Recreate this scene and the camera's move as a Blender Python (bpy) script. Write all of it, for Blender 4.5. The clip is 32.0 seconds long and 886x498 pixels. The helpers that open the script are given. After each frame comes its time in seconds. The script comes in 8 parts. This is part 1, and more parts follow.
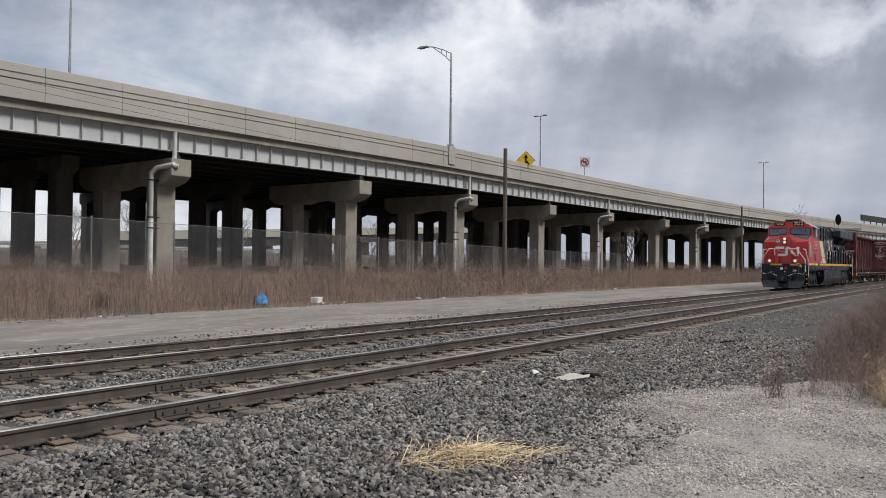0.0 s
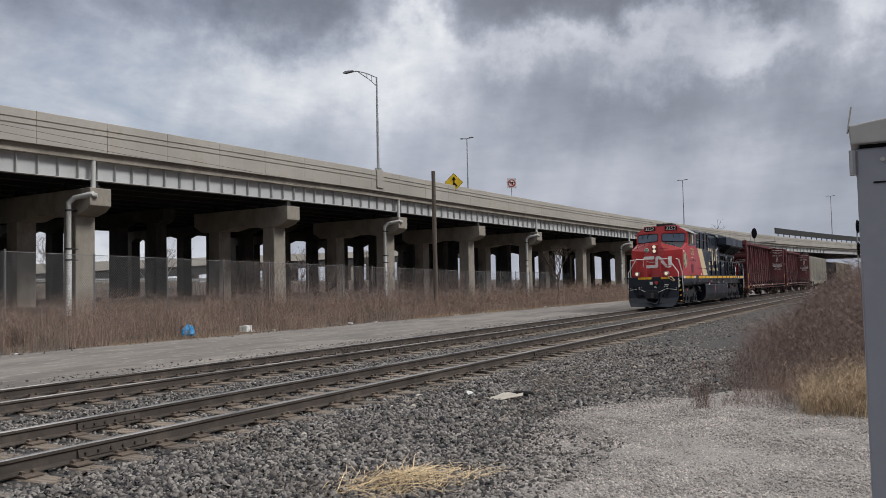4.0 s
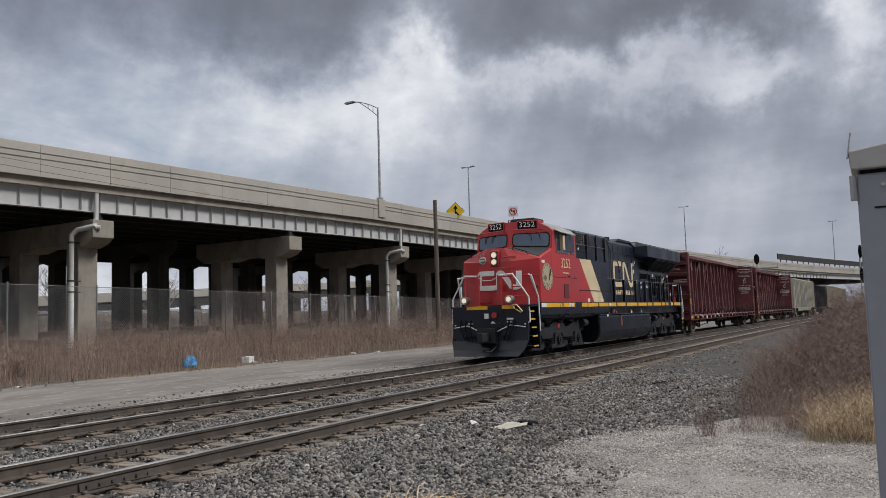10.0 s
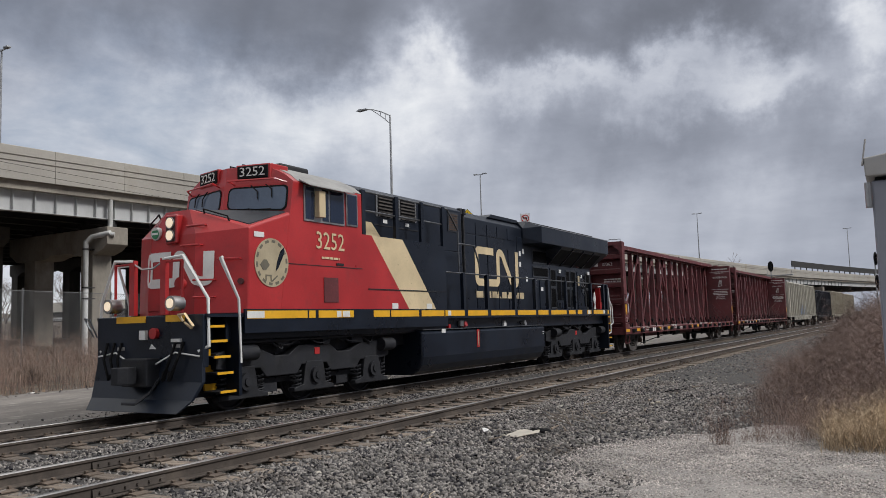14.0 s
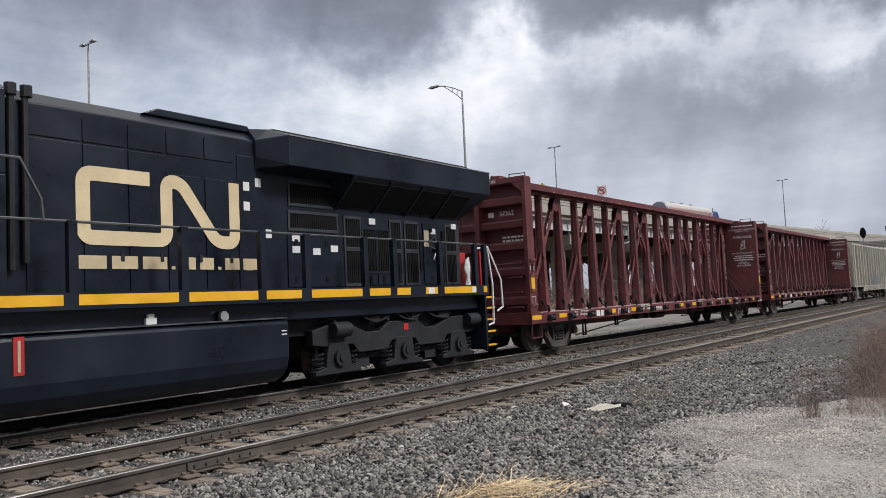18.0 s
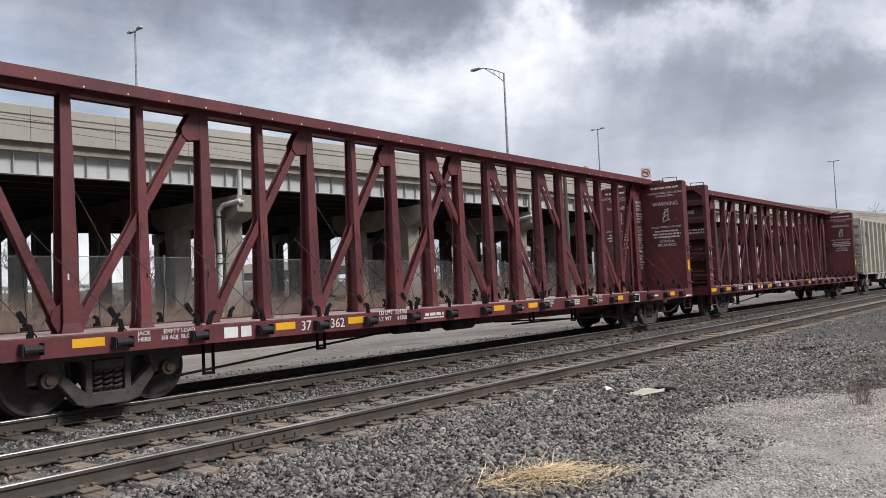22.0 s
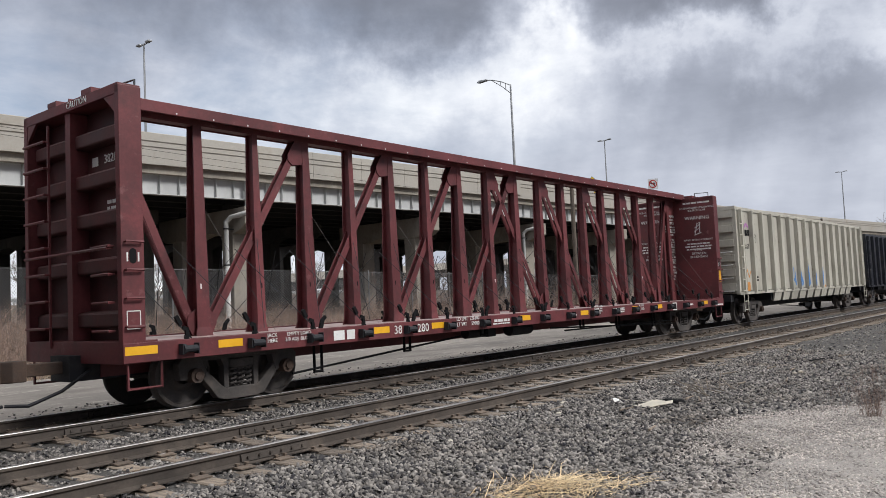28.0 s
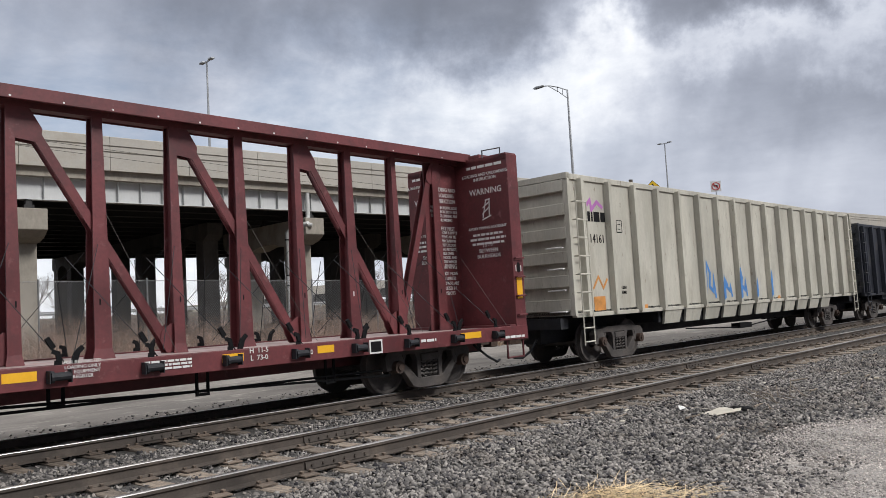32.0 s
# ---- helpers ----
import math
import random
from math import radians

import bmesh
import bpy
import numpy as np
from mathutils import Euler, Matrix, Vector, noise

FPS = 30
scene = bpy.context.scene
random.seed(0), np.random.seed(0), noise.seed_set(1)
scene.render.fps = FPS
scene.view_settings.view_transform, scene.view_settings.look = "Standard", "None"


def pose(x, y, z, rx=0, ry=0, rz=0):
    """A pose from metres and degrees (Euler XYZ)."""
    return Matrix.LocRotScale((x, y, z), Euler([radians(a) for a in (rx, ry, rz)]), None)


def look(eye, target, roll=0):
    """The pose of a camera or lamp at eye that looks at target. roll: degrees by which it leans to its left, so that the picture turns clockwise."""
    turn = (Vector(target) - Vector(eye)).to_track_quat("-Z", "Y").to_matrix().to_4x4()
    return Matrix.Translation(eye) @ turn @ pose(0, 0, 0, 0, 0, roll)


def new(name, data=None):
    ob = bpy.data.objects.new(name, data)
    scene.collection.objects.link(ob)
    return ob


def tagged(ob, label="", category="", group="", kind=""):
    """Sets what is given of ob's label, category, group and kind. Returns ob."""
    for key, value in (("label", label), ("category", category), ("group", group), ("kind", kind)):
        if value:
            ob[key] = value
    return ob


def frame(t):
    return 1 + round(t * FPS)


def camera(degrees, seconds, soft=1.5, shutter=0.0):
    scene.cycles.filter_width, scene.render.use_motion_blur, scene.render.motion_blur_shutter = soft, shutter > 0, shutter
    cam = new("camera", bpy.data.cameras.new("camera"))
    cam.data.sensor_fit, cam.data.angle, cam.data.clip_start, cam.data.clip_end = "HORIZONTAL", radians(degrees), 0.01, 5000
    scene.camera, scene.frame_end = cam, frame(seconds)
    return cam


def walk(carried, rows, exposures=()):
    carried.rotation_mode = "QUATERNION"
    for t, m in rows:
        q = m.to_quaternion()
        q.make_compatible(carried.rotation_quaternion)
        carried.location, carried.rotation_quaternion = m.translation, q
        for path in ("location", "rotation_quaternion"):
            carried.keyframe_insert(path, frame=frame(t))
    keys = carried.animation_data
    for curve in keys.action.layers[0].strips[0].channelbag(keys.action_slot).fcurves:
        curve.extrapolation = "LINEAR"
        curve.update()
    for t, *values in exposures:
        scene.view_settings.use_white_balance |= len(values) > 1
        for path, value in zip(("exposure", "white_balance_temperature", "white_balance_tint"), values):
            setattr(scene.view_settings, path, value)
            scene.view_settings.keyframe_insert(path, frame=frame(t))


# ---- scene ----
# A goods train passes a long road viaduct, filmed from the yard beside two curved tracks.
# x runs along the tracks, y away from the camera, z = 0 at the top of the ties, rail tops at 0.18.
cam = camera(58.16, 32.0, soft=0.5)
EYE = (0.0, 0.0, 1.695)
# seconds, yaw, pitch, roll
PATH = [(0, -56.54, 1.11, 0.54), (0.5, -56.54, 1.34, 0.61), (1, -57.17, 1.85, 0.33), (1.5, -58.18, 2.36, -0.02), (2, -59.26, 2.73, -0.36),
        (2.5, -60.17, 2.89, -0.61), (3, -60.89, 2.84, -0.88), (3.5, -61.36, 2.72, -1.07), (5.5, -61.71, 3.01, -1.58), (6, -61.52, 3.29, -1.56),
        (6.5, -61.35, 3.66, -1.61), (7, -61.27, 4.13, -1.74), (7.5, -61.30, 4.60, -1.94), (8, -61.39, 4.93, -2.11), (8.5, -61.51, 5.10, -2.15),
        (9, -61.58, 5.07, -2.08), (9.5, -61.57, 4.95, -1.88), (10, -61.45, 4.79, -1.77), (10.5, -61.24, 4.69, -1.59), (11, -60.99, 4.71, -1.56),
        (11.5, -60.77, 4.77, -1.57), (12, -60.63, 4.88, -1.64), (12.5, -60.64, 5.00, -1.70), (13, -60.66, 5.10, -1.72), (13.5, -60.70, 5.21, -1.71),
        (14, -60.60, 5.32, -1.67), (14.5, -60.40, 5.41, -1.67), (16.5, -57.31, 4.98, -3.15), (17, -56.19, 4.66, -3.34), (17.5, -55.34, 4.29, -3.15),
        (18, -55.08, 3.79, -2.69), (18.5, -55.16, 3.32, -2.20), (19, -55.31, 2.92, -1.87), (19.5, -55.21, 2.63, -1.77), (20, -54.96, 2.49, -1.74),
        (20.5, -54.71, 2.42, -1.67), (21, -54.27, 2.42, -1.79), (21.5, -53.40, 2.56, -2.08), (22, -52.03, 2.73, -2.53), (22.5, -50.59, 2.96, -2.99),
        (23, -49.58, 3.27, -3.39), (23.5, -49.36, 3.55, -3.50), (24, -49.61, 3.66, -3.39), (24.5, -50.07, 3.71, -3.12), (26.5, -50.83, 3.36, -1.88),
        (27, -51.06, 3.41, -2.13), (27.5, -51.36, 3.52, -2.39), (28, -51.56, 3.57, -2.60), (28.5, -51.38, 3.55, -2.80), (29, -50.99, 3.54, -2.89),
        (29.5, -50.40, 3.58, -2.86), (30, -49.75, 3.62, -2.75), (30.5, -49.02, 3.90, -2.73), (31, -48.26, 4.14, -2.85), (31.5, -47.62, 4.36, -2.95),
        (32, -47.36, 4.34, -3.23)]
walk(cam, [(t, pose(*EYE, 90 + p, 0, w) @ pose(0, 0, 0, 0, 0, r)) for t, w, p, r in PATH],
     exposures=[(0, 0.10), (2.5, -0.05), (8, -0.06), (14, -0.03), (17, 0.18), (21, 0.31), (32, 0.29)])


# ---- sky and light ----
def make_world():
    w = bpy.data.worlds.new("overcast_sky")
    scene.world = w
    w.use_nodes = True
    nt = w.node_tree
    nd, ln = nt.nodes, nt.links
    nd.clear()

    def math(op, a, b=None, c=None):
        n = nd.new("ShaderNodeMath")
        n.operation = op
        for i, v in enumerate((a, b, c)):
            if v is None:
                continue
            if isinstance(v, (int, float)):
                n.inputs[i].default_value = v
            else:
                ln.new(v, n.inputs[i])
        return n.outputs[0]

    tc = nd.new("ShaderNodeTexCoord")
    sep = nd.new("ShaderNodeSeparateXYZ")
    ln.new(tc.outputs["Generated"], sep.inputs[0])
    x, y, z = sep.outputs
    az = math("MULTIPLY", math("ARCTAN2", y, x), 57.2958)
    el = math("MULTIPLY", math("ARCSINE", z), 57.2958)
    # clouds lie on a flat layer above
    h = math("ADD", math("MAXIMUM", z, 0.0), 0.16)
    comb = nd.new("ShaderNodeCombineXYZ")
    ln.new(math("DIVIDE", x, h), comb.inputs[0])
    ln.new(math("DIVIDE", y, h), comb.inputs[1])
    comb.inputs[2].default_value = 3.7

    def noise_tex(vec, scale, detail, rough, dist=0.0):
        n = nd.new("ShaderNodeTexNoise")
        n.inputs["Scale"].default_value, n.inputs["Detail"].default_value = scale, detail
        n.inputs["Roughness"].default_value, n.inputs["Distortion"].default_value = rough, dist
        ln.new(vec, n.inputs["Vector"])
        return n.outputs["Fac"]

    big = noise_tex(comb.outputs[0], 0.55, 7, 0.55, 0.3)
    fine = noise_tex(comb.outputs[0], 2.1, 9, 0.62, 0.2)
    wob = noise_tex(tc.outputs["Generated"], 5.0, 6, 0.6)
    wob2 = noise_tex(tc.outputs["Generated"], 9.0, 6, 0.62)
    azw = math("ADD", az, math("MULTIPLY", math("SUBTRACT", wob, 0.5), 26.0))
    elw = math("ADD", el, math("MULTIPLY", math("SUBTRACT", wob2, 0.5), 11.0))
    # vertical light shafts under the cloud base
    shaft_vec = nd.new("ShaderNodeCombineXYZ")
    ln.new(math("MULTIPLY_ADD", el, 0.25, az), shaft_vec.inputs[0])
    ln.new(math("MULTIPLY", el, 0.06), shaft_vec.inputs[1])
    shaft = noise_tex(shaft_vec.outputs[0], 0.16, 3, 0.5)

    # cloud banks and gaps: azimuth, elevation, half widths, strength
    BANKS = [(13, 20.0, 9, 2.2, -0.24), (2, 19, 4, 2.0, 0.12), (48, 21.5, 14, 3.2, -0.16),
             (28.3, 18.9, 2.0, 1.6, 0.34), (1.0, 16.8, 2.4, 2.5, 0.32), (43, 15.5, 9, 2.0, 0.22),
             (18, 16.6, 7, 1.1, 0.24), (9.5, 15.0, 3.2, 1.0, 0.20), (19, 12.5, 7, 3.0, -0.13), (4, 11, 4, 3.0, -0.10),
             (9, 7.5, 6, 2.6, 0.10), (66, 10, 14, 7, 0.05), (30, 11, 8, 4, 0.12), (36, 14.5, 7, 2.2, 0.14), (47, 11.5, 7, 2.0, 0.12), (33, 26, 40, 4.5, -0.2), (60, 2.0, 16, 3.0, 0.32)]
    tone = math("ADD", math("MULTIPLY", math("SUBTRACT", big, 0.5), 0.35), math("MULTIPLY", math("SUBTRACT", fine, 0.5), math("MULTIPLY", math("MINIMUM", math("MAXIMUM", math("DIVIDE", el, 16.0), 0.35), 1.0), 0.40)))
    tone = math("ADD", tone, math("MULTIPLY", math("SUBTRACT", shaft, 0.5), 0.40))
    for a0, e0, wa, we, s in BANKS:
        da = math("DIVIDE", math("SUBTRACT", azw, a0), wa)
        de = math("DIVIDE", math("SUBTRACT", elw, e0), we)
        g = math("EXPONENT", math("MULTIPLY", math("ADD", math("MULTIPLY", da, da), math("MULTIPLY", de, de)), -0.5))
        tone = math("ADD", tone, math("MULTIPLY", g, s))
    # the cloud layer is brightest overhead
    tone = math("ADD", tone, math("MULTIPLY", math("MAXIMUM", math("SUBTRACT", z, 0.42), 0.0), 2.8))
    # unseen sky behind the yard, darkened to deepen the undercroft and near sides
    tone = math("SUBTRACT", tone, math("MULTIPLY", math("MINIMUM", math("MAXIMUM", math("MULTIPLY", y, -2.0), 0.0), 1.0), 0.30))
    tone = math("ADD", tone, 0.49)
    ramp = nd.new("ShaderNodeValToRGB")
    ramp.color_ramp.interpolation = "B_SPLINE"
    els = ramp.color_ramp.elements
    els[0].position, els[0].color = 0.0, (0.135, 0.145, 0.175, 1)
    els[1].position, els[1].color = 1.0, (1.15, 1.15, 1.13, 1)
    for p, c in ((0.25, (0.21, 0.228, 0.28, 1)), (0.5, (0.39, 0.42, 0.50, 1)), (0.72, (0.645, 0.675, 0.75, 1))):
        e = els.new(p)
        e.color = c
    ln.new(tone, ramp.inputs[0])

    sky = nd.new("ShaderNodeTexSky")
    sky.sky_type, sky.sun_disc = "NISHITA", False
    sky.sun_elevation, sky.sun_rotation = radians(41.5), radians(164.5)
    blue = nd.new("ShaderNodeMix")
    blue.data_type, blue.blend_type = "RGBA", "MULTIPLY"
    blue.inputs[0].default_value = 1.0
    ln.new(sky.outputs[0], blue.inputs[6])
    blue.inputs[7].default_value = (0.09, 0.09, 0.09, 1)
    # thinner cloud to the north lets some blue through
    da = math("DIVIDE", math("SUBTRACT", azw, 62), 18)
    de = math("DIVIDE", math("SUBTRACT", elw, 13), 5)
    hole = math("EXPONENT", math("MULTIPLY", math("ADD", math("MULTIPLY", da, da), math("MULTIPLY", de, de)), -0.5))
    thin = math("MULTIPLY", hole, math("MULTIPLY", math("SUBTRACT", 0.72, fine), 1.5))
    thin = math("MINIMUM", math("MAXIMUM", thin, 0.0), 0.6)
    mix = nd.new("ShaderNodeMix")
    mix.data_type = "RGBA"
    ln.new(thin, mix.inputs[0])
    ln.new(ramp.outputs[0], mix.inputs[6])
    ln.new(blue.outputs[2], mix.inputs[7])
    bg = nd.new("ShaderNodeBackground")
    bg.inputs["Strength"].default_value = 1.0
    ln.new(mix.outputs[2], bg.inputs["Color"])
    out = nd.new("ShaderNodeOutputWorld")
    ln.new(bg.outputs[0], out.inputs["Surface"])


make_world()
sun = new("sun", bpy.data.lights.new("sun", "SUN"))
sun.data.energy, sun.data.angle, sun.data.color = 2.25, radians(16), (1.0, 0.985, 0.965)
sun.matrix_basis = look((0, 0, 60), Vector((0, 0, 60)) - Vector((0.2, -0.72, 0.66)))


# ---- materials ----
def pbr(name, col, rough=0.7, metal=0.0, var=0.18, scale=1.3, fine=30.0, bump=0.15, stain=None, stain_at=(0.52, 0.68), stain_scale=2.0,
        stretch=(1, 1, 1), rand=0.0, island=0.0, stain2=None, stain2_at=(0.6, 0.7), stain2_scale=9.0, coat=0.0):
    """A painted, rusty or mineral surface: broad and fine tone, patches of a second and third colour, fine relief."""
    m = bpy.data.materials.new(name)
    m.use_nodes = True
    nt = m.node_tree
    nd, ln = nt.nodes, nt.links
    b = nd["Principled BSDF"]
    b.inputs["Metallic"].default_value = metal
    b.inputs["Coat Weight"].default_value = coat
    tc = nd.new("ShaderNodeTexCoord")
    mp = nd.new("ShaderNodeMapping")
    mp.inputs["Scale"].default_value = stretch
    ln.new(tc.outputs["Object"], mp.inputs[0])

    def noise_tex(sc, det=5, ro=0.6):
        n = nd.new("ShaderNodeTexNoise")
        n.inputs["Scale"].default_value, n.inputs["Detail"].default_value, n.inputs["Roughness"].default_value = sc, det, ro
        ln.new(mp.outputs[0], n.inputs["Vector"])
        return n.outputs["Fac"]

    def mixc(fac, a, c, mode="MIX"):
        n = nd.new("ShaderNodeMix")
        n.data_type, n.blend_type = "RGBA", mode
        for i, v in ((0, fac), (6, a), (7, c)):
            if isinstance(v, (int, float)):
                n.inputs[i].default_value = v
            elif isinstance(v, tuple):
                n.inputs[i].default_value = (*v, 1)
            else:
                ln.new(v, n.inputs[i])
        return n.outputs[2]

    def steps(fac, lo, hi):
        n = nd.new("ShaderNodeMapRange")
        n.inputs[1].default_value, n.inputs[2].default_value = lo, hi
        ln.new(fac, n.inputs[0])
        return n.outputs[0]

    n1, n2 = noise_tex(scale), noise_tex(fine, 4, 0.65)
    dark = tuple(c * (1 - 1.6 * var) for c in col)
    lite = tuple(min(c * (1 + 1.3 * var), 0.95) for c in col)
    c = mixc(steps(n1, 0.32, 0.68), dark, lite)
    c = mixc(steps(n2, 0.3, 0.7), c, mixc(1.0, c, (1 - var, 1 - var, 1 - var), "MULTIPLY"))
    if stain:
        c = mixc(steps(noise_tex(stain_scale, 7, 0.68), *stain_at), c, stain)
    if stain2:
        c = mixc(steps(noise_tex(stain2_scale, 6, 0.7), *stain2_at), c, stain2)
    if rand or island:
        src = nd.new("ShaderNodeNewGeometry" if island else "ShaderNodeObjectInfo").outputs["Random Per Island" if island else "Random"]
        k = island or rand
        c = mixc(1.0, c, mixc(src, (1 - k, 1 - k, 1 - k * 0.95), (1 + k, 1 + k * 0.97, 1 + k * 0.92)), "MULTIPLY")
    ln.new(c, b.inputs["Base Color"])
    r = nd.new("ShaderNodeMapRange")
    r.inputs[1].default_value, r.inputs[2].default_value = 0.3, 0.7
    r.inputs[3].default_value, r.inputs[4].default_value = max(rough - 0.12, 0.03), min(rough + 0.12, 1)
    ln.new(n1, r.inputs[0])
    ln.new(r.outputs[0], b.inputs["Roughness"])
    if bump:
        bp = nd.new("ShaderNodeBump")
        bp.inputs["Strength"].default_value, bp.inputs["Distance"].default_value = bump, 0.02
        ln.new(n2, bp.inputs["Height"])
        ln.new(bp.outputs[0], b.inputs["Normal"])
    return m


def glow(name, col, strength):
    m = bpy.data.materials.new(name)
    m.use_nodes = True
    b = m.node_tree.nodes["Principled BSDF"]
    b.inputs["Base Color"].default_value = (*col, 1)
    b.inputs["Emission Color"].default_value, b.inputs["Emission Strength"].default_value = (*col, 1), strength
    return m


def glassy(name, col, rough=0.05):
    m = pbr(name, col, rough, 0.0, 0.1, 1.0, 20, 0.0)
    m.node_tree.nodes["Principled BSDF"].inputs["Specular IOR Level"].default_value = 0.9
    return m


M_RED = pbr("red_paint", (0.43, 0.024, 0.026), 0.38, 0, 0.12, 0.9, 24, 0.03, stain=(0.28, 0.03, 0.03), stain_at=(0.55, 0.75), coat=0.25)
M_BLACK = pbr("black_paint", (0.0105, 0.0150, 0.0255), 0.33, 0, 0.25, 0.8, 20, 0.04, stain=(0.013, 0.016, 0.023), stain_at=(0.52, 0.72))
M_HOODRIM = pbr("grey_worn_rim", (0.030, 0.034, 0.042), 0.5, 0, 0.2, 3, 30, 0.05)
M_BLACK.node_tree.nodes["Principled BSDF"].inputs["Specular IOR Level"].default_value = 0.32
M_GRIME = pbr("black_grime", (0.0115, 0.0125, 0.0175), 0.7, 0, 0.35, 3, 40, 0.25, stain=(0.024, 0.024, 0.027), stain_at=(0.5, 0.75), stain_scale=4)
M_TRUCK = pbr("dusty_cast_steel", (0.082, 0.072, 0.067), 0.8, 0, 0.3, 3, 40, 0.25, stain=(0.095, 0.078, 0.067), stain_at=(0.5, 0.72), stain_scale=5)
M_CREAM = pbr("cream_paint", (0.66, 0.53, 0.33), 0.5, 0, 0.08, 1.2, 20, 0.03, stain=(0.42, 0.33, 0.2), stain_at=(0.6, 0.78),
              stain2=(0.12, 0.09, 0.06), stain2_at=(0.66, 0.70), stain2_scale=7)
M_WHITE = pbr("white_paint", (0.72, 0.72, 0.70), 0.5, 0, 0.08, 2, 30, 0.02, stain=(0.45, 0.44, 0.42), stain_at=(0.6, 0.8))
M_YELLOW = pbr("yellow_reflector", (0.80, 0.42, 0.02), 0.4, 0, 0.08, 2, 30, 0.02, stain=(0.5, 0.27, 0.03), stain_at=(0.58, 0.8))
# darker oxide red: one car's front bulkhead, headlight recess, filler cap
M_OXDARK = pbr("dark_oxide_paint", (0.082, 0.021, 0.022), 0.65, 0, 0.25, 0.9, 20, 0.06, stain=(0.045, 0.017, 0.017), stain_at=(0.46, 0.7))
M_OXIDE = pbr("oxide_red_paint", (0.138, 0.030, 0.034), 0.55, 0, 0.22, 0.7, 18, 0.06, stain=(0.070, 0.02, 0.022), stain_at=(0.5, 0.7),
              stain2=(0.19, 0.08, 0.08), stain2_at=(0.60, 0.75), stain2_scale=5)
M_OXFLOOR = pbr("worn_deck", (0.36, 0.28, 0.27), 0.7, 0, 0.2, 1.5, 20, 0.1, stain=(0.2, 0.09, 0.08), stain_at=(0.5, 0.7))
M_RUSTY = pbr("rusty_steel", (0.10, 0.062, 0.045), 0.8, 0.2, 0.3, 4, 50, 0.3, stain=(0.05, 0.04, 0.036), stain_at=(0.45, 0.65))
M_GONDOLA = pbr("weathered_cream_paint", (0.50, 0.478, 0.412), 0.6, 0, 0.13, 0.9, 20, 0.05, stain=(0.37, 0.345, 0.29), stain_at=(0.48, 0.7), stain_scale=2.6,
                stain2=(0.17, 0.13, 0.095), stain2_at=(0.62, 0.72), stain2_scale=6, stretch=(1, 1, 0.28))
M_BLUEPAINT = pbr("blue_spray_paint", (0.07, 0.23, 0.55), 0.5, 0, 0.1, 3, 30, 0.0)
M_PINKPAINT = pbr("violet_spray_paint", (0.45, 0.16, 0.45), 0.5, 0, 0.1, 3, 30, 0.0)
M_ORANGE = pbr("orange_rust_patch", (0.62, 0.27, 0.07), 0.6, 0, 0.15, 6, 40, 0.0)
M_TANCAR = pbr("tan_hopper_paint", (0.42, 0.38, 0.30), 0.65, 0, 0.15, 1, 15, 0.05, stain=(0.28, 0.25, 0.2), stretch=(1, 1, 0.3))
M_DARKCAR = pbr("dark_car_paint", (0.020, 0.023, 0.034), 0.5, 0, 0.3, 1, 15, 0.05, stain=(0.05, 0.048, 0.045))
M_GLASS = glassy("dark_cab_glass", (0.012, 0.022, 0.05))
# bluish base colour stands in for sky reflected in the windscreens
M_SCREEN = glassy("sky_tinted_windscreen", (0.085, 0.12, 0.175))
M_AWNING = pbr("faded_grey_canvas", (0.31, 0.305, 0.295), 0.7, 0, 0.12, 2, 30, 0.05)
M_GREEN = pbr("green_enamel", (0.03, 0.22, 0.09), 0.4, 0, 0.1, 3, 30, 0.0)
M_HANDRAIL = pbr("worn_handrail", (0.13, 0.135, 0.145), 0.4, 0.5, 0.25, 2, 30, 0.02)
M_TWIG = pbr("dead_twig_bark", (0.20, 0.165, 0.135), 0.95, 0, 0.2, 4, 30, 0.1)
M_BADGEDARK = pbr("emblem_dark_print", (0.15, 0.135, 0.10), 0.6, 0, 0.1, 2, 30, 0.0)
M_BADGE = pbr("emblem_beige", (0.44, 0.37, 0.25), 0.5, 0, 0.1, 2, 30, 0.02)
M_LENS = glow("lit_lamp_lens", (1.0, 0.82, 0.60), 0.52)
M_TANK = pbr("dull_tank_paint", (0.50, 0.47, 0.45), 0.5, 0, 0.1, 1, 12, 0.02, stain=(0.38, 0.33, 0.30), stain_at=(0.5, 0.7))
M_FADEDRED = pbr("faded_red_band", (0.46, 0.27, 0.24), 0.6, 0, 0.1, 1, 12, 0.0)
M_CABBLUE = pbr("deep_blue_cab_paint", (0.05, 0.085, 0.30), 0.35, 0, 0.08, 1, 12, 0.0)
M_CHROME = pbr("worn_metal", (0.4, 0.4, 0.4), 0.35, 0.8, 0.15, 3, 30, 0.05)
M_RAILTOP = pbr("polished_rail_head", (0.50, 0.48, 0.46), 0.34, 1.0, 0.10, 3, 40, 0.02, stretch=(0.2, 3, 1))
M_RAIL = pbr("rail_rust", (0.076, 0.061, 0.051), 0.75, 0.1, 0.25, 1.5, 40, 0.2, stain=(0.13, 0.105, 0.085), stain_at=(0.5, 0.72))
M_TIE = pbr("weathered_tie_wood", (0.235, 0.19, 0.152), 0.9, 0, 0.3, 3, 40, 0.5, stain=(0.23, 0.19, 0.145), stain_at=(0.5, 0.7), stretch=(6, 0.6, 2), rand=0.3)
M_PLATE = pbr("tie_plate_rust", (0.20, 0.152, 0.118), 0.8, 0.1, 0.25, 6, 50, 0.2, stain=(0.085, 0.068, 0.055), rand=0.25)
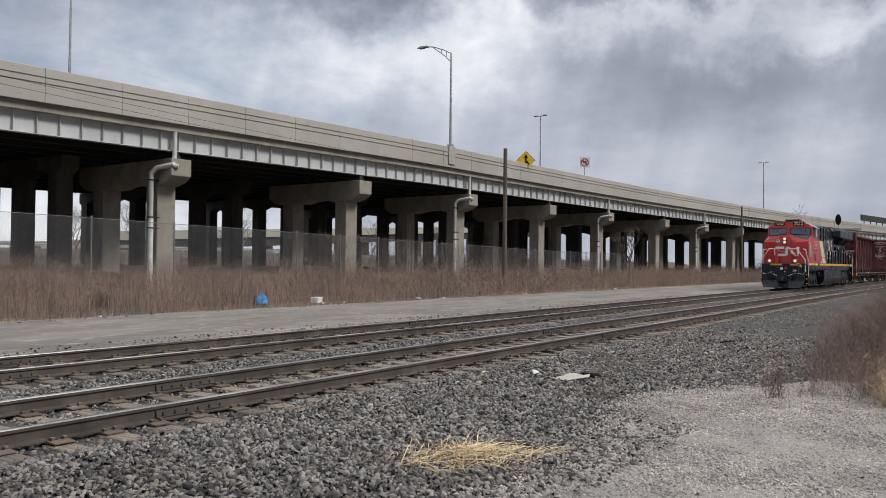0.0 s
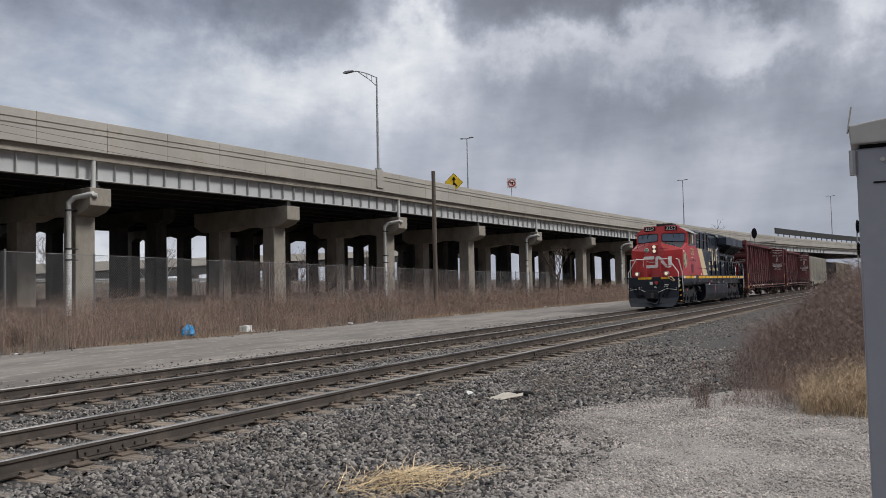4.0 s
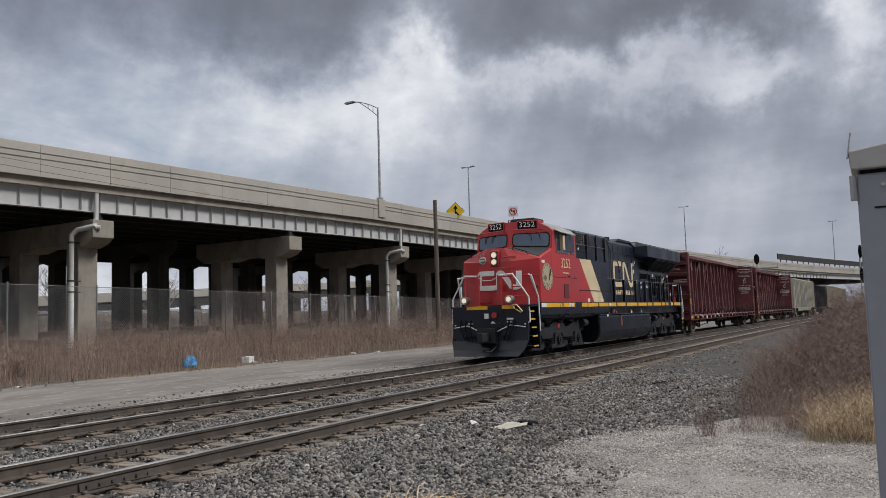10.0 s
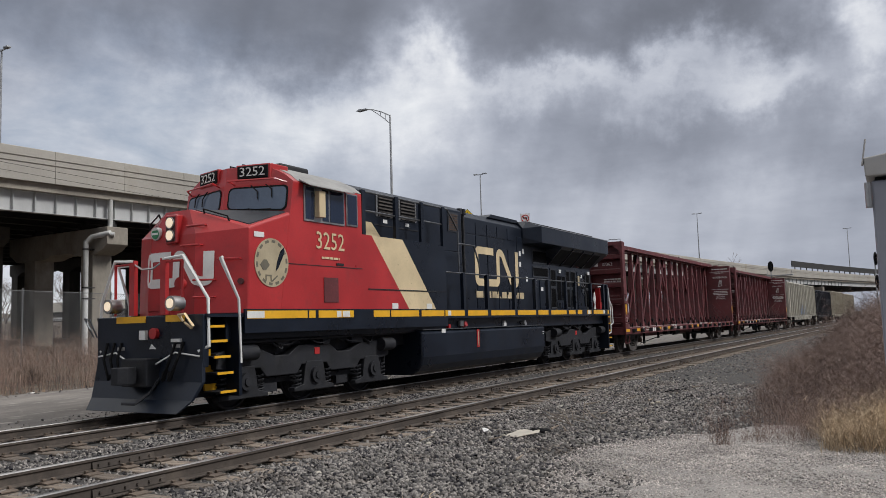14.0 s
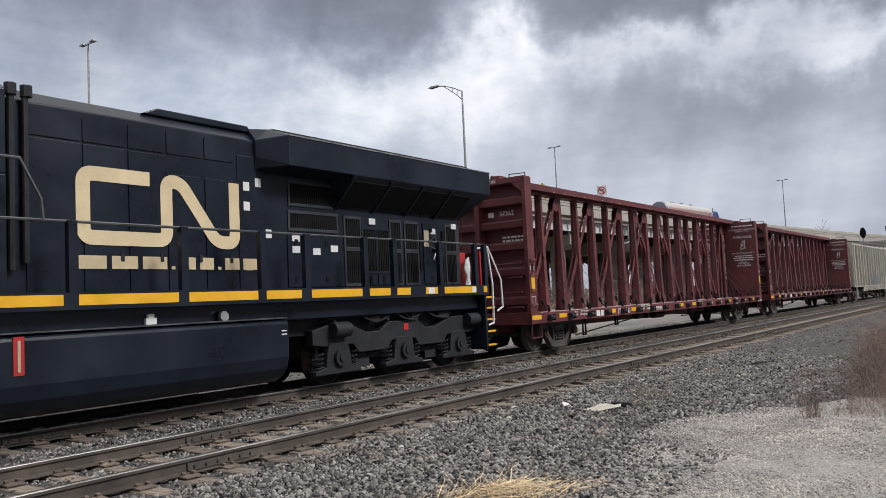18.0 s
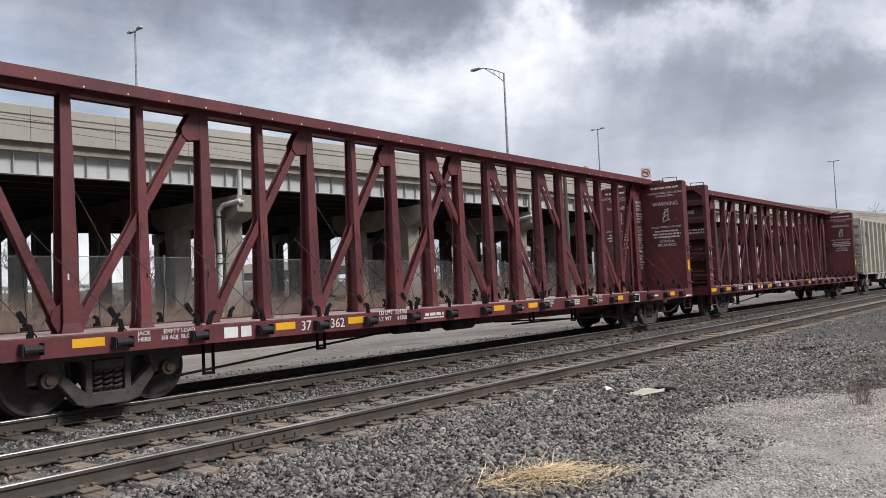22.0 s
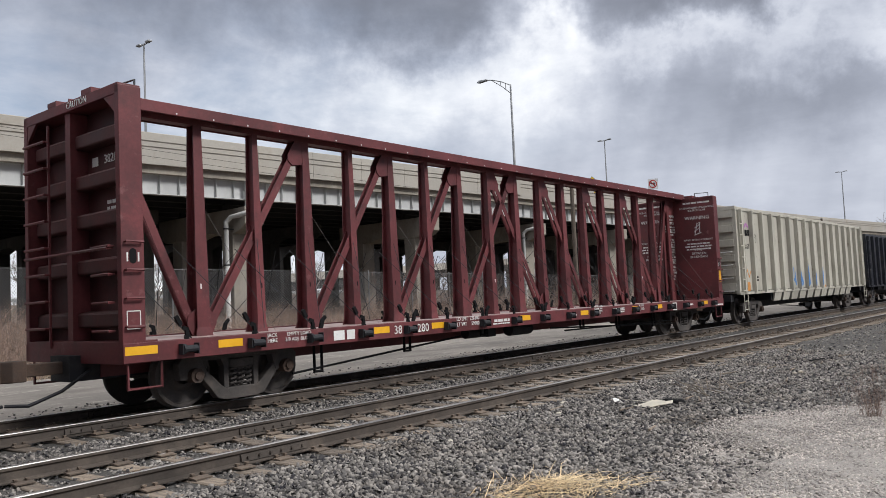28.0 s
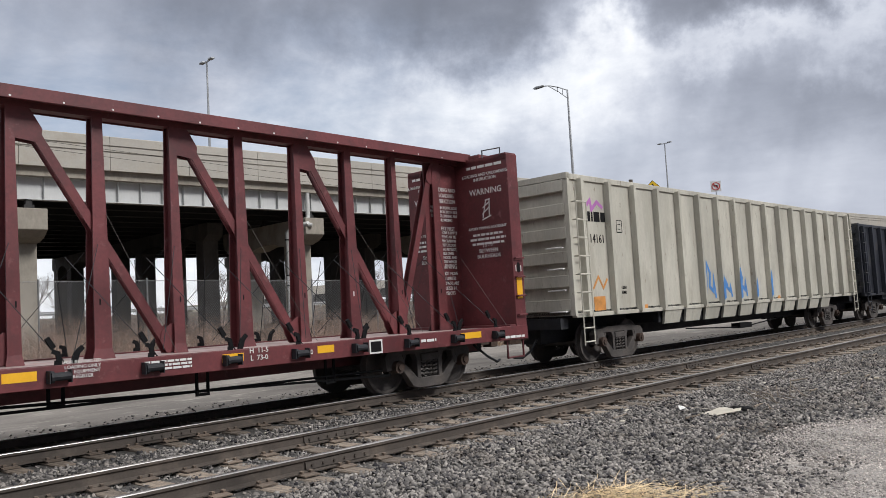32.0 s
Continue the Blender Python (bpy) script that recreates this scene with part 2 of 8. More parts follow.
M_STONE = pbr("ballast_stone", (0.182, 0.170, 0.160), 0.85, 0, 0.25, 3, 60, 0.3, island=0.95, stain=(0.098, 0.083, 0.072), stain_at=(0.5, 0.7), stain_scale=0.8)
M_PEBBLE = pbr("limestone_gravel", (0.395, 0.360, 0.335), 0.9, 0, 0.2, 2, 60, 0.3, island=0.42, stain=(0.22, 0.205, 0.19), stain_at=(0.5, 0.72), stain_scale=0.7)
M_BALLAST = pbr("ballast_bed", (0.055, 0.051, 0.048), 0.95, 0, 0.35, 0.6, 24, 0.9, stain=(0.15, 0.14, 0.13), stain_at=(0.5, 0.7), stain_scale=20, stain2=(0.05, 0.048, 0.047), stain2_at=(0.5, 0.62), stain2_scale=33)
M_GRAVEL = pbr("gravel_lot", (0.30, 0.276, 0.258), 0.95, 0, 0.2, 0.5, 38, 0.8, stain=(0.33, 0.315, 0.295), stain_at=(0.5, 0.65), stain_scale=26, stain2=(0.13, 0.12, 0.11), stain2_at=(0.54, 0.64), stain2_scale=45)
M_ROAD = pbr("worn_asphalt", (0.222, 0.200, 0.182), 0.9, 0, 0.25, 0.5, 22, 0.5, stain=(0.135, 0.12, 0.108), stain_at=(0.50, 0.62), stain_scale=0.8, stain2=(0.37, 0.345, 0.31), stain2_at=(0.55, 0.68), stain2_scale=3.2, stretch=(0.35, 1, 1))
M_SOIL = pbr("dead_grass_soil", (0.105, 0.082, 0.063), 0.95, 0, 0.3, 0.4, 12, 0.7, stain=(0.17, 0.135, 0.095), stain_at=(0.5, 0.68), stain_scale=1.5)
M_CONC = pbr("viaduct_concrete", (0.40, 0.375, 0.335), 0.85, 0, 0.10, 0.25, 9, 0.1, stain=(0.33, 0.30, 0.255), stain_at=(0.5, 0.7), stain_scale=0.5, stain2=(0.28, 0.25, 0.21), stain2_at=(0.62, 0.72), stain2_scale=1.1)
M_COLUMN = pbr("column_concrete", (0.33, 0.298, 0.25), 0.88, 0, 0.16, 0.5, 9, 0.12, stain=(0.19, 0.165, 0.14), stain_at=(0.48, 0.72), stain_scale=0.9, stretch=(1, 1, 0.5))
M_GIRDER = pbr("girder_grey_paint", (0.50, 0.505, 0.50), 0.6, 0, 0.07, 0.5, 12, 0.04, stain=(0.40, 0.40, 0.385), stain_at=(0.55, 0.75), stain_scale=0.8, stretch=(1, 1, 0.3))
# rear pier concrete: stained, and darkened further to stand for the deck's shade
M_SHADECONC = pbr("shaded_stained_concrete", (0.085, 0.078, 0.070), 0.9, 0, 0.25, 0.5, 9, 0.12, stain=(0.14, 0.125, 0.108), stain_at=(0.52, 0.75), stain_scale=0.8, stretch=(1, 1, 0.4))
# near-black: shade under the decks put into the colour; plain dark on barrier, clamps
M_UNDER = pbr("dark_and_shaded_steel", (0.034, 0.033, 0.033), 0.8, 0, 0.2, 1, 10, 0.1)
M_GROOVE = pbr("joint_shadow_grey", (0.12, 0.11, 0.10), 0.9, 0, 0.1, 2, 20, 0.0)
M_GALV = pbr("galvanised_steel", (0.38, 0.39, 0.40), 0.5, 0.5, 0.12, 2, 30, 0.05)
M_PIPE = pbr("grey_drain_pipe", (0.50, 0.50, 0.48), 0.55, 0, 0.1, 2, 20, 0.05)
M_WOODPOLE = pbr("pole_wood", (0.13, 0.105, 0.085), 0.9, 0, 0.25, 2, 40, 0.4, stretch=(4, 4, 0.3))
M_FENCE = pbr("fence_wire", (0.20, 0.20, 0.205), 0.6, 0.4, 0.1, 2, 20, 0.0)
M_CABINET = pbr("grey_cabinet_paint", (0.235, 0.245, 0.285), 0.42, 0, 0.05, 0.8, 12, 0.02, stain=(0.27, 0.28, 0.315), stain_at=(0.55, 0.75))
M_LID = pbr("dull_aluminium", (0.40, 0.39, 0.38), 0.5, 0.3, 0.1, 3, 20, 0.05, stain=(0.3, 0.28, 0.25))
M_WEED = pbr("dry_weed_stems", (0.325, 0.232, 0.184), 0.95, 0, 0.3, 0.35, 4, 0, island=0.6)
M_BRUSH = pbr("red_brown_brush", (0.235, 0.168, 0.142), 0.95, 0, 0.3, 0.5, 5, 0, island=0.6)
M_STRAW = pbr("straw", (0.43, 0.30, 0.185), 0.9, 0, 0.15, 1, 10, 0, island=0.5)
M_PALESTRAW = pbr("pale_straw", (0.66, 0.51, 0.31), 0.85, 0, 0.12, 1, 10, 0, island=0.4)
M_TANGRASS = pbr("tan_dry_grass", (0.47, 0.36, 0.24), 0.9, 0, 0.15, 1, 10, 0, island=0.5)
M_BARK = pbr("bare_branches", (0.16, 0.125, 0.105), 0.95, 0, 0.2, 2, 20, 0.1)
M_BOARD = pbr("dirty_cardboard", (0.47, 0.435, 0.37), 0.9, 0, 0.12, 4, 30, 0.1, stain=(0.3, 0.26, 0.2))
M_BLUEBAG = pbr("blue_plastic", (0.012, 0.36, 0.80), 0.28, 0, 0.15, 6, 30, 0.1)
M_SIGNY = pbr("yellow_sign", (0.80, 0.52, 0.02), 0.5, 0, 0.05, 2, 20, 0.0)
M_SIGNW = pbr("white_sign", (0.75, 0.75, 0.75), 0.5, 0, 0.05, 2, 20, 0.0)
M_SIGNR = pbr("red_sign_band", (0.5, 0.03, 0.03), 0.5, 0, 0.05, 2, 20, 0.0)
M_INK = pbr("black_lettering", (0.008, 0.008, 0.009), 0.7, 0, 0.1, 2, 20, 0.0)
M_FARTREE = pbr("far_bare_woods", (0.20, 0.17, 0.16), 0.95, 0, 0.2, 0.3, 3, 0, island=0.3)
M_INK.node_tree.nodes["Principled BSDF"].inputs["Specular IOR Level"].default_value = 0.15


# ---- mesh helpers ----
class Mesh:
    def __init__(self):
        self.v, self.f = [], []

    def add(self, vs, fs):
        n = len(self.v)
        self.v += [tuple(v) for v in vs]
        self.f += [tuple(i + n for i in f) for f in fs]
        return self

    def box(self, x0, x1, y0, y1, z0, z1, m=None):
        vs = [Vector((x, y, z)) for x in (x0, x1) for y in (y0, y1) for z in (z0, z1)]
        if m is not None:
            vs = [m @ v for v in vs]
        return self.add(vs, [(0, 1, 3, 2), (4, 6, 7, 5), (0, 4, 5, 1), (2, 3, 7, 6), (0, 2, 6, 4), (1, 5, 7, 3)])

    def prism(self, pts, axis, a, b):
        """A polygon in the plane across the axis (x: y,z; y: x,z; z: x,y), drawn out from a to b."""
        put = {"x": lambda p, q: (q, p[0], p[1]), "y": lambda p, q: (p[0], q, p[1]), "z": lambda p, q: (p[0], p[1], q)}[axis]
        n = len(pts)
        return self.add([put(p, a) for p in pts] + [put(p, b) for p in pts],
                        [tuple(range(n)), tuple(range(2 * n - 1, n - 1, -1))] + [(i, i + n, (i + 1) % n + n, (i + 1) % n) for i in range(n)])

    def loft(self, rings, caps=True):
        n = len(rings[0])
        fs = []
        for k in range(len(rings) - 1):
            for i in range(n):
                j = (i + 1) % n
                fs.append((k * n + i, k * n + j, k * n + n + j, k * n + n + i))
        if caps:
            fs += [tuple(range(n)), tuple(range(len(rings) * n - 1, (len(rings) - 1) * n - 1, -1))]
        return self.add([v for r in rings for v in r], fs)

    def cyl(self, p0, p1, r, n=10, r1=None):
        p0, p1 = Vector(p0), Vector(p1)
        q = (p1 - p0).to_track_quat("Z", "Y")
        ring = [q @ Vector((math.cos(a), math.sin(a), 0)) for a in [2 * math.pi * i / n for i in range(n)]]
        return self.loft([[p0 + v * r for v in ring], [p1 + v * (r if r1 is None else r1) for v in ring]])

    def tube(self, path, r, n=6):
        """One bent round bar along a path."""
        path = [Vector(p) for p in path]
        rings, side = [], None
        for i, p in enumerate(path):
            d0 = (p - path[i - 1]).normalized() if i else (path[1] - p).normalized()
            d1 = (path[i + 1] - p).normalized() if i + 1 < len(path) else d0
            t = (d0 + d1).normalized()
            if side is None:
                side = t.orthogonal().normalized()
            side = (side - t * side.dot(t)).normalized()
            up = t.cross(side)
            k = r / max(0.6, t.dot(d1)) if 0 < i < len(path) - 1 else r
            rings.append([p + side * (k * math.cos(a)) + up * (k * math.sin(a)) for a in [2 * math.pi * j / n for j in range(n)]])
        return self.loft(rings)

    def strip(self, path, width, depth, put):
        """A flat band along a path in a plane; put(a, b, d) gives the place of (a, b) lifted by d."""
        path = [Vector(p) for p in path]
        left, right = [], []
        for i, p in enumerate(path):
            d0 = (p - path[i - 1]).normalized() if i else (path[1] - p).normalized()
            d1 = (path[i + 1] - p).normalized() if i + 1 < len(path) else d0
            t = (d0 + d1).normalized()
            n = Vector((-t.y, t.x)) * (width / 2 / max(0.5, t.dot(d1)))
            left.append(p + n)
            right.append(p - n)
        return self.loft([[put(a.x, a.y, 0), put(b.x, b.y, 0), put(b.x, b.y, depth), put(a.x, a.y, depth)] for a, b in zip(left, right)])

    def data(self, name):
        me = bpy.data.meshes.new(name)
        me.from_pydata(self.v, [], self.f)
        if len(self.f) < 30000:
            bm = bmesh.new()
            bm.from_mesh(me)
            bmesh.ops.recalc_face_normals(bm, faces=bm.faces)
            bm.to_mesh(me)
            bm.free()
        return me


def part(name, mb, material, parent=None, label="", bevel=0.0, smooth=False, m=None):
    me = mb if isinstance(mb, bpy.types.Mesh) else mb.data(name)
    if not me.materials:
        me.materials.append(material)
    ob = new(name, me)
    if parent is not None:
        ob.parent = parent
    if m is not None:
        ob.matrix_basis = m
    if label:
        tagged(ob, label)
    if smooth:
        for p in me.polygons:
            p.use_smooth = True
        me.set_sharp_from_angle(angle=radians(40))
    if bevel:
        b = ob.modifiers.new("edge", "BEVEL")
        b.width, b.segments, b.limit_method, b.angle_limit = bevel, 2, "ANGLE", radians(35)
    return ob


def thing(name, label, category, m=None, group="", kind=""):
    ob = new(name)
    ob.empty_display_size = 0.2
    if m is not None:
        ob.matrix_basis = m
    return tagged(ob, label, category, group, kind)


def single(name, mb, material, label, category, group="", kind="", bevel=0.0, smooth=False, m=None):
    return tagged(part(name, mb, material, None, "", bevel, smooth, m), label, category, group, kind)


def raw_mesh(name, v, f):
    """A mesh from numpy arrays: points and faces of one size."""
    me = bpy.data.meshes.new(name)
    n, k = f.shape
    me.vertices.add(len(v))
    me.vertices.foreach_set("co", np.ascontiguousarray(v, np.float32).ravel())
    me.loops.add(n * k)
    me.loops.foreach_set("vertex_index", np.ascontiguousarray(f, np.int32).ravel())
    me.polygons.add(n)
    me.polygons.foreach_set("loop_start", np.arange(0, n * k, k, dtype=np.int32))
    me.update(calc_edges=True)
    me.validate()
    return me


def lettering(name, words, size, m, material, parent, depth=0.004, align="CENTER", wide=1.0):
    cu = bpy.data.curves.new(name, "FONT")
    cu.body, cu.size, cu.extrude, cu.align_x, cu.align_y, cu.resolution_u = words, size, depth, align, "CENTER", 2
    tmp = bpy.data.objects.new(name, cu)
    scene.collection.objects.link(tmp)
    me = bpy.data.meshes.new_from_object(tmp.evaluated_get(bpy.context.evaluated_depsgraph_get()))
    bpy.data.objects.remove(tmp)
    if wide != 1.0:
        me.transform(Matrix.Diagonal((wide, 1, 1, 1)))
    me.materials.clear()
    return part(name, me, material, parent, m=m)


def side_text(x, y, z):
    """Lettering on a face that looks towards -y."""
    return pose(x, y, z, 90, 0, 0)


def front_text(x, y, z):
    """Lettering on a face that looks towards -x."""
    return pose(x, y, z, 90, 0, -90)


# ---- the tracks' curve ----
RF, SC, SPACING = 4545.0, 49.4, 3.99  # radius, metres from the crown of the curve, track spacing
YC = 12.27 - RF


def on_track(s, lat=0.0, z=0.0):
    """A place along the far track: metres along it, metres across (away from the camera)."""
    a = (s + SC) / RF
    return Vector(((RF + lat) * math.sin(a) - SC, YC + (RF + lat) * math.cos(a), z))


def track_pose(s, lat=0.0, z=0.0):
    p = on_track(s, lat, z)
    return pose(p.x, p.y, p.z, 0, 0, -math.degrees((s + SC) / RF))


def edge_y(x):
    """The viaduct's near edge."""
    return 38.3 - 0.045 * x - 0.0006 * max(0.0, x - 60.0) ** 2


def grade(x):
    """The viaduct climbs a little along its length."""
    return min(max(0.012 * (x - 30.0), -0.5), 0.28)


def land_z(x, y):
    """The lie of the land: level at the tracks, a low bank under the viaduct."""
    k = min(max((y - 24.0) / 8.0, 0.0), 1.0)
    low = min(max((5.6 - y) / 2.0, 0.0), 1.0)
    far = min(max((y - 34.0) / 17.0, 0.0), 1.0)
    return 0.55 * k * k * (3 - 2 * k) + 0.95 * far * far * (3 - 2 * far) - 0.06 - 0.05 * low


# ---- ground ----
def grid_sheet(name, xs, ys, zf):
    v = np.array([(x, y, zf(x, y)) for x in xs for y in ys])
    n, k = len(xs), len(ys)
    i = (np.arange(n - 1)[:, None] * k + np.arange(k - 1)[None, :]).ravel()
    return raw_mesh(name, v, np.stack([i, i + k, i + k + 1, i + 1], 1))


def band(name, s0, s1, ds, lats, zf):
    """A strip that follows the tracks; lats are across the far track, positive away from the camera."""
    ss = np.arange(s0, s1 + ds / 2, ds)
    v = np.array([on_track(s, l, zf(s, l)) for s in ss for l in lats])
    n, k = len(ss), len(lats)
    i = (np.arange(n - 1)[:, None] * k + np.arange(k - 1)[None, :]).ravel()
    return raw_mesh(name, v, np.stack([i, i + k, i + k + 1, i + 1], 1))


def wob(x, y, k=1.0):
    return noise.noise(Vector((x * k, y * k, 1.7)))


xs = sorted(set([-3000, -1500, -600, -250, -120] + list(range(-60, 0, 6)) + list(range(0, 60, 2)) + list(range(60, 200, 5)) + [220, 260, 320, 420, 600, 1000, 1800, 3000]))
ys = sorted(set([-3000, -1500, -600, -250, -120] + list(range(-60, -6, 6)) + list(range(-6, 44, 1)) + list(range(44, 120, 6)) + [150, 220, 400, 800, 1600, 3000]))
single("ground", grid_sheet("ground", xs, ys, lambda x, y: land_z(x, y) - 0.08 + 0.05 * wob(x, y, 0.6)), M_SOIL, "brown soil with dead grass", "ground", kind="structure", smooth=True)

# ballast bed under both tracks, with a shallow shoulder towards the yard
lats = [-14.0, -12.5, -11.0, -10.2, -9.6, -8.6, -7.8, -7.0, -6.4, -5.9, -5.4, -4.9, -4.4, -3.9, -3.4, -2.9, -2.4, -1.9, -1.4, -0.9, -0.4, 0.1, 0.6, 1.1, 1.6, 2.0, 2.6]


def bed_z(s, l):
    z = -0.035 + 0.02 * wob(s, l, 1.3)
    if l < -5.7:
        z -= 0.035 * min(-5.7 - l, 2.5)
    if l < -9.9:
        z -= 0.05
    if l > 1.6:
        z -= 0.05 * (l - 1.6)
    return z


single("ballast_bed", band("ballast_bed", -40, 330, 0.8, lats, bed_z), M_BALLAST, "dark crushed stone bed under the tracks", "ballast", kind="structure", smooth=True)
# service road beyond the far track
single("road", band("road", -40, 200, 1.5, [1.9, 2.6, 3.6, 5, 6.5, 8, 9.3, 10.3, 11.0],
       lambda s, l: 0.0 + 0.02 * wob(s, l, 0.5) - (0.10 if l > 10.9 or l < 2.0 else 0.0)), M_ROAD, "worn grey asphalt service road with patches", "road", kind="structure", smooth=True)


# gravel lot round the camera; its far edge bends from the ballast to the brush
def lot_edge(x):
    return min(2.1 + 0.17 * max(x, 0) + 0.25 * wob(x, 0, 0.7), 3.9) - (max(0.0, x - 10.3) * 0.42)


lx = [-12, -8, -5, -3, -1] + [i * 0.5 for i in range(0, 29)]
lv = [(x, y0 + (lot_edge(x) - y0) * k, 0) for x in lx for y0 in (-9.0,) for k in (0, 0.2, 0.4, 0.55, 0.65, 0.75, 0.85, 0.92, 0.97, 1.0)]
lv = np.array([(x, y, -0.105 + 0.015 * wob(x, y, 1.5) + 0.05 * math.exp(-((x - 10.5) / 1.2) ** 2) - (0.05 if i % 10 == 9 else 0)) for i, (x, y, _) in enumerate(lv)])
i = (np.arange(len(lx) - 1)[:, None] * 10 + np.arange(9)[None, :]).ravel()
single("gravel_lot", raw_mesh("gravel_lot", lv, np.stack([i, i + 10, i + 11, i + 1], 1)), M_GRAVEL, "pale crushed limestone lot", "gravel", kind="structure", smooth=True)

STONE_V = np.array([(x, y, z) for x in (-1, 1) for y in (-1, 1) for z in (-1, 1)], float)
STONE_F = np.array([(0, 1, 3, 2), (4, 6, 7, 5), (0, 4, 5, 1), (2, 3, 7, 6), (1, 5, 7, 3)])  # the undersides lie in the bed


def scatter_stones(name, pts, size, rng, material, label):
    """Angular stones at the points, each turned and broken its own way."""
    n = len(pts)
    v = STONE_V[None] * (0.5 + 0.5 * rng.random((n, 8, 3)))
    v *= (size * (0.55 + 0.9 * rng.random(n)))[:, None, None] * (np.array([0.85, 0.6, 0.38]) + np.array([0.6, 0.4, 0.35]) * rng.random((n, 1, 3)))
    # lying flat with a random heading and some tilt
    yaw = rng.uniform(0, np.pi, n)
    q = np.stack([np.cos(yaw), rng.normal(size=n) * 0.34, rng.normal(size=n) * 0.34, np.sin(yaw)], 1)
    q /= np.linalg.norm(q, axis=1)[:, None]
    w, x, y, z = q.T
    R = np.stack([1 - 2 * (y * y + z * z), 2 * (x * y - z * w), 2 * (x * z + y * w), 2 * (x * y + z * w), 1 - 2 * (x * x + z * z),
                  2 * (y * z - x * w), 2 * (x * z - y * w), 2 * (y * z + x * w), 1 - 2 * (x * x + y * y)], 1).reshape(n, 3, 3)
    v = np.einsum("nij,nkj->nki", R, v) + pts[:, None, :]
    f = (STONE_F[None] + 8 * np.arange(n)[:, None, None]).reshape(-1, 4)
    return single(name, raw_mesh(name, v.reshape(-1, 3), f), material, label, "gravel", kind="stuff")


def track_points(rng, n, s0, s1, l0, l1, z):
    s, l = rng.uniform(s0, s1, n), rng.uniform(l0, l1, n)
    a = (s + SC) / RF
    zz = z - np.where(l < -5.7, 0.035 * np.minimum(-5.7 - l, 2.5), 0) - np.where(l < -9.9, 0.045, 0)
    return np.stack([(RF + l) * np.sin(a) - SC, YC + (RF + l) * np.cos(a), zz + rng.uniform(-0.015, 0.02, n)], 1)


rng = np.random.default_rng(5)
pts = np.concatenate([track_points(rng, 33000, 1.0, 10, -9.4, -5.2, -0.03), track_points(rng, 22000, 10, 22, -9.0, -5.2, -0.035),
                      track_points(rng, 14000, 0.5, 14, -5.3, -2.5, -0.042), track_points(rng, 12000, 1, 22, -2.9, -1.3, -0.035),
                      track_points(rng, 9000, 3, 26, -1.3, 2.6, -0.05), track_points(rng, 8000, 14, 40, -7.5, -2.2, -0.045), track_points(rng, 6000, 22, 60, -8, 2.4, -0.04)])
scatter_stones("ballast_stones", pts, 0.0222, rng, M_STONE, "grey crushed ballast stones between and beside the rails")
pts = track_points(rng, 14000, 10.5, 30, -13.0, -8.8, -0.035)
pts = pts[(pts[:, 1] > np.array([lot_edge(x) for x in pts[:, 0]]) - 0.15) | (pts[:, 0] > 12.0)]
scatter_stones("dirty_gravel", pts, 0.0205, rng, M_STONE, "dirty gravel between the ballast and the brush")
pts = track_points(rng, 1000, 1.5, 24, -9.2, -1.3, -0.04)
scatter_stones("large_stones", pts, 0.040, rng, M_STONE, "scattered larger ballast stones")
pts = track_points(rng, 900, 1.5, 24, -9.2, 2.4, -0.04)
scatter_stones("pale_chips", pts, 0.016, rng, M_BOARD, "pale wood and stone chips among the ballast")
pts = np.concatenate([track_points(rng, 1500, 2, 45, 2.0, 3.2, 0.0), track_points(rng, 1500, 4, 60, 9.6, 11.2, 0.0)])
scatter_stones("road_grit", pts, 0.019, rng, M_STONE, "loose stones along the road's edges")
gx, gy = rng.uniform(2.2, 12.6, 58000), rng.uniform(-1.0, 3.9, 58000)
keep = np.array([y < lot_edge(x) + rng.normal() * 0.12 for x, y in zip(gx, gy)])
gp = np.stack([gx, gy, np.full(len(gx), -0.105)], 1)[keep]
gp[:, 2] += 0.05 * np.exp(-((gp[:, 0] - 10.5) / 1.2) ** 2)
scatter_stones("gravel_stones", gp, 0.0125, rng, M_PEBBLE, "pale limestone pebbles of the lot")


# ---- viaduct ----
def along(x, back=0.0, z=0.0):
    """A place on the viaduct: x along it, metres back from its near edge."""
    d = (edge_y(x + 0.5) - edge_y(x - 0.5))
    n = Vector((-d, 1.0)).normalized()
    return Vector((x + n.x * back, edge_y(x) + n.y * back, z + grade(x)))


def along_pose(x, back=0.0, z=0.0):
    p = along(x, back, z)
    return pose(p.x, p.y, p.z, 0, 0, math.degrees(math.atan(edge_y(x + 0.5) - edge_y(x - 0.5))))


def sweep(x0, x1, dx, prof):
    """A section (back, z) drawn along the viaduct."""
    n = max(2, round((x1 - x0) / dx) + 1)
    return Mesh().loft([[along(x, b, z) for b, z in prof] for x in np.linspace(x0, x1, n)])


VX0, VX1 = -40.0, 300.0
BENTS = [-1.5, 13.8, 29.3, 44.9, 58.9, 73.2, 86.6, 102.5, 116.0, 130.0, 146.0, 162.0, 178.0, 195.0, 213.0]
viaduct = thing("viaduct", "long concrete and steel road viaduct on rows of columns", "viaduct", kind="structure")
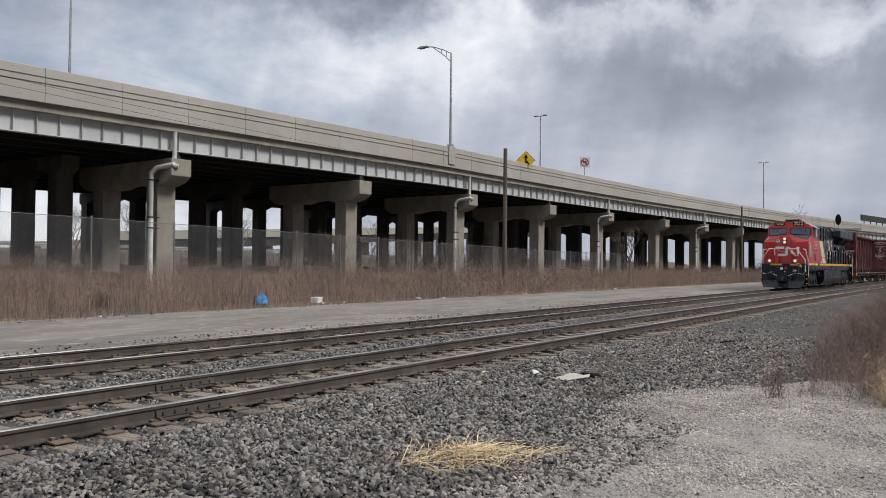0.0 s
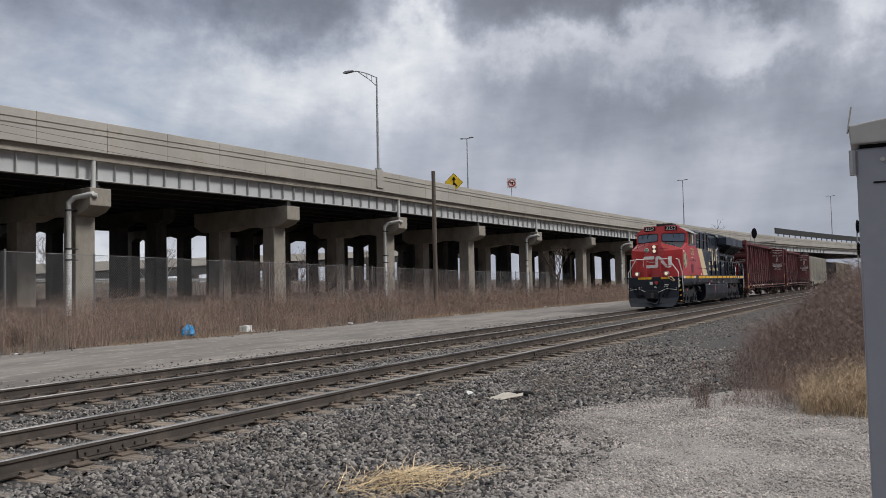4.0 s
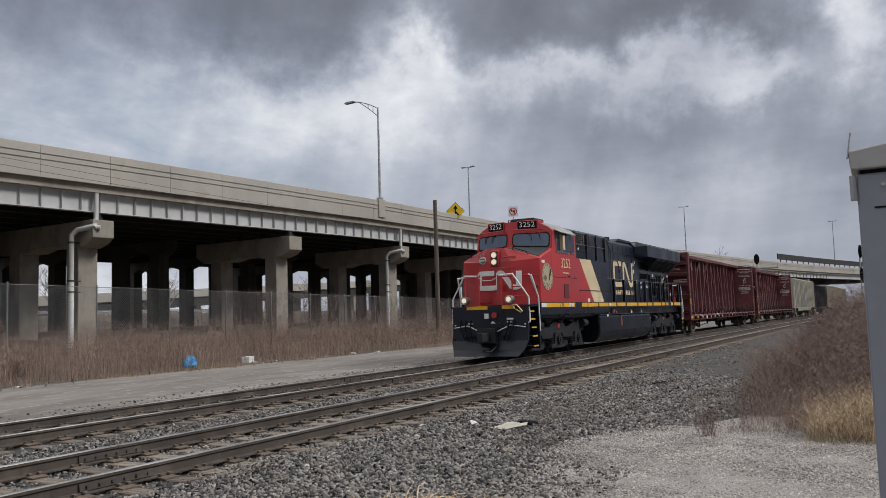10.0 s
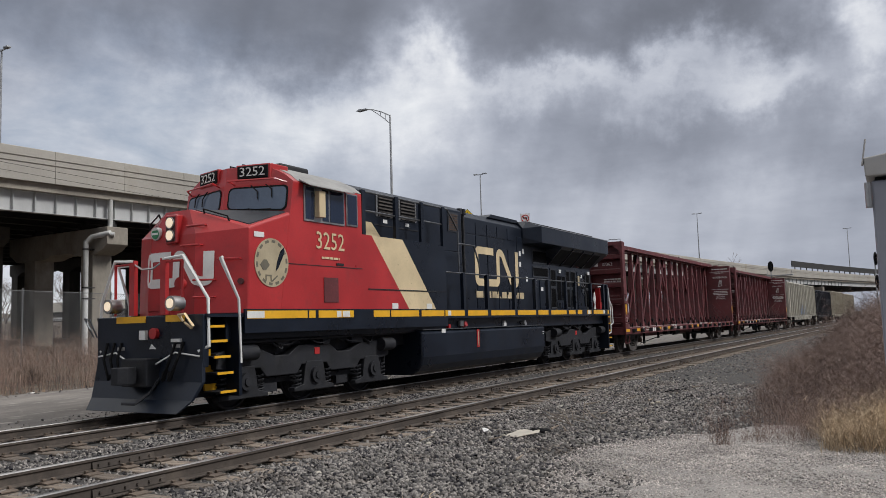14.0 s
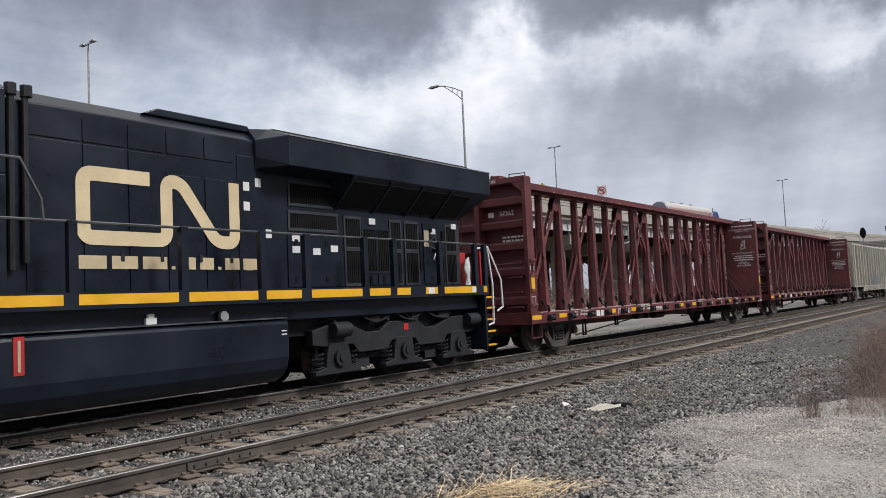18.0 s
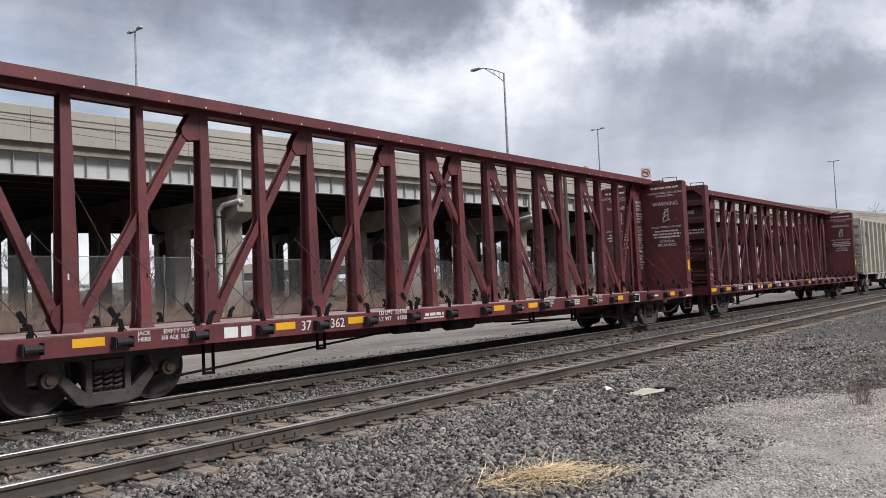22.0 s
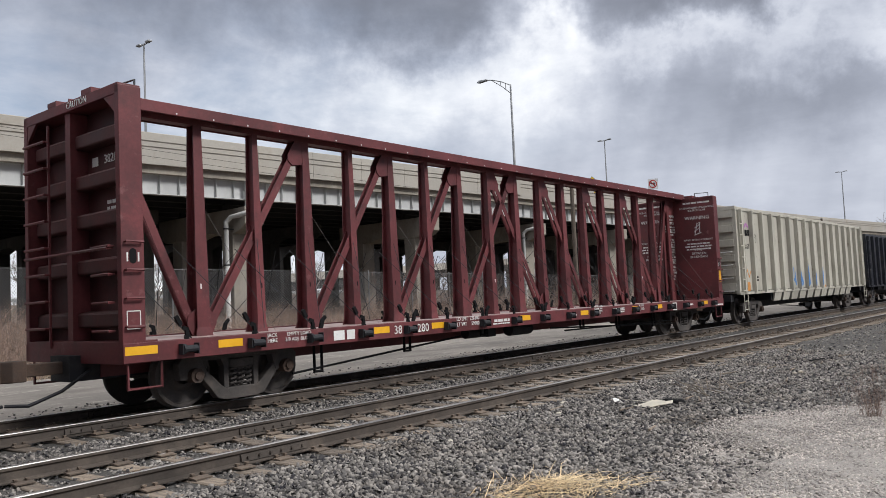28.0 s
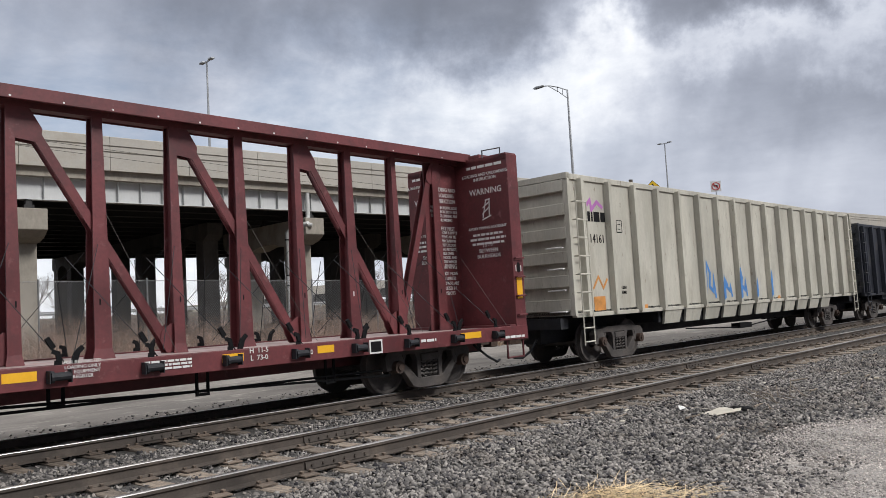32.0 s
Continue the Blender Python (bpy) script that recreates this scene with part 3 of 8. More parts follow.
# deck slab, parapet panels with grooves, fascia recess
# the slab's colour already holds the darkness below it
part("deck", sweep(VX0, VX1, 4, [(0.45, 9.09), (0.45, 9.62), (34.5, 9.62), (34.5, 9.09)]), M_UNDER, viaduct, "underside of the road deck, darkened as shade")
part("deck_edge", sweep(VX0, VX1, 4, [(0.28, 9.04), (0.28, 9.50), (1.2, 9.50), (1.2, 9.04)]), M_COLUMN, viaduct, "recessed concrete deck edge")
panel_x = 29.61 - 17 * 4.1
while panel_x < VX1:
    nx = min(panel_x + (4.1 if panel_x < 140 else 20.0), VX1)
    mb = sweep(panel_x + 0.01, nx - 0.01, 2.5, [(0.0, 9.46), (0.0, 10.33), (0.06, 10.34), (0.06, 10.39), (0.0, 10.40), (0.0, 10.63), (0.06, 10.64), (0.06, 10.69), (0.0, 10.70),
                                                  (0.02, 11.12), (0.06, 11.15), (0.24, 11.15), (0.30, 11.1), (0.40, 9.9), (0.40, 9.46)])
    part("parapet_panel", mb, M_CONC, viaduct)
    panel_x = nx
# added dark strip gives the gaps between panels their shadow tone
part("parapet_joint", sweep(VX0, VX1, 4, [(0.08, 9.50), (0.08, 11.05), (0.3, 11.05), (0.3, 9.50)]), M_GROOVE, viaduct, "dark strip behind the parapet panels, painted as joint shadow")
part("far_parapet", sweep(VX0, VX1, 4, [(34.2, 9.63), (34.2, 11.1), (34.5, 11.1), (34.5, 9.63)]), M_CONC, viaduct)
# girders: the near one painted, with stiffeners; the rest near-black, shade put into their colour
gird = part("fascia_girder", sweep(VX0, VX1, 3, [(0.55, 7.97), (0.95, 7.97), (0.95, 8.00), (0.76, 8.02), (0.76, 9.03), (0.95, 9.05), (0.95, 9.08), (0.55, 9.08), (0.55, 9.05), (0.74, 9.03), (0.74, 8.02), (0.55, 8.00)]),
            M_GIRDER, viaduct, "light grey painted plate girder")
x = 1.80
while x < 230:
    part("stiffener", Mesh().box(-0.009, 0.009, -0.19, 0.0, 8.02, 9.03, along_pose(x, 0.745)), M_GIRDER, gird)
    x += 1.15 if x < 140 else 2.5
for back in (3.1, 5.5, 7.9, 10.3, 12.7, 15.1, 17.5, 20.0, 22.8, 26.0, 30.0, 33.6):
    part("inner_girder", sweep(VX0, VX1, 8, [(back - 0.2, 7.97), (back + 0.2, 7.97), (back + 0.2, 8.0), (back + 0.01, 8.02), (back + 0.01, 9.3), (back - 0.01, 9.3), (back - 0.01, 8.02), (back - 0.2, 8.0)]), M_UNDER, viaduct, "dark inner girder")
for x in np.arange(2, 150, 5.2):
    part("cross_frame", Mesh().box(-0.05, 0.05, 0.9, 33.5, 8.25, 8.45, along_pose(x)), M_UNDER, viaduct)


def bent(x, pipe):
    m = along_pose(x)
    pier = thing("pier", "concrete pier with a cantilevered cap beam on square columns", "pier", m, group="viaduct piers", kind="structure")
    cap = Mesh()
    cap.prism([(0.15, 6.55), (0.15, 7.52), (9.7, 7.52), (9.7, 6.55), (8.9, 6.05), (6.2, 6.05), (5.2, 6.25), (3.6, 6.25), (2.9, 6.05), (1.3, 6.05), (0.6, 6.25)], "x", -0.66, 0.66)
    part("cap_beam", cap, M_COLUMN, pier, bevel=0.04)
    for yb in (2.05, 7.6):
        part("column", Mesh().box(-0.6, 0.6, yb - 0.55, yb + 0.55, -0.6, 6.3), M_COLUMN, pier, bevel=0.05)
    for yb in (0.75, 3.1, 5.5, 7.9):
        part("bearing", Mesh().box(-0.22, 0.22, yb - 0.2, yb + 0.2, 7.5, 7.72).box(-0.14, 0.14, yb - 0.14, yb + 0.14, 7.72, 7.98), M_UNDER, pier)
    if pipe:
        p = thing("drain_pipe", "grey painted drain pipe with elbows and clamps on a pier", "pipe", m, group="drain pipes")
        part("pipe", Mesh().tube([(-0.28, 0.42, 9.4), (-0.28, 0.42, 7.7), (-0.36, 0.34, 7.35), (-0.55, 0.2, 7.12), (-1.0, 1.0, 6.98), (-1.15, 1.3, 6.7), (-1.15, 1.3, 4.2)], 0.135, 10), M_PIPE, p, smooth=True)
        part("lower_pipe", Mesh().cyl((-1.15, 1.3, 4.2), (-1.15, 1.3, 0.45), 0.15, 10), M_WHITE, p, "lighter lower pipe", smooth=True)
        for z in (4.2, 3.6, 6.3):
            part("clamp", Mesh().cyl((-1.15, 1.3, z - 0.04), (-1.15, 1.3, z + 0.04), 0.18, 10).box(-1.15, -0.6, 1.26, 1.5, z - 0.03, z + 0.03), M_UNDER, p)
        part("cleanout", Mesh().cyl((-0.5, 0.2, 7.1), (-0.3, 0.02, 7.06), 0.14, 10), M_PIPE, p, smooth=True)


for k, bx in enumerate(BENTS):
    bent(bx, k in (2, 4, 6, 8))

# piers of the older second carriageway, set further along; deck shade is in their colour
def rear_bent(x, inner):
    pier = thing("rear_pier", "stained pier darkened as shade, with an arched cap beam under the second carriageway", "pier", along_pose(x), group="rear piers", kind="structure")
    e = 6.9 if inner else 11.0
    arch = [(e, 7.96), (34.2, 7.96), (34.2, 7.0), (33.9, 6.85)]
    for y0, y1 in ((32.9, 30.9), (29.9, 26.0), (25.0, 21.8), (20.8, 17.5), (16.5, 12.9)) + (((11.9, 8.5),) if inner else ()):
        arch += [(y0 + (y1 - y0) * q / 8, 6.85 + 0.36 * math.sin(math.pi * q / 8)) for q in range(9)]
    arch += [(e + 0.6, 6.85), (e, 7.2)]
    part("cap_beam", Mesh().prism(arch, "x", -0.55, 0.55), M_SHADECONC, pier, bevel=0.03)
    for yb in ((8.0,) if inner else ()) + (12.4, 17.0, 21.3, 25.5, 30.4, 33.4):
        part("column", Mesh().box(-0.52, 0.52, yb - 0.5, yb + 0.5, -0.2, 6.9), M_SHADECONC, pier, bevel=0.04)


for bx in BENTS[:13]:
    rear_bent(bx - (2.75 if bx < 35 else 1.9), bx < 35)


# beyond: a grassed bank with a guard rail, and a ramp that climbs away on columns
def far_bank():
    xs_, ys_ = [-60 + 8 * k for k in range(48)], [86, 89, 92, 95, 98, 104, 125]

    def rise(x, y):
        k = min(max((y - 86.5) / 11.0, 0.0), 1.0)
        return 1.0 + (2.35 + 0.5 * wob(x, y, 0.05)) * k * k * (3 - 2 * k) + 0.25 * wob(x, y, 0.3)
    single("far_bank", grid_sheet("far_bank", xs_, ys_, rise), M_SOIL, "brown grassed bank beyond the viaduct", "bank", kind="structure", smooth=True)
    rail = thing("guard_rail", "weathered steel guard rail along the far bank", "guard rail")
    for k in range(26):
        part("post", Mesh().box(14 + 4 * k - 0.09, 14 + 4 * k + 0.09, 98.1, 98.3, 2.6, 4.0), M_GALV, rail)
    part("beam", Mesh().prism([(98.0, 3.55), (98.08, 3.63), (98.0, 3.74), (98.0, 3.80), (98.08, 3.90), (98.0, 4.0), (97.96, 4.0), (98.03, 3.9), (97.95, 3.8), (97.95, 3.74), (98.03, 3.63), (97.96, 3.55)], "x", 10, 118), M_GALV, rail)
    ramp = thing("far_ramp", "far concrete ramp that climbs on columns beyond the bank", "ramp", kind="structure")

    def top(x):
        return 5.9 + 0.05 * (x - 66.0)
    xs2 = [66 + 9 * k for k in range(17)]
    part("parapet", Mesh().loft([[(x, 101.0, top(x) - 1.35), (x, 101.0, top(x)), (x, 101.3, top(x)), (x, 101.3, top(x) - 1.35)] for x in xs2]), M_CONC, ramp)
    part("girder", Mesh().loft([[(x, 101.4, top(x) - 2.9), (x, 101.4, top(x) - 1.2), (x, 109.0, top(x) - 1.2), (x, 109.0, top(x) - 2.9)] for x in xs2]), M_UNDER, ramp, "dark girders of the ramp")
    part("abutment", Mesh().prism([(58, 2.0), (92, 2.0), (92, top(92) - 1.25), (66, top(66) - 1.25), (58, 4.2)], "y", 101.5, 108.5), M_COLUMN, ramp, "concrete abutment")
    for x in range(104, 205, 14):
        for yy in (102.5, 107.0):
            part("column", Mesh().box(x - 0.6, x + 0.6, yy - 0.5, yy + 0.5, 0.8, top(x) - 2.8), M_COLUMN, ramp)


far_bank()


def street_lamp(x, back, z0, z1, style, group="street lamps on the viaduct"):
    lamp = thing("street_lamp", {"arm": "tall galvanised street lamp with a trussed arm", "tee": "tall slim lamp mast with twin heads"}[style], "street lamp", along_pose(x, back, -grade(x)), group=group)
    part("pole", Mesh().cyl((0, 0, z0), (0, 0, z1), 0.12 if style == "arm" else 0.14, 8, 0.07), M_GALV, lamp, smooth=True)
    part("base_plate", Mesh().box(-0.2, 0.2, -0.2, 0.2, z0 - 0.02, z0 + 0.25), M_GALV, lamp)
    over = pose(0, 0, 0, 0, 0, -90)  # the arms reach over the roadway
    if style == "arm":
        part("arm", Mesh().tube([(0, 0, z1 - 0.05), (-0.9, 0, z1 + 0.42), (-1.8, 0, z1 + 0.76), (-2.5, 0, z1 + 0.90)], 0.045, 6).tube([(0, 0, z1 - 0.75), (-0.8, 0, z1 - 0.05), (-1.9, 0, z1 + 0.74)], 0.04, 6)
             .tube([(-0.5, 0, z1 - 0.32), (-0.5, 0, z1 + 0.2)], 0.03, 5).tube([(-1.0, 0, z1 + 0.08), (-1.0, 0, z1 + 0.46)], 0.03, 5), M_GALV, lamp, "trussed arm", m=over)
        part("lamp_head", Mesh().prism([(-3.5, z1 + 0.86), (-3.3, z1 + 0.80), (-2.45, z1 + 0.84), (-2.4, z1 + 0.95), (-3.2, z1 + 1.0)], "y", -0.17, 0.17), M_GALV, lamp, bevel=0.02, m=over)
    else:
        part("arm", Mesh().box(-0.5, 0.5, -0.05, 0.05, z1 - 0.05, z1 + 0.05), M_GALV, lamp, m=over)
        for sx in (-1, 1):
            part("lamp_head", Mesh().box(sx * 0.75 - 0.3, sx * 0.75 + 0.3, -0.18, 0.18, z1, z1 + 0.14), M_GALV, lamp, bevel=0.03, m=over)


part("lamp_pilaster", Mesh().box(-0.45, 0.45, -0.12, 0.35, 9.7, 11.2, along_pose(55.3)), M_CONC, viaduct, "pilaster under a lamp", bevel=0.03)
street_lamp(55.3, 0.1, 11.4, 19.3, "arm")
street_lamp(34.75, 22.25, 9.6, 23.8, "tee")
street_lamp(98.7, 17.2, 9.6, 22.6, "tee")
street_lamp(162.2, 8.8, 9.6, 22.1, "tee")
street_lamp(235.5, 0.5, 9.6, 23.6, "tee")


def road_sign(name, x, z, faces, label):
    sg = thing(name, label, "road sign", along_pose(x, 0.12, -grade(x)) @ pose(0, 0, 0, 0, 0, -58))
    part("post", Mesh().cyl((0, 0.06, 11.0), (0, 0.06, z + 0.3), 0.04, 6), M_GALV, sg)
    for nm, mb, mt in faces:
        part(nm, mb, mt, sg)


def diamond(r, y0, y1, z):
    return Mesh().prism([(0, z - r), (r, z), (0, z + r), (-r, z)], "y", y0, y1)


arrow = Mesh().strip([(0.0, -0.38), (0.0, 0.3)], 0.13, 0.01, lambda a, b, d: (a, -0.03 - d, 11.72 + b)).strip([(0.3, -0.38), (0.05, -0.08)], 0.12, 0.01, lambda a, b, d: (a, -0.03 - d, 11.72 + b))
arrow.prism([(-0.2, 11.96), (0.2, 11.96), (0, 12.3)], "y", -0.042, -0.03)
road_sign("merge_sign", 67.7, 11.72, [("plate", diamond(0.86, -0.015, 0.0, 11.72), M_SIGNY), ("border", diamond(0.9, 0.0, 0.012, 11.72), M_INK), ("arrow", arrow, M_INK)], "yellow diamond merge sign above the parapet")
ring = Mesh().strip([(0.38 * math.cos(a), 0.38 * math.sin(a)) for a in [k * math.pi / 12 for k in range(25)]], 0.09, 0.008, lambda a, b, d: (a, -0.03 - d, 12.85 + b))
ring.strip([(-0.27, 0.27), (0.27, -0.27)], 0.08, 0.008, lambda a, b, d: (a, -0.03 - d, 12.85 + b))
turn = Mesh().strip([(0.14, -0.22), (0.14, 0.08), (-0.12, 0.08)], 0.09, 0.004, lambda a, b, d: (a, -0.026 - d, 12.85 + b)).prism([(-0.28, 12.93), (-0.1, 12.78), (-0.1, 13.08)], "y", -0.03, -0.026)
road_sign("no_left_turn_sign", 79.9, 12.85, [("plate", Mesh().box(-0.52, 0.52, -0.02, 0.0, 12.3, 13.4), M_SIGNW), ("ring", ring, M_SIGNR), ("arrow", turn, M_INK)], "white square sign with a red ring that bans a turn")
# dark rail barrier on the curve of the viaduct
part("barrier", sweep(192, 290, 5, [(0.1, 11.7), (0.1, 13.0), (0.3, 13.0), (0.3, 11.7)]), M_UNDER, viaduct, "dark barrier rail along the curve")
for x in np.arange(194, 285, 4.0):
    part("barrier_post", Mesh().box(-0.12, 0.12, 0.12, 0.28, 11.1, 11.75, along_pose(x)), M_UNDER, viaduct)


# ---- vegetation ----
def stems(rng, x, y, z, h, w, lean, twigs, droop=0.0):
    """Dry stems: a tapering blade bent once, with twigs that leave it upwards. Arrays in, points and triangles out."""
    n = len(x)
    a = rng.uniform(0, 2 * np.pi, n)
    tilt = lean * np.abs(rng.normal(size=n))
    root = np.stack([x, y, z], 1)
    d1 = np.stack([np.cos(a) * tilt, np.sin(a) * tilt, np.ones(n)], 1)
    mid = root + d1 * (h * 0.55)[:, None]
    d2 = np.stack([np.cos(a) * tilt * 2.2, np.sin(a) * tilt * 2.2, np.full(n, 1.0 - droop)], 1)
    top = mid + d2 * (h * 0.5)[:, None]
    b = rng.uniform(0, np.pi, n)
    side = np.stack([np.cos(b), np.sin(b), 0 * b], 1) * w[:, None]
    v = [np.stack([root - side * 0.7, root + side * 0.7, mid + side * 0.5, mid - side * 0.5, top], 1)]
    f = [np.array([(0, 1, 2), (0, 2, 3), (3, 2, 4)])[None] + 5 * np.arange(n)[:, None, None]]
    base = 5 * n
    for k in range(twigs):
        u = rng.uniform(0.25, 0.95, n)[:, None]
        p = np.where(u < 0.55, root + (mid - root) * (u / 0.55), mid + (top - mid) * ((u - 0.55) / 0.45))
        a2 = rng.uniform(0, 2 * np.pi, n)
        l = (h * rng.uniform(0.14, 0.36, n))[:, None]
        q = p + np.stack([np.cos(a2) * 0.8, np.sin(a2) * 0.8, 0.15 + 0.65 * rng.random(n)], 1) * l
        s = np.stack([-np.sin(a2) * 0.5, np.cos(a2) * 0.5, 0.5 + 0 * a2], 1) * (w * 0.75)[:, None]
        v.append(np.stack([p - s, p + s, q], 1))
        f.append(np.array([(0, 1, 2)])[None] + (base + 3 * np.arange(n))[:, None, None])
        base += 3 * n
    return np.concatenate([q.reshape(-1, 3) for q in v]), np.concatenate([q.reshape(-1, 3) for q in f])


def land(x, y):
    return np.array([land_z(a, b) for a, b in zip(x, y)]) - 0.06


def patch_keep(rng, x, y, scale, bar):
    return np.array([noise.noise(Vector((a * scale, b * scale, 5.1))) for a, b in zip(x, y)]) + rng.normal(size=len(x)) * 0.18 > bar


rng = np.random.default_rng(11)


def road_far(x):
    """The road's far edge."""
    return YC + np.sqrt((RF + 10.6) ** 2 - (x + SC) ** 2)


def weed_belt(name, n, x0, x1, b0, b1, h0, h1, w, twigs, material, label, bar=-0.3, lean=0.10):
    x = x0 + (x1 - x0) * rng.random(n) ** 1.25
    y = road_far(x) + b0 + (b1 - b0) * rng.random(n) ** 1.2
    ok = patch_keep(rng, x, y, 0.33, bar) & (y < 60)
    x, y = x[ok], y[ok]
    h = rng.uniform(h0, h1, len(x)) * (0.72 + 0.35 * np.clip((y - road_far(x)) / 4.0, 0, 1)) * (0.85 + 0.3 * np.array([noise.noise(Vector((a * 0.2, b * 0.2, 2.0))) for a, b in zip(x, y)]))
    v, f = stems(rng, x, y, land(x, y), h, np.full(len(x), w), lean, twigs)
    single(name, raw_mesh(name, v, f), material, label, "weeds", kind="stuff")


weed_belt("weeds", 44000, 6, 135, 0.2, 13.0, 0.7, 1.85, 0.0056, 8, M_WEED, "tall dry reddish-brown weeds along the fence", lean=0.24, bar=-0.16)
weed_belt("pale_edge_grass", 9000, 6, 90, -0.35, 0.7, 0.18, 0.5, 0.006, 2, M_TANGRASS, "tufts of pale grass along the road", bar=0.08, lean=0.5)
weed_belt("low_dry_grass", 17000, 6, 120, -0.4, 1.8, 0.12, 0.45, 0.006, 2, M_STRAW, "pale dry grass at the road's edge", bar=-0.05, lean=0.35)
weed_belt("dark_undergrowth", 22000, 6, 135, 0.8, 11.0, 0.3, 0.9, 0.010, 2, M_BRUSH, "dark low undergrowth", lean=0.25)


def brush_thicket(name, n, x0, x1, yl, yh, h0, h1, w, twigs, material, label, lean=0.2, pw=1.0):
    x = x0 + (x1 - x0) * rng.random(n) ** pw + 0.35 * np.abs(rng.normal(size=n)) + np.array([0.9 * noise.noise(Vector((k * 0.37, 0, 4))) for k in range(n)])
    y = yl + rng.random(n) * (np.array([yh(a) for a in x]) - yl)
    k = np.clip((x - x0) / 7.0, 0, 1)
    rim = np.clip((np.array([yh(a) for a in x]) - y) / 3.2, 0.0, 1)
    h = rng.uniform(h0, h1, n) * (0.24 + 0.76 * k) * (0.3 + 0.7 * rim) * np.array([1 + 0.5 * noise.noise(Vector((a * 0.9, b * 0.9, 8))) for a, b in zip(x, y)])
    v, f = stems(rng, x, y, np.full(n, -0.12), h, np.full(n, w), lean, twigs)
    single(name, raw_mesh(name, v, f), material, label, "brush", kind="stuff")


def thicket_edge(x):
    return 1.42 + 0.115 * (x - 11) - 0.0018 * (x - 11) ** 2 + 0.35 * noise.noise(Vector((x * 0.8, 0, 0)))


brush_thicket("brush", 17500, 12.4, 40, -4.0, lambda x: thicket_edge(x) - 0.25, 1.2, 2.05, 0.0046, 9, M_BRUSH, "dense bare reddish-brown brush beside the lot", lean=0.5, pw=1.5)
brush_thicket("fine_brush", 17000, 11.9, 26, -3.0, lambda x: thicket_edge(x) + 0.45, 0.8, 2.1, 0.0024, 9, M_BRUSH, "fine dry stalks in the brush", lean=0.65, pw=1.2)
brush_thicket("far_brush", 5200, 38, 92, -6.0, lambda x: 3.3 + 0.028 * (x - 38), 2.1, 3.3, 0.010, 6, M_BRUSH, "tall bare brush along the line", lean=0.3)
brush_thicket("dry_grass_clump", 4200, 11.35, 12.5, -1.2, lambda x: 0.95, 2.6, 4.4, 0.0046, 3, M_TANGRASS, "clump of pale dry grass at the foot of the brush", lean=0.5)
brush_thicket("sparse_twigs", 1300, 10.5, 18, 1.2, lambda x: 3.2 + 0.05 * (x - 11), 0.2, 0.6, 0.003, 4, M_BRUSH, "sparse dry twigs", lean=0.3)
x = rng.normal(11.62, 0.07, 90)
y = rng.normal(2.22, 0.07, 90)
v, f = stems(rng, x, y, np.full(90, -0.09), rng.uniform(0.22, 0.56, 90), np.full(90, 0.003), 0.30, 6)
single("weed_sprout", raw_mesh("weed_sprout", v, f), M_BRUSH, "small dry weed standing in the gravel", "weed")


x, y = rng.normal(17.48, 0.2, 420), rng.normal(26.5, 0.16, 420)
v, f = stems(rng, x, y, np.full(420, 0.0), rng.uniform(0.3, 0.75, 420), np.full(420, 0.008), 0.35, 5, 0.3)
single("dead_weed", raw_mesh("dead_weed", v, f), M_BARK, "dark clump of dead stalks beside the road", "weed")


# heap of straw near the camera
def straw_heap():
    n = 700
    a, r = rng.uniform(0, 2 * np.pi, n), rng.random(n) ** 0.8 * 1.3
    # the tuft lies across the slope, thicker at one end
    u, w = r * np.cos(a) * 0.62, r * np.sin(a) * 0.34
    x, y = 6.30 + 0.76 * u + 0.62 * w, 3.93 - 0.62 * u + 0.76 * w
    z = -0.10 + 0.11 * np.clip(1 - r ** 2, 0, 1) * rng.random(n)
    b = rng.normal(-0.70, 0.55, n) + np.where(rng.random(n) < 0.3, 1.3, 0) + np.where(rng.random(n) < 0.5, np.pi, 0)
    l = rng.uniform(0.10, 0.30, n)
    up = np.abs(rng.normal(0.03, 0.16, n))
    p = np.stack([x, y, z], 1)
    d = np.stack([np.cos(b), np.sin(b), up], 1) * l[:, None]
    s = np.stack([-np.sin(b), np.cos(b), 0.3 + 0 * b], 1) * 0.0026
    q = p + d
    turn_ = b + rng.normal(0, 0.35, n)
    bend = q + np.stack([np.cos(turn_), np.sin(turn_), up - 0.28], 1) * (l * 0.7)[:, None]
    bend[:, 2] = np.maximum(bend[:, 2], -0.09)
    v = np.stack([p - s, p + s, q + s, q - s, bend], 1).reshape(-1, 3)
    f = (np.array([(0, 1, 2), (0, 2, 3), (3, 2, 4)])[None] + 5 * np.arange(n)[:, None, None]).reshape(-1, 3)
    single("straw_heap", raw_mesh("straw_heap", v, f), M_PALESTRAW, "flattened tuft of yellow straw on the ballast", "straw", kind="stuff")


straw_heap()


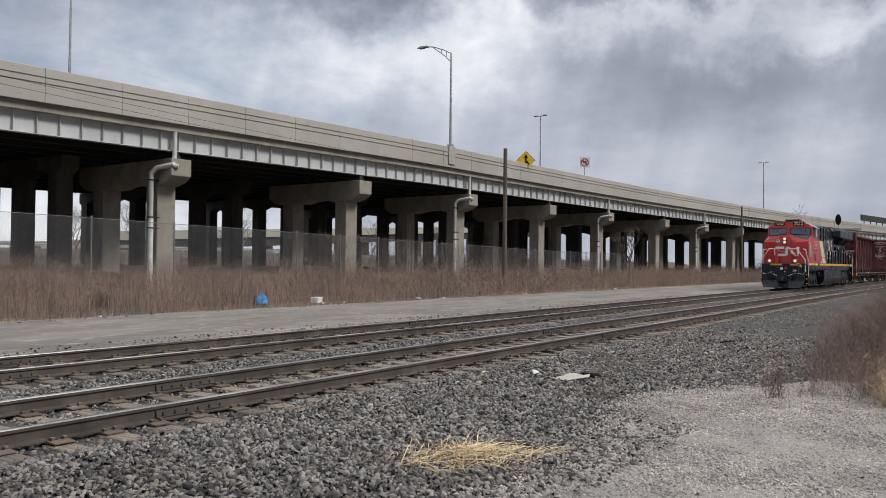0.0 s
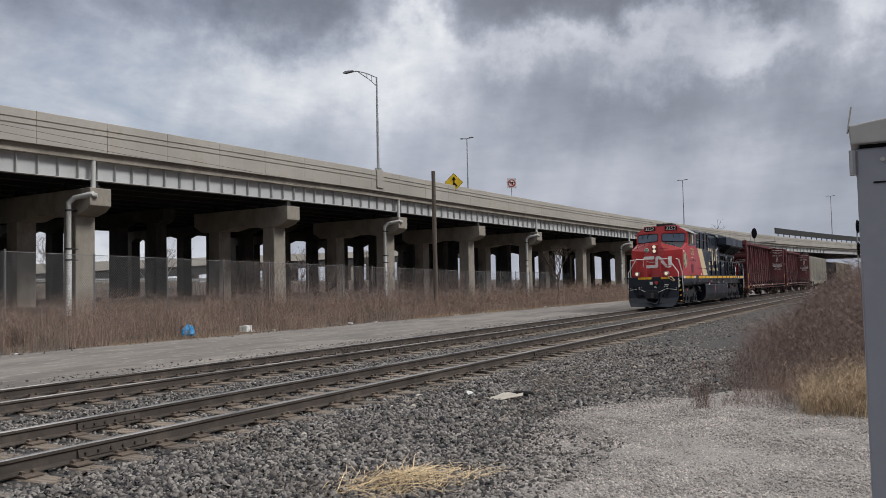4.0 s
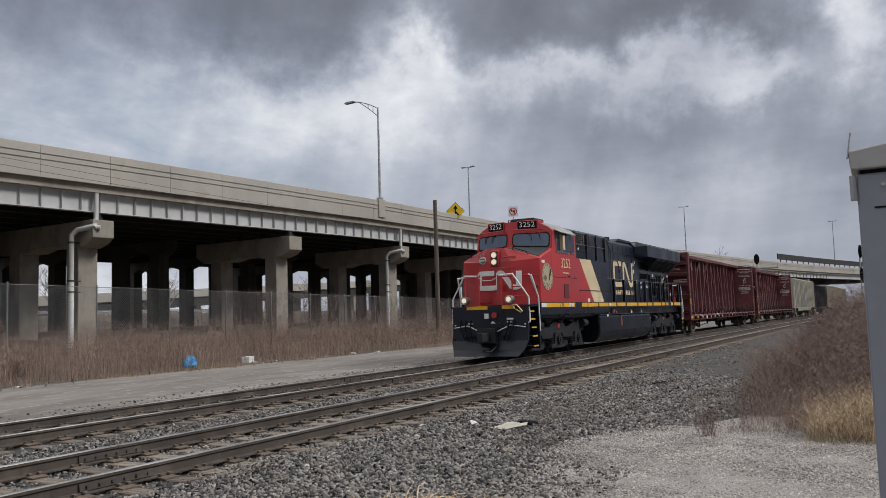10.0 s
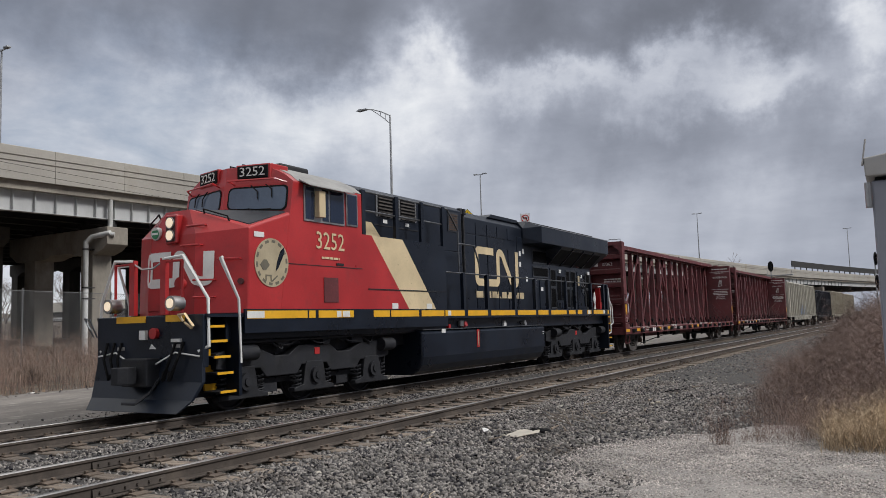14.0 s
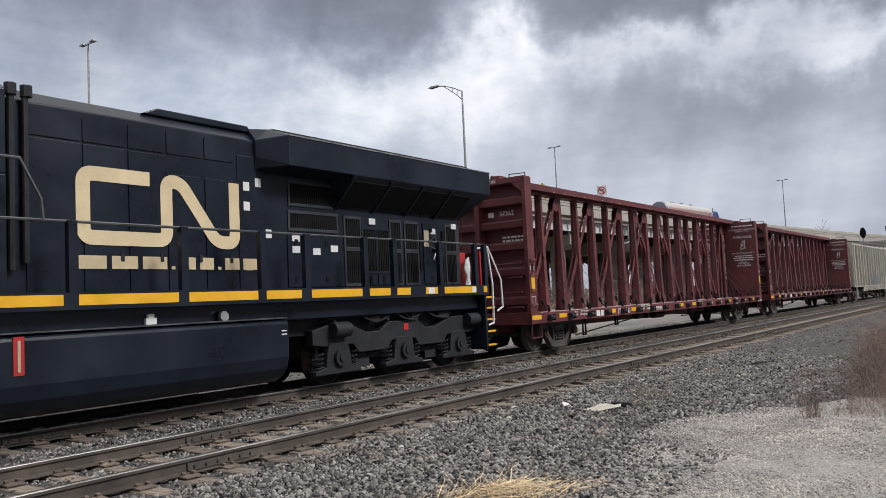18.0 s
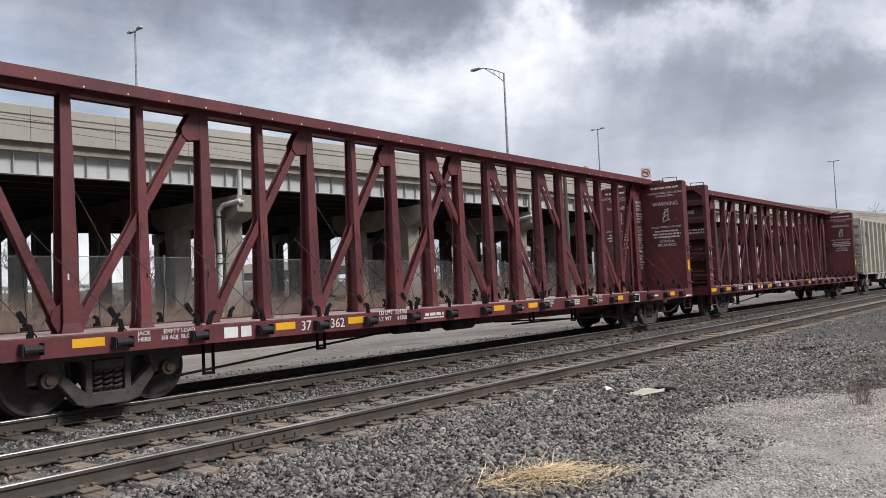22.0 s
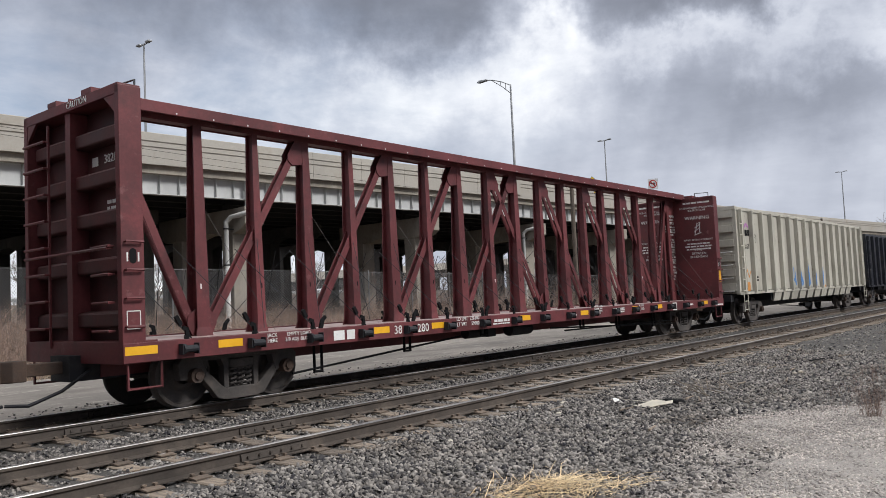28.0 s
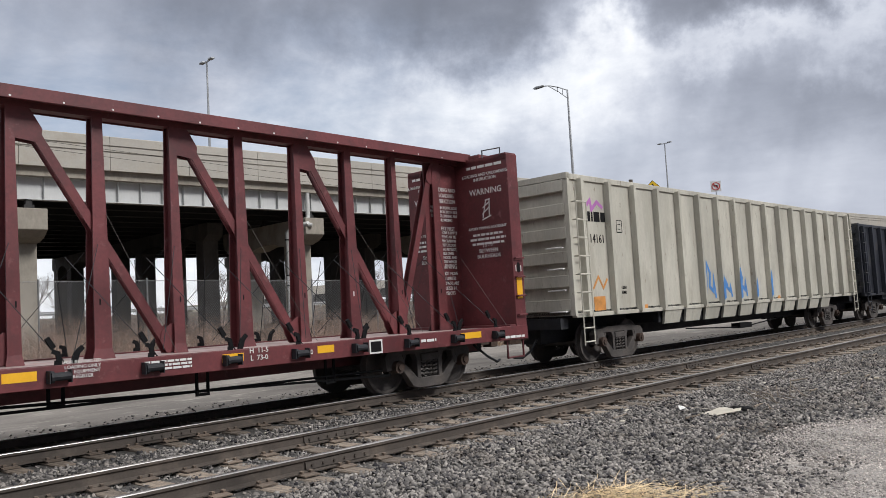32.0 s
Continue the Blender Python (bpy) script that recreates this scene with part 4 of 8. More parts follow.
# ---- trees ----
def bare_tree(name, x, y, z, height, seed, label, depth=5, spread=0.55, material=None, girth=0.016):
    r = random.Random(seed)
    tr = thing(name, label, "tree", pose(x, y, z), group="bare trees")
    trunk, crown = Mesh(), Mesh()

    def grow(mb, p, d, l, rad, lev):
        q = p + d * l
        mb.cyl(p, q, rad, 6 if lev < 2 else 4 if lev < 4 else 3, rad * 0.68)
        if lev >= depth:
            return
        for _ in range(r.choice((2, 3, 3)) if lev else 4):
            a, t = r.uniform(0, 2 * math.pi), r.uniform(0.25, spread + 0.2)
            s = Vector((math.cos(a), math.sin(a), 0.2))
            nd = (d * (1 - t * 0.5) + s * t + Vector((0, 0, 0.15))).normalized()
            grow(crown, p + d * l * r.uniform(0.55, 1.0), nd, l * r.uniform(0.55, 0.8), rad * 0.6, lev + 1)

    grow(trunk, Vector((0, 0, 0)), Vector((r.uniform(-0.08, 0.08), r.uniform(-0.08, 0.08), 1)).normalized(), height * 0.32, height * girth, 0)
    part("trunk", trunk, material or M_BARK, tr)
    part("crown", crown, material or M_BARK, tr, "bare twiggy crown")


bare_tree("bare_tree", 76.4, 28.2, 0.4, 7.2, 3, "leafless young tree in front of the viaduct", 6, 0.6)
for k, (tx, ty, th) in enumerate(((52, 84, 10), (63, 88, 11), (75, 86, 9), (30, 82, 9), (40, 90, 12), (95, 88, 10), (20, 86, 10), (120, 80, 11), (57, 93, 11), (69, 95, 10), (46, 92, 10), (84, 92, 11), (35, 87, 9), (108, 86, 10))):
    bare_tree("bare_tree", tx, ty, 1.1, th, 20 + k, "leafless tree beyond the viaduct", 6, 0.72, M_FARTREE, 0.0105)
bare_tree("bare_tree", 250, 44, 0.3, 21, 51, "far leafless tree above the viaduct", 5, 0.7, M_FARTREE)
bare_tree("bare_tree", 262, 40, 0.3, 20, 52, "far leafless tree above the viaduct", 5, 0.7, M_FARTREE)
# scrub beyond the viaduct
n = 9000
x, y = rng.uniform(5, 240, n), rng.uniform(76, 94, n)
v, f = stems(rng, x, y, np.full(n, 1.2), rng.uniform(1.2, 3.4, n) * (0.75 + 0.5 * np.array([noise.noise(Vector((a * 0.12, b * 0.1, 0))) for a, b in zip(x, y)])), np.full(n, 0.03), 0.2, 5)
single("far_scrub", raw_mesh("far_scrub", v, f), M_FARTREE, "far leafless scrub", "scrub", kind="stuff")
n = 12000
x, y = rng.uniform(150, 330, n), rng.uniform(-60, 40, n)
ok = (np.abs(y - (YC + np.sqrt(RF ** 2 - (x + SC) ** 2))) > 9)
x, y = x[ok], y[ok]
v, f = stems(rng, x, y, np.full(len(x), 0.0), rng.uniform(1.5, 4.0, len(x)), np.full(len(x), 0.03), 0.2, 4)
single("far_thicket", raw_mesh("far_thicket", v, f), M_FARTREE, "far brown thicket along the line", "scrub", kind="stuff")


# ---- chain-link fence ----
FENCE_Y, FZ0 = 30.0, 0.35


def fence_top(x):
    """The fence's top falls a little along its length."""
    return 3.50 - 0.0125 * min(max(x - 16.0, 0.0), 45.0)


fence = thing("chain_link_fence", "tall grey chain-link fence among the weeds", "fence")
for x in [7.0, 11.1, 15.2, 19.26, 23.34, 27.42, 31.2] + [34.75 + 3.5 * k for k in range(13)]:
    part("post", Mesh().cyl((x, FENCE_Y, 0.0), (x, FENCE_Y, fence_top(x) + 0.06), 0.035, 8), M_FENCE, fence)
    part("post_cap", Mesh().cyl((x, FENCE_Y, fence_top(x) + 0.06), (x, FENCE_Y, fence_top(x) + 0.10), 0.042, 8, 0.015), M_FENCE, fence)
part("top_wire", Mesh().tube([(x, FENCE_Y, fence_top(x)) for x in (5, 16, 30, 45, 61, 78)], 0.012, 5), M_FENCE, fence)
wire_v, wire_f = [], []
for sgn in (-1, 1):
    for k in range(int(80 / 0.10)):
        x0 = 3 + k * 0.10
        hgt = fence_top(x0) - FZ0
        a, b = np.array([x0, FENCE_Y + 0.01 * sgn, FZ0]), np.array([x0 + sgn * hgt * 0.8, FENCE_Y + 0.01 * sgn, FZ0 + hgt])
        o = np.array([0.0052, 0, 0])
        i0 = len(wire_v)
        wire_v += [a - o, a + o, b + o, b - o]
        wire_f.append((i0, i0 + 1, i0 + 2, i0 + 3))
wire = part("mesh_wire", raw_mesh("mesh_wire", np.array(wire_v), np.array(wire_f)), M_FENCE, fence, "woven wire mesh")
tagged(wire, kind="stuff")
# vines on the further stretch
n = 5200
x = rng.uniform(31, 60, n)
y = np.full(n, FENCE_Y) + rng.normal(size=n) * 0.12
zz = 0.5 + rng.random(n) * (2.7 - 0.02 * (x - 31))
v, f = stems(rng, x, y, zz, rng.uniform(0.2, 0.6, n), np.full(n, 0.008), 0.9, 2)
single("vines", raw_mesh("vines", v, f), M_BRUSH, "dead vines tangled in the fence", "vines", kind="stuff")


# ---- poles, signals, cabinet ----
def wood_pole(x, y, z1, r, label):
    p = thing("utility_pole", label, "pole", pose(x, y, 0), group="wooden poles")
    part("shaft", Mesh().cyl((0, 0, 0.2), (0, 0, z1), r, 12, r * 0.82), M_WOODPOLE, p, smooth=True)
    part("cap", Mesh().cyl((0, 0, z1), (0, 0, z1 + 0.03), r * 0.84, 12), M_GALV, p)


wood_pole(50.45, 28.0, 10.1, 0.17, "weathered wooden pole before the viaduct")
for dz in (0.0, -0.28):
    ca, cb = Vector((50.4, 27.9, 7.85 + dz)), Vector((-20.0, 30.2, 10.1 + dz))
    single("overhead_cable", Mesh().tube([ca.lerp(cb, k / 14) - Vector((0, 0, 2.6 * (k / 14) * (1 - k / 14))) for k in range(15)], 0.008, 4), M_INK, "thin black cable strung to a wooden pole", "cable", group="overhead cables")
wood_pole(113.5, 26.0, 10.0, 0.16, "weathered wooden pole beside the far columns")


def rail_signal(x, y, zh, label, heads, arm, rz=0):
    s = thing("rail_signal", label, "signal", pose(x, y, 0, 0, 0, rz), group="railway signals")
    part("mast", Mesh().cyl((0, 0, -0.2), (0, 0, zh + 0.2), 0.07, 8), M_GALV, s)
    if arm:
        part("platform", Mesh().box(-0.5, 0.5, -2.6, 0.5, zh - 1.25, zh - 1.13), M_GALV, s)
        part("platform_post", Mesh().tube([(-0.45, -2.5, zh - 1.15), (-0.45, -2.5, zh - 0.6)], 0.03, 5), M_GALV, s)
        part("platform_rail", Mesh().tube([(-0.45, 0.4, zh - 1.15), (-0.45, 0.4, zh - 0.3), (-0.45, 0.9, zh - 0.3)], 0.03, 5), M_GALV, s)
    for dz in heads:
        h = part("signal_head", Mesh().prism([(0.34 * math.cos(a), zh + dz + 0.68 * math.sin(a)) for a in [k * math.pi / 8 for k in range(16)]], "x", -0.12, -0.06), M_INK, s, "black oval signal head")
        for k in (-1, 0, 1):
            part("hood", Mesh().cyl((-0.1, 0, zh + dz + 0.36 * k), (-0.4, 0, zh + dz + 0.36 * k), 0.15, 10), M_INK, h)


rail_signal(110.0, 13.62, 7.74, "railway signal with an oval black head on a bracket mast", (0.0,), True)

rail_signal(92.0, 1.5, 6.95, "railway signal mast with two black heads beside the line", (0.0, -2.3), False, 62)


def cabinet():
    c = thing("equipment_cabinet", "tall grey metal equipment cabinet with a bare metal lid", "cabinet", pose(2.5, 0.035, 0, 0, 0, 0))
    part("body", Mesh().box(0.0, 0.9, -1.1, 0.0, -0.1, 2.055), M_CABINET, c, bevel=0.006)
    part("lid", Mesh().prism([(0.012, 2.066), (0.016, 2.118), (-0.5, 2.19), (-1.15, 2.118), (-1.15, 2.066)], "x", -0.02, 0.92), M_LID, c, "dull metal lid with a folded rim", bevel=0.004)
    part("gap", Mesh().box(0.01, 0.89, -1.09, -0.01, 2.05, 2.068), M_INK, c)
    part("lid_flange", Mesh().add([(-0.022, 0.016, 2.10), (-0.022, 0.004, 2.17), (0.0, 0.004, 2.17), (0.0, 0.016, 2.10), (-0.022, 0.020, 2.10), (-0.022, 0.008, 2.17), (0.0, 0.008, 2.17), (0.0, 0.020, 2.10)],
                                  [(0, 1, 2, 3), (7, 6, 5, 4), (0, 4, 5, 1), (1, 5, 6, 2), (2, 6, 7, 3), (3, 7, 4, 0)]), M_LID, c, "bent corner tab")
    part("hinge", Mesh().cyl((-0.006, 0.008, 1.98), (-0.006, 0.008, 2.05), 0.009, 8), M_CHROME, c)
    for y, z in ((-0.03, 2.095), (-0.065, 2.02), (-0.12, 1.72)):
        part("rivet", Mesh().cyl((0.0, y, z), (-0.008, y, z), 0.006, 8), M_LID, c)
    part("panel_seam", Mesh().box(-0.003, 0.0, -0.11, -0.04, 1.955, 1.96), M_INK, c)
    part("base", Mesh().box(-0.03, 0.95, -1.15, 0.03, -0.2, 0.05), M_COLUMN, c)


cabinet()

# ---- litter ----
litter = thing("cardboard_sheet", "flattened dirty cardboard sheet on the ballast", "litter", pose(11.38, 5.12, -0.06, 0, 0, -58))
part("sheet", Mesh().prism([(-0.40, 0.12), (-0.28, 0.02), (-0.12, 0.10), (0.0, 0.22), (0.12, 0.18), (0.16, 0.06), (0.30, 0.10), (0.26, -0.06), (0.10, -0.10), (-0.10, -0.18), (-0.20, -0.10)], "z", 0.035, 0.043), M_BOARD, litter, m=pose(0, 0, 0, 7, -4, 0))
part("torn_strip", Mesh().prism([(-0.52, 0.22), (-0.30, 0.14), (-0.10, 0.26), (0.02, 0.22), (-0.08, 0.32), (-0.34, 0.24)], "z", 0.05, 0.056), M_BOARD, litter, m=pose(0, 0, 0, -6, 8, 0))
part("flap", Mesh().loft([[(-0.46, 0.02, 0.06), (-0.46, 0.10, 0.06), (-0.46, 0.10, 0.052), (-0.46, 0.02, 0.052)], [(-0.50, 0.05, 0.10), (-0.52, 0.16, 0.11), (-0.512, 0.16, 0.11), (-0.492, 0.05, 0.10)], [(-0.58, 0.04, 0.075), (-0.60, 0.12, 0.13), (-0.592, 0.12, 0.13), (-0.572, 0.04, 0.075)]]), M_WHITE, litter, "white torn flap")
single("dark_rag", Mesh().loft([[(11.86 + 0.10 * math.cos(a) * s * (1 + 0.35 * math.sin(5 * a + s)), 5.02 + 0.14 * math.sin(a) * s * (1 + 0.4 * math.cos(3 * a + 2 * s)), z) for a in [k * math.pi / 7 for k in range(14)]] for s, z in ((1.1, -0.06), (1.0, -0.025), (0.75, -0.005), (0.3, 0.004))]), M_INK, "crumpled black rag on the ballast", "litter")
branch = thing("dead_branches", "small heap of pale dead branches", "branches")
r = random.Random(8)
for k in range(16):
    a = r.uniform(0, 3.1)
    x, y, l = 13.1 + r.uniform(-0.5, 0.6), 4.95 + r.uniform(-0.35, 0.35), r.uniform(0.2, 0.6)
    part("branch", Mesh().cyl((x, y, -0.05), (x + l * math.cos(a), y + l * math.sin(a), r.uniform(0.02, 0.22)), 0.009, 5, 0.004), M_TWIG, branch)
for k in range(26):
    x, y = r.uniform(9, 22), r.uniform(3.9, 6.3)
    l, a = r.uniform(0.1, 0.45), r.uniform(-0.5, 0.5)
    single("wood_scrap", Mesh().cyl((x, y, -0.02), (x + l * math.cos(a), y + l * math.sin(a), 0.0), 0.018, 5, 0.010), M_TIE if k % 3 else M_INK, "splintered wood scrap on the ballast", "scrap", group="wood scraps")
for k in range(14):
    x, y = r.uniform(6, 20), r.uniform(3.6, 6.6)
    s = r.uniform(0.025, 0.05)
    single("pale_stone", Mesh().loft([[(x + s * q * math.cos(a) * 1.4, y + s * q * math.sin(a), z) for a in [k2 * math.pi / 3 for k2 in range(6)]] for q, z in ((1, -0.05), (1.05, -0.025), (0.6, -0.01))]), M_BOARD, "pale lump of limestone among the ballast", "stone", group="pale stones")
bag = Mesh()
rr = random.Random(4)
bag.loft([[(0.27 * s * math.cos(a) * (1 + rr.uniform(-0.32, 0.28)), 0.22 * s * math.sin(a) * (1 + rr.uniform(-0.32, 0.28)), z + rr.uniform(-0.035, 0.035) * (z > 0)) for a in [k * math.pi / 6 for k in range(12)]] for s, z in ((0.8, 0), (1.05, 0.1), (0.95, 0.25), (0.6, 0.36), (0.25, 0.45))])
single("plastic_bag", bag, M_BLUEBAG, "crumpled bright blue plastic bag at the road's edge", "bag", smooth=False, m=pose(22.85, 23.85, -0.02))
wb = thing("foam_box", "white foam box lying at the road's edge", "box", pose(25.6, 23.4, -0.01, 0, 0, 20))
part("body", Mesh().box(-0.28, 0.28, -0.16, 0.16, 0.0, 0.2), M_WHITE, wb, bevel=0.02)
part("lid", Mesh().box(-0.29, 0.29, -0.17, 0.17, 0.2, 0.25), M_WHITE, wb, bevel=0.015)
for k in range(16):
    x = r.uniform(9, 60)
    y = float(road_far(x)) + r.uniform(-0.3, 1.0)
    s = r.uniform(0.05, 0.12)
    single("paper_scrap", Mesh().box(-s, s, -s * 0.7, s * 0.7, 0, s * 0.6, pose(x, y, -0.03, r.uniform(-10, 10), r.uniform(-10, 10), r.uniform(0, 180))), M_BOARD if k % 2 else M_WHITE, "pale paper scrap in the weeds", "litter", group="paper scraps")


# ---- train: how far the front of the engine stands along the track ----
def run(t):
    """The front of the engine at t seconds: the train gathers speed a little, from 3.5 to 3.8 m/s."""
    return 59.733 - 3.46331 * t - 0.008673 * t ** 2 + 0.000074 * t ** 3


ROLLING = []  # thing, its middle behind the front of the engine
WHEELS = []   # wheelset, place on its truck, radius


def wheelset_mesh(r):
    mb = Mesh()
    prof = [(0.66, r - 0.36), (0.66, r + 0.028), (0.69, r + 0.026), (0.705, r), (0.80, r - 0.006), (0.81, r - 0.05), (0.76, r - 0.07), (0.74, r - 0.25), (0.79, r - 0.30), (0.80, r - 0.36)]
    n = 28
    for sy in (-1, 1):
        rings = []
        for k in range(n):
            a = 2 * math.pi * k / n
            rings.append([(math.cos(a) * rr, sy * y, math.sin(a) * rr) for y, rr in prof])
        base = len(mb.v)
        m = len(prof)
        mb.add([v for ring in rings for v in ring], [(k * m + i, k * m + (i + 1) % m, ((k + 1) % n) * m + (i + 1) % m, ((k + 1) % n) * m + i) for k in range(n) for i in range(m)])
    mb.cyl((0, -0.98, 0), (0, 0.98, 0), 0.085, 10)
    me = mb.data("wheelset")
    me.materials.append(M_TRUCK if r < 0.52 else M_GRIME)
    for p in me.polygons:
        p.use_smooth = True
    me.set_sharp_from_angle(angle=radians(35))
    return me


W_CAR, W_LOCO = wheelset_mesh(0.50), wheelset_mesh(0.53)


def wheelset(truck, x, r, mesh):
    w = part("wheelset", mesh, M_GRIME, truck, "pair of steel wheels on an axle", m=pose(x, 0, 0.18 + r))
    WHEELS.append((w, x, r))


def spring_nest(mb, x, y, z0, z1, r=0.065, turns=4):
    path = [(x + r * math.cos(a), y + r * math.sin(a), z0 + (z1 - z0) * a / (2 * math.pi * turns)) for a in [k * 2 * math.pi / 8 for k in range(turns * 8 + 1)]]
    mb.tube(path, 0.018, 4)


def freight_truck(car, x0):
    """Three-piece truck: two cast side frames with springs, a bolster, two wheelsets."""
    tk = part("truck", Mesh().box(-0.2, 0.2, -0.98, 0.98, 0.62, 0.92), M_TRUCK, car, "cast steel truck", bevel=0.02, m=pose(x0, 0, 0))
    for sy in (-1, 1):
        y0, y1 = sorted((sy * 0.93, sy * 1.09))
        mb = Mesh()
        mb.prism([(-0.74, 0.89), (0.74, 0.89), (0.80, 1.0), (0.55, 1.04), (-0.55, 1.04), (-0.80, 1.0)], "y", y0, y1)
        for q in (-1, 1):
            for poly in ([(1.13, 0.62), (1.16, 0.88), (1.06, 0.98), (0.80, 1.0), (0.72, 0.89), (0.66, 0.74), (0.72, 0.60), (0.78, 0.64), (0.89, 0.68), (1.02, 0.62)],
                         [(0.66, 0.74), (0.72, 0.60), (0.60, 0.46), (0.46, 0.28), (0.30, 0.24), (0.24, 0.40), (0.36, 0.46)],
                         [(0.24, 0.40), (0.24, 0.90), (0.40, 0.90), (0.34, 0.78), (0.34, 0.44)],
                         [(0.66, 0.74), (0.72, 0.89), (0.62, 0.89)]):
                mb.prism([(q * a, c) for a, c in poly], "y", y0, y1)
        mb.box(-0.31, 0.31, y0, y1, 0.24, 0.43)
        part("side_frame", mb, M_TRUCK, tk, bevel=0.015)
        sp = Mesh()
        for sx in (-0.15, 0.0, 0.15):
            spring_nest(sp, sx, sy * 1.03, 0.44, 0.74)
        part("spring_nest", sp, M_TRUCK, tk, "coil springs")
        part("bolster_end", Mesh().box(-0.23, 0.23, sy * 1.01 - 0.1, sy * 1.01 + 0.1, 0.74, 0.88), M_TRUCK, tk, bevel=0.02)
        for sx in (-0.89, 0.89):
            part("bearing_cap", Mesh().cyl((sx, sy * 1.02, 0.68), (sx, sy * 1.20, 0.68), 0.115, 12).cyl((sx, sy * 1.20, 0.68), (sx, sy * 1.23, 0.68), 0.06, 8), M_RUSTY, tk, "rusty axle bearing cap", smooth=True)
            part("bearing_saddle", Mesh().box(sx - 0.16, sx + 0.16, sy * 1.01 - 0.09, sy * 1.01 + 0.09, 0.78, 0.86), M_TRUCK, tk)
    for sx in (-0.89, 0.89):
        wheelset(tk, sx, 0.50, W_CAR)
    return tk


def coupler(car, x_in, x_out, z=0.93, paint=None):
    sx = 1 if x_out > x_in else -1
    mb = Mesh().box(min(x_in, x_out), max(x_in, x_out), -0.09, 0.09, z - 0.09, z + 0.09)
    mb.prism([(x_out - sx * 0.25, -0.14), (x_out - sx * 0.05, -0.16), (x_out + sx * 0.08, -0.05), (x_out + sx * 0.08, 0.13), (x_out - sx * 0.12, 0.16), (x_out - sx * 0.25, 0.12)], "z", z - 0.15, z + 0.15)
    part("coupler", mb, paint or M_RUSTY, car, "knuckle coupler", bevel=0.015)
    hose = [(x_in, -0.35, z - 0.05), (x_in + (x_out - x_in) * 0.4, -0.34, z - 0.32), (x_in + (x_out - x_in) * 0.8, -0.26, z - 0.48), (x_out + sx * 0.05, -0.12, z - 0.46)]
    part("brake_hose", Mesh().tube(hose, 0.028, 6), M_GRIME, car, "black rubber brake hose", smooth=True)


def grab(mb, a, b, out, r=0.014):
    """A grab iron between two points, standing off by out."""
    a, b, out = Vector(a), Vector(b), Vector(out)
    return mb.tube([a, a + out, b + out, b], r, 5)


def bars(mb, rows, put, seed=1):
    """Unreadable small writing: rows of (a0, a1, b, height) in plain bars."""
    r = random.Random(seed)
    for a0, a1, b, h in rows:
        a = a0
        while a < a1:
            w = min(r.uniform(1.2, 4.5) * h, a1 - a)
            quad = [(a, b - h / 2), (a + w, b - h / 2), (a + w, b + h / 2), (a, b + h / 2)]
            mb.add([put(p, q, 0.002) for p, q in quad] + [put(p, q, 0.005) for p, q in quad], [(0, 1, 2, 3), (7, 6, 5, 4), (0, 4, 5, 1), (1, 5, 6, 2), (2, 6, 7, 3), (3, 7, 4, 0)])
            a += w + 0.55 * h
    return mb


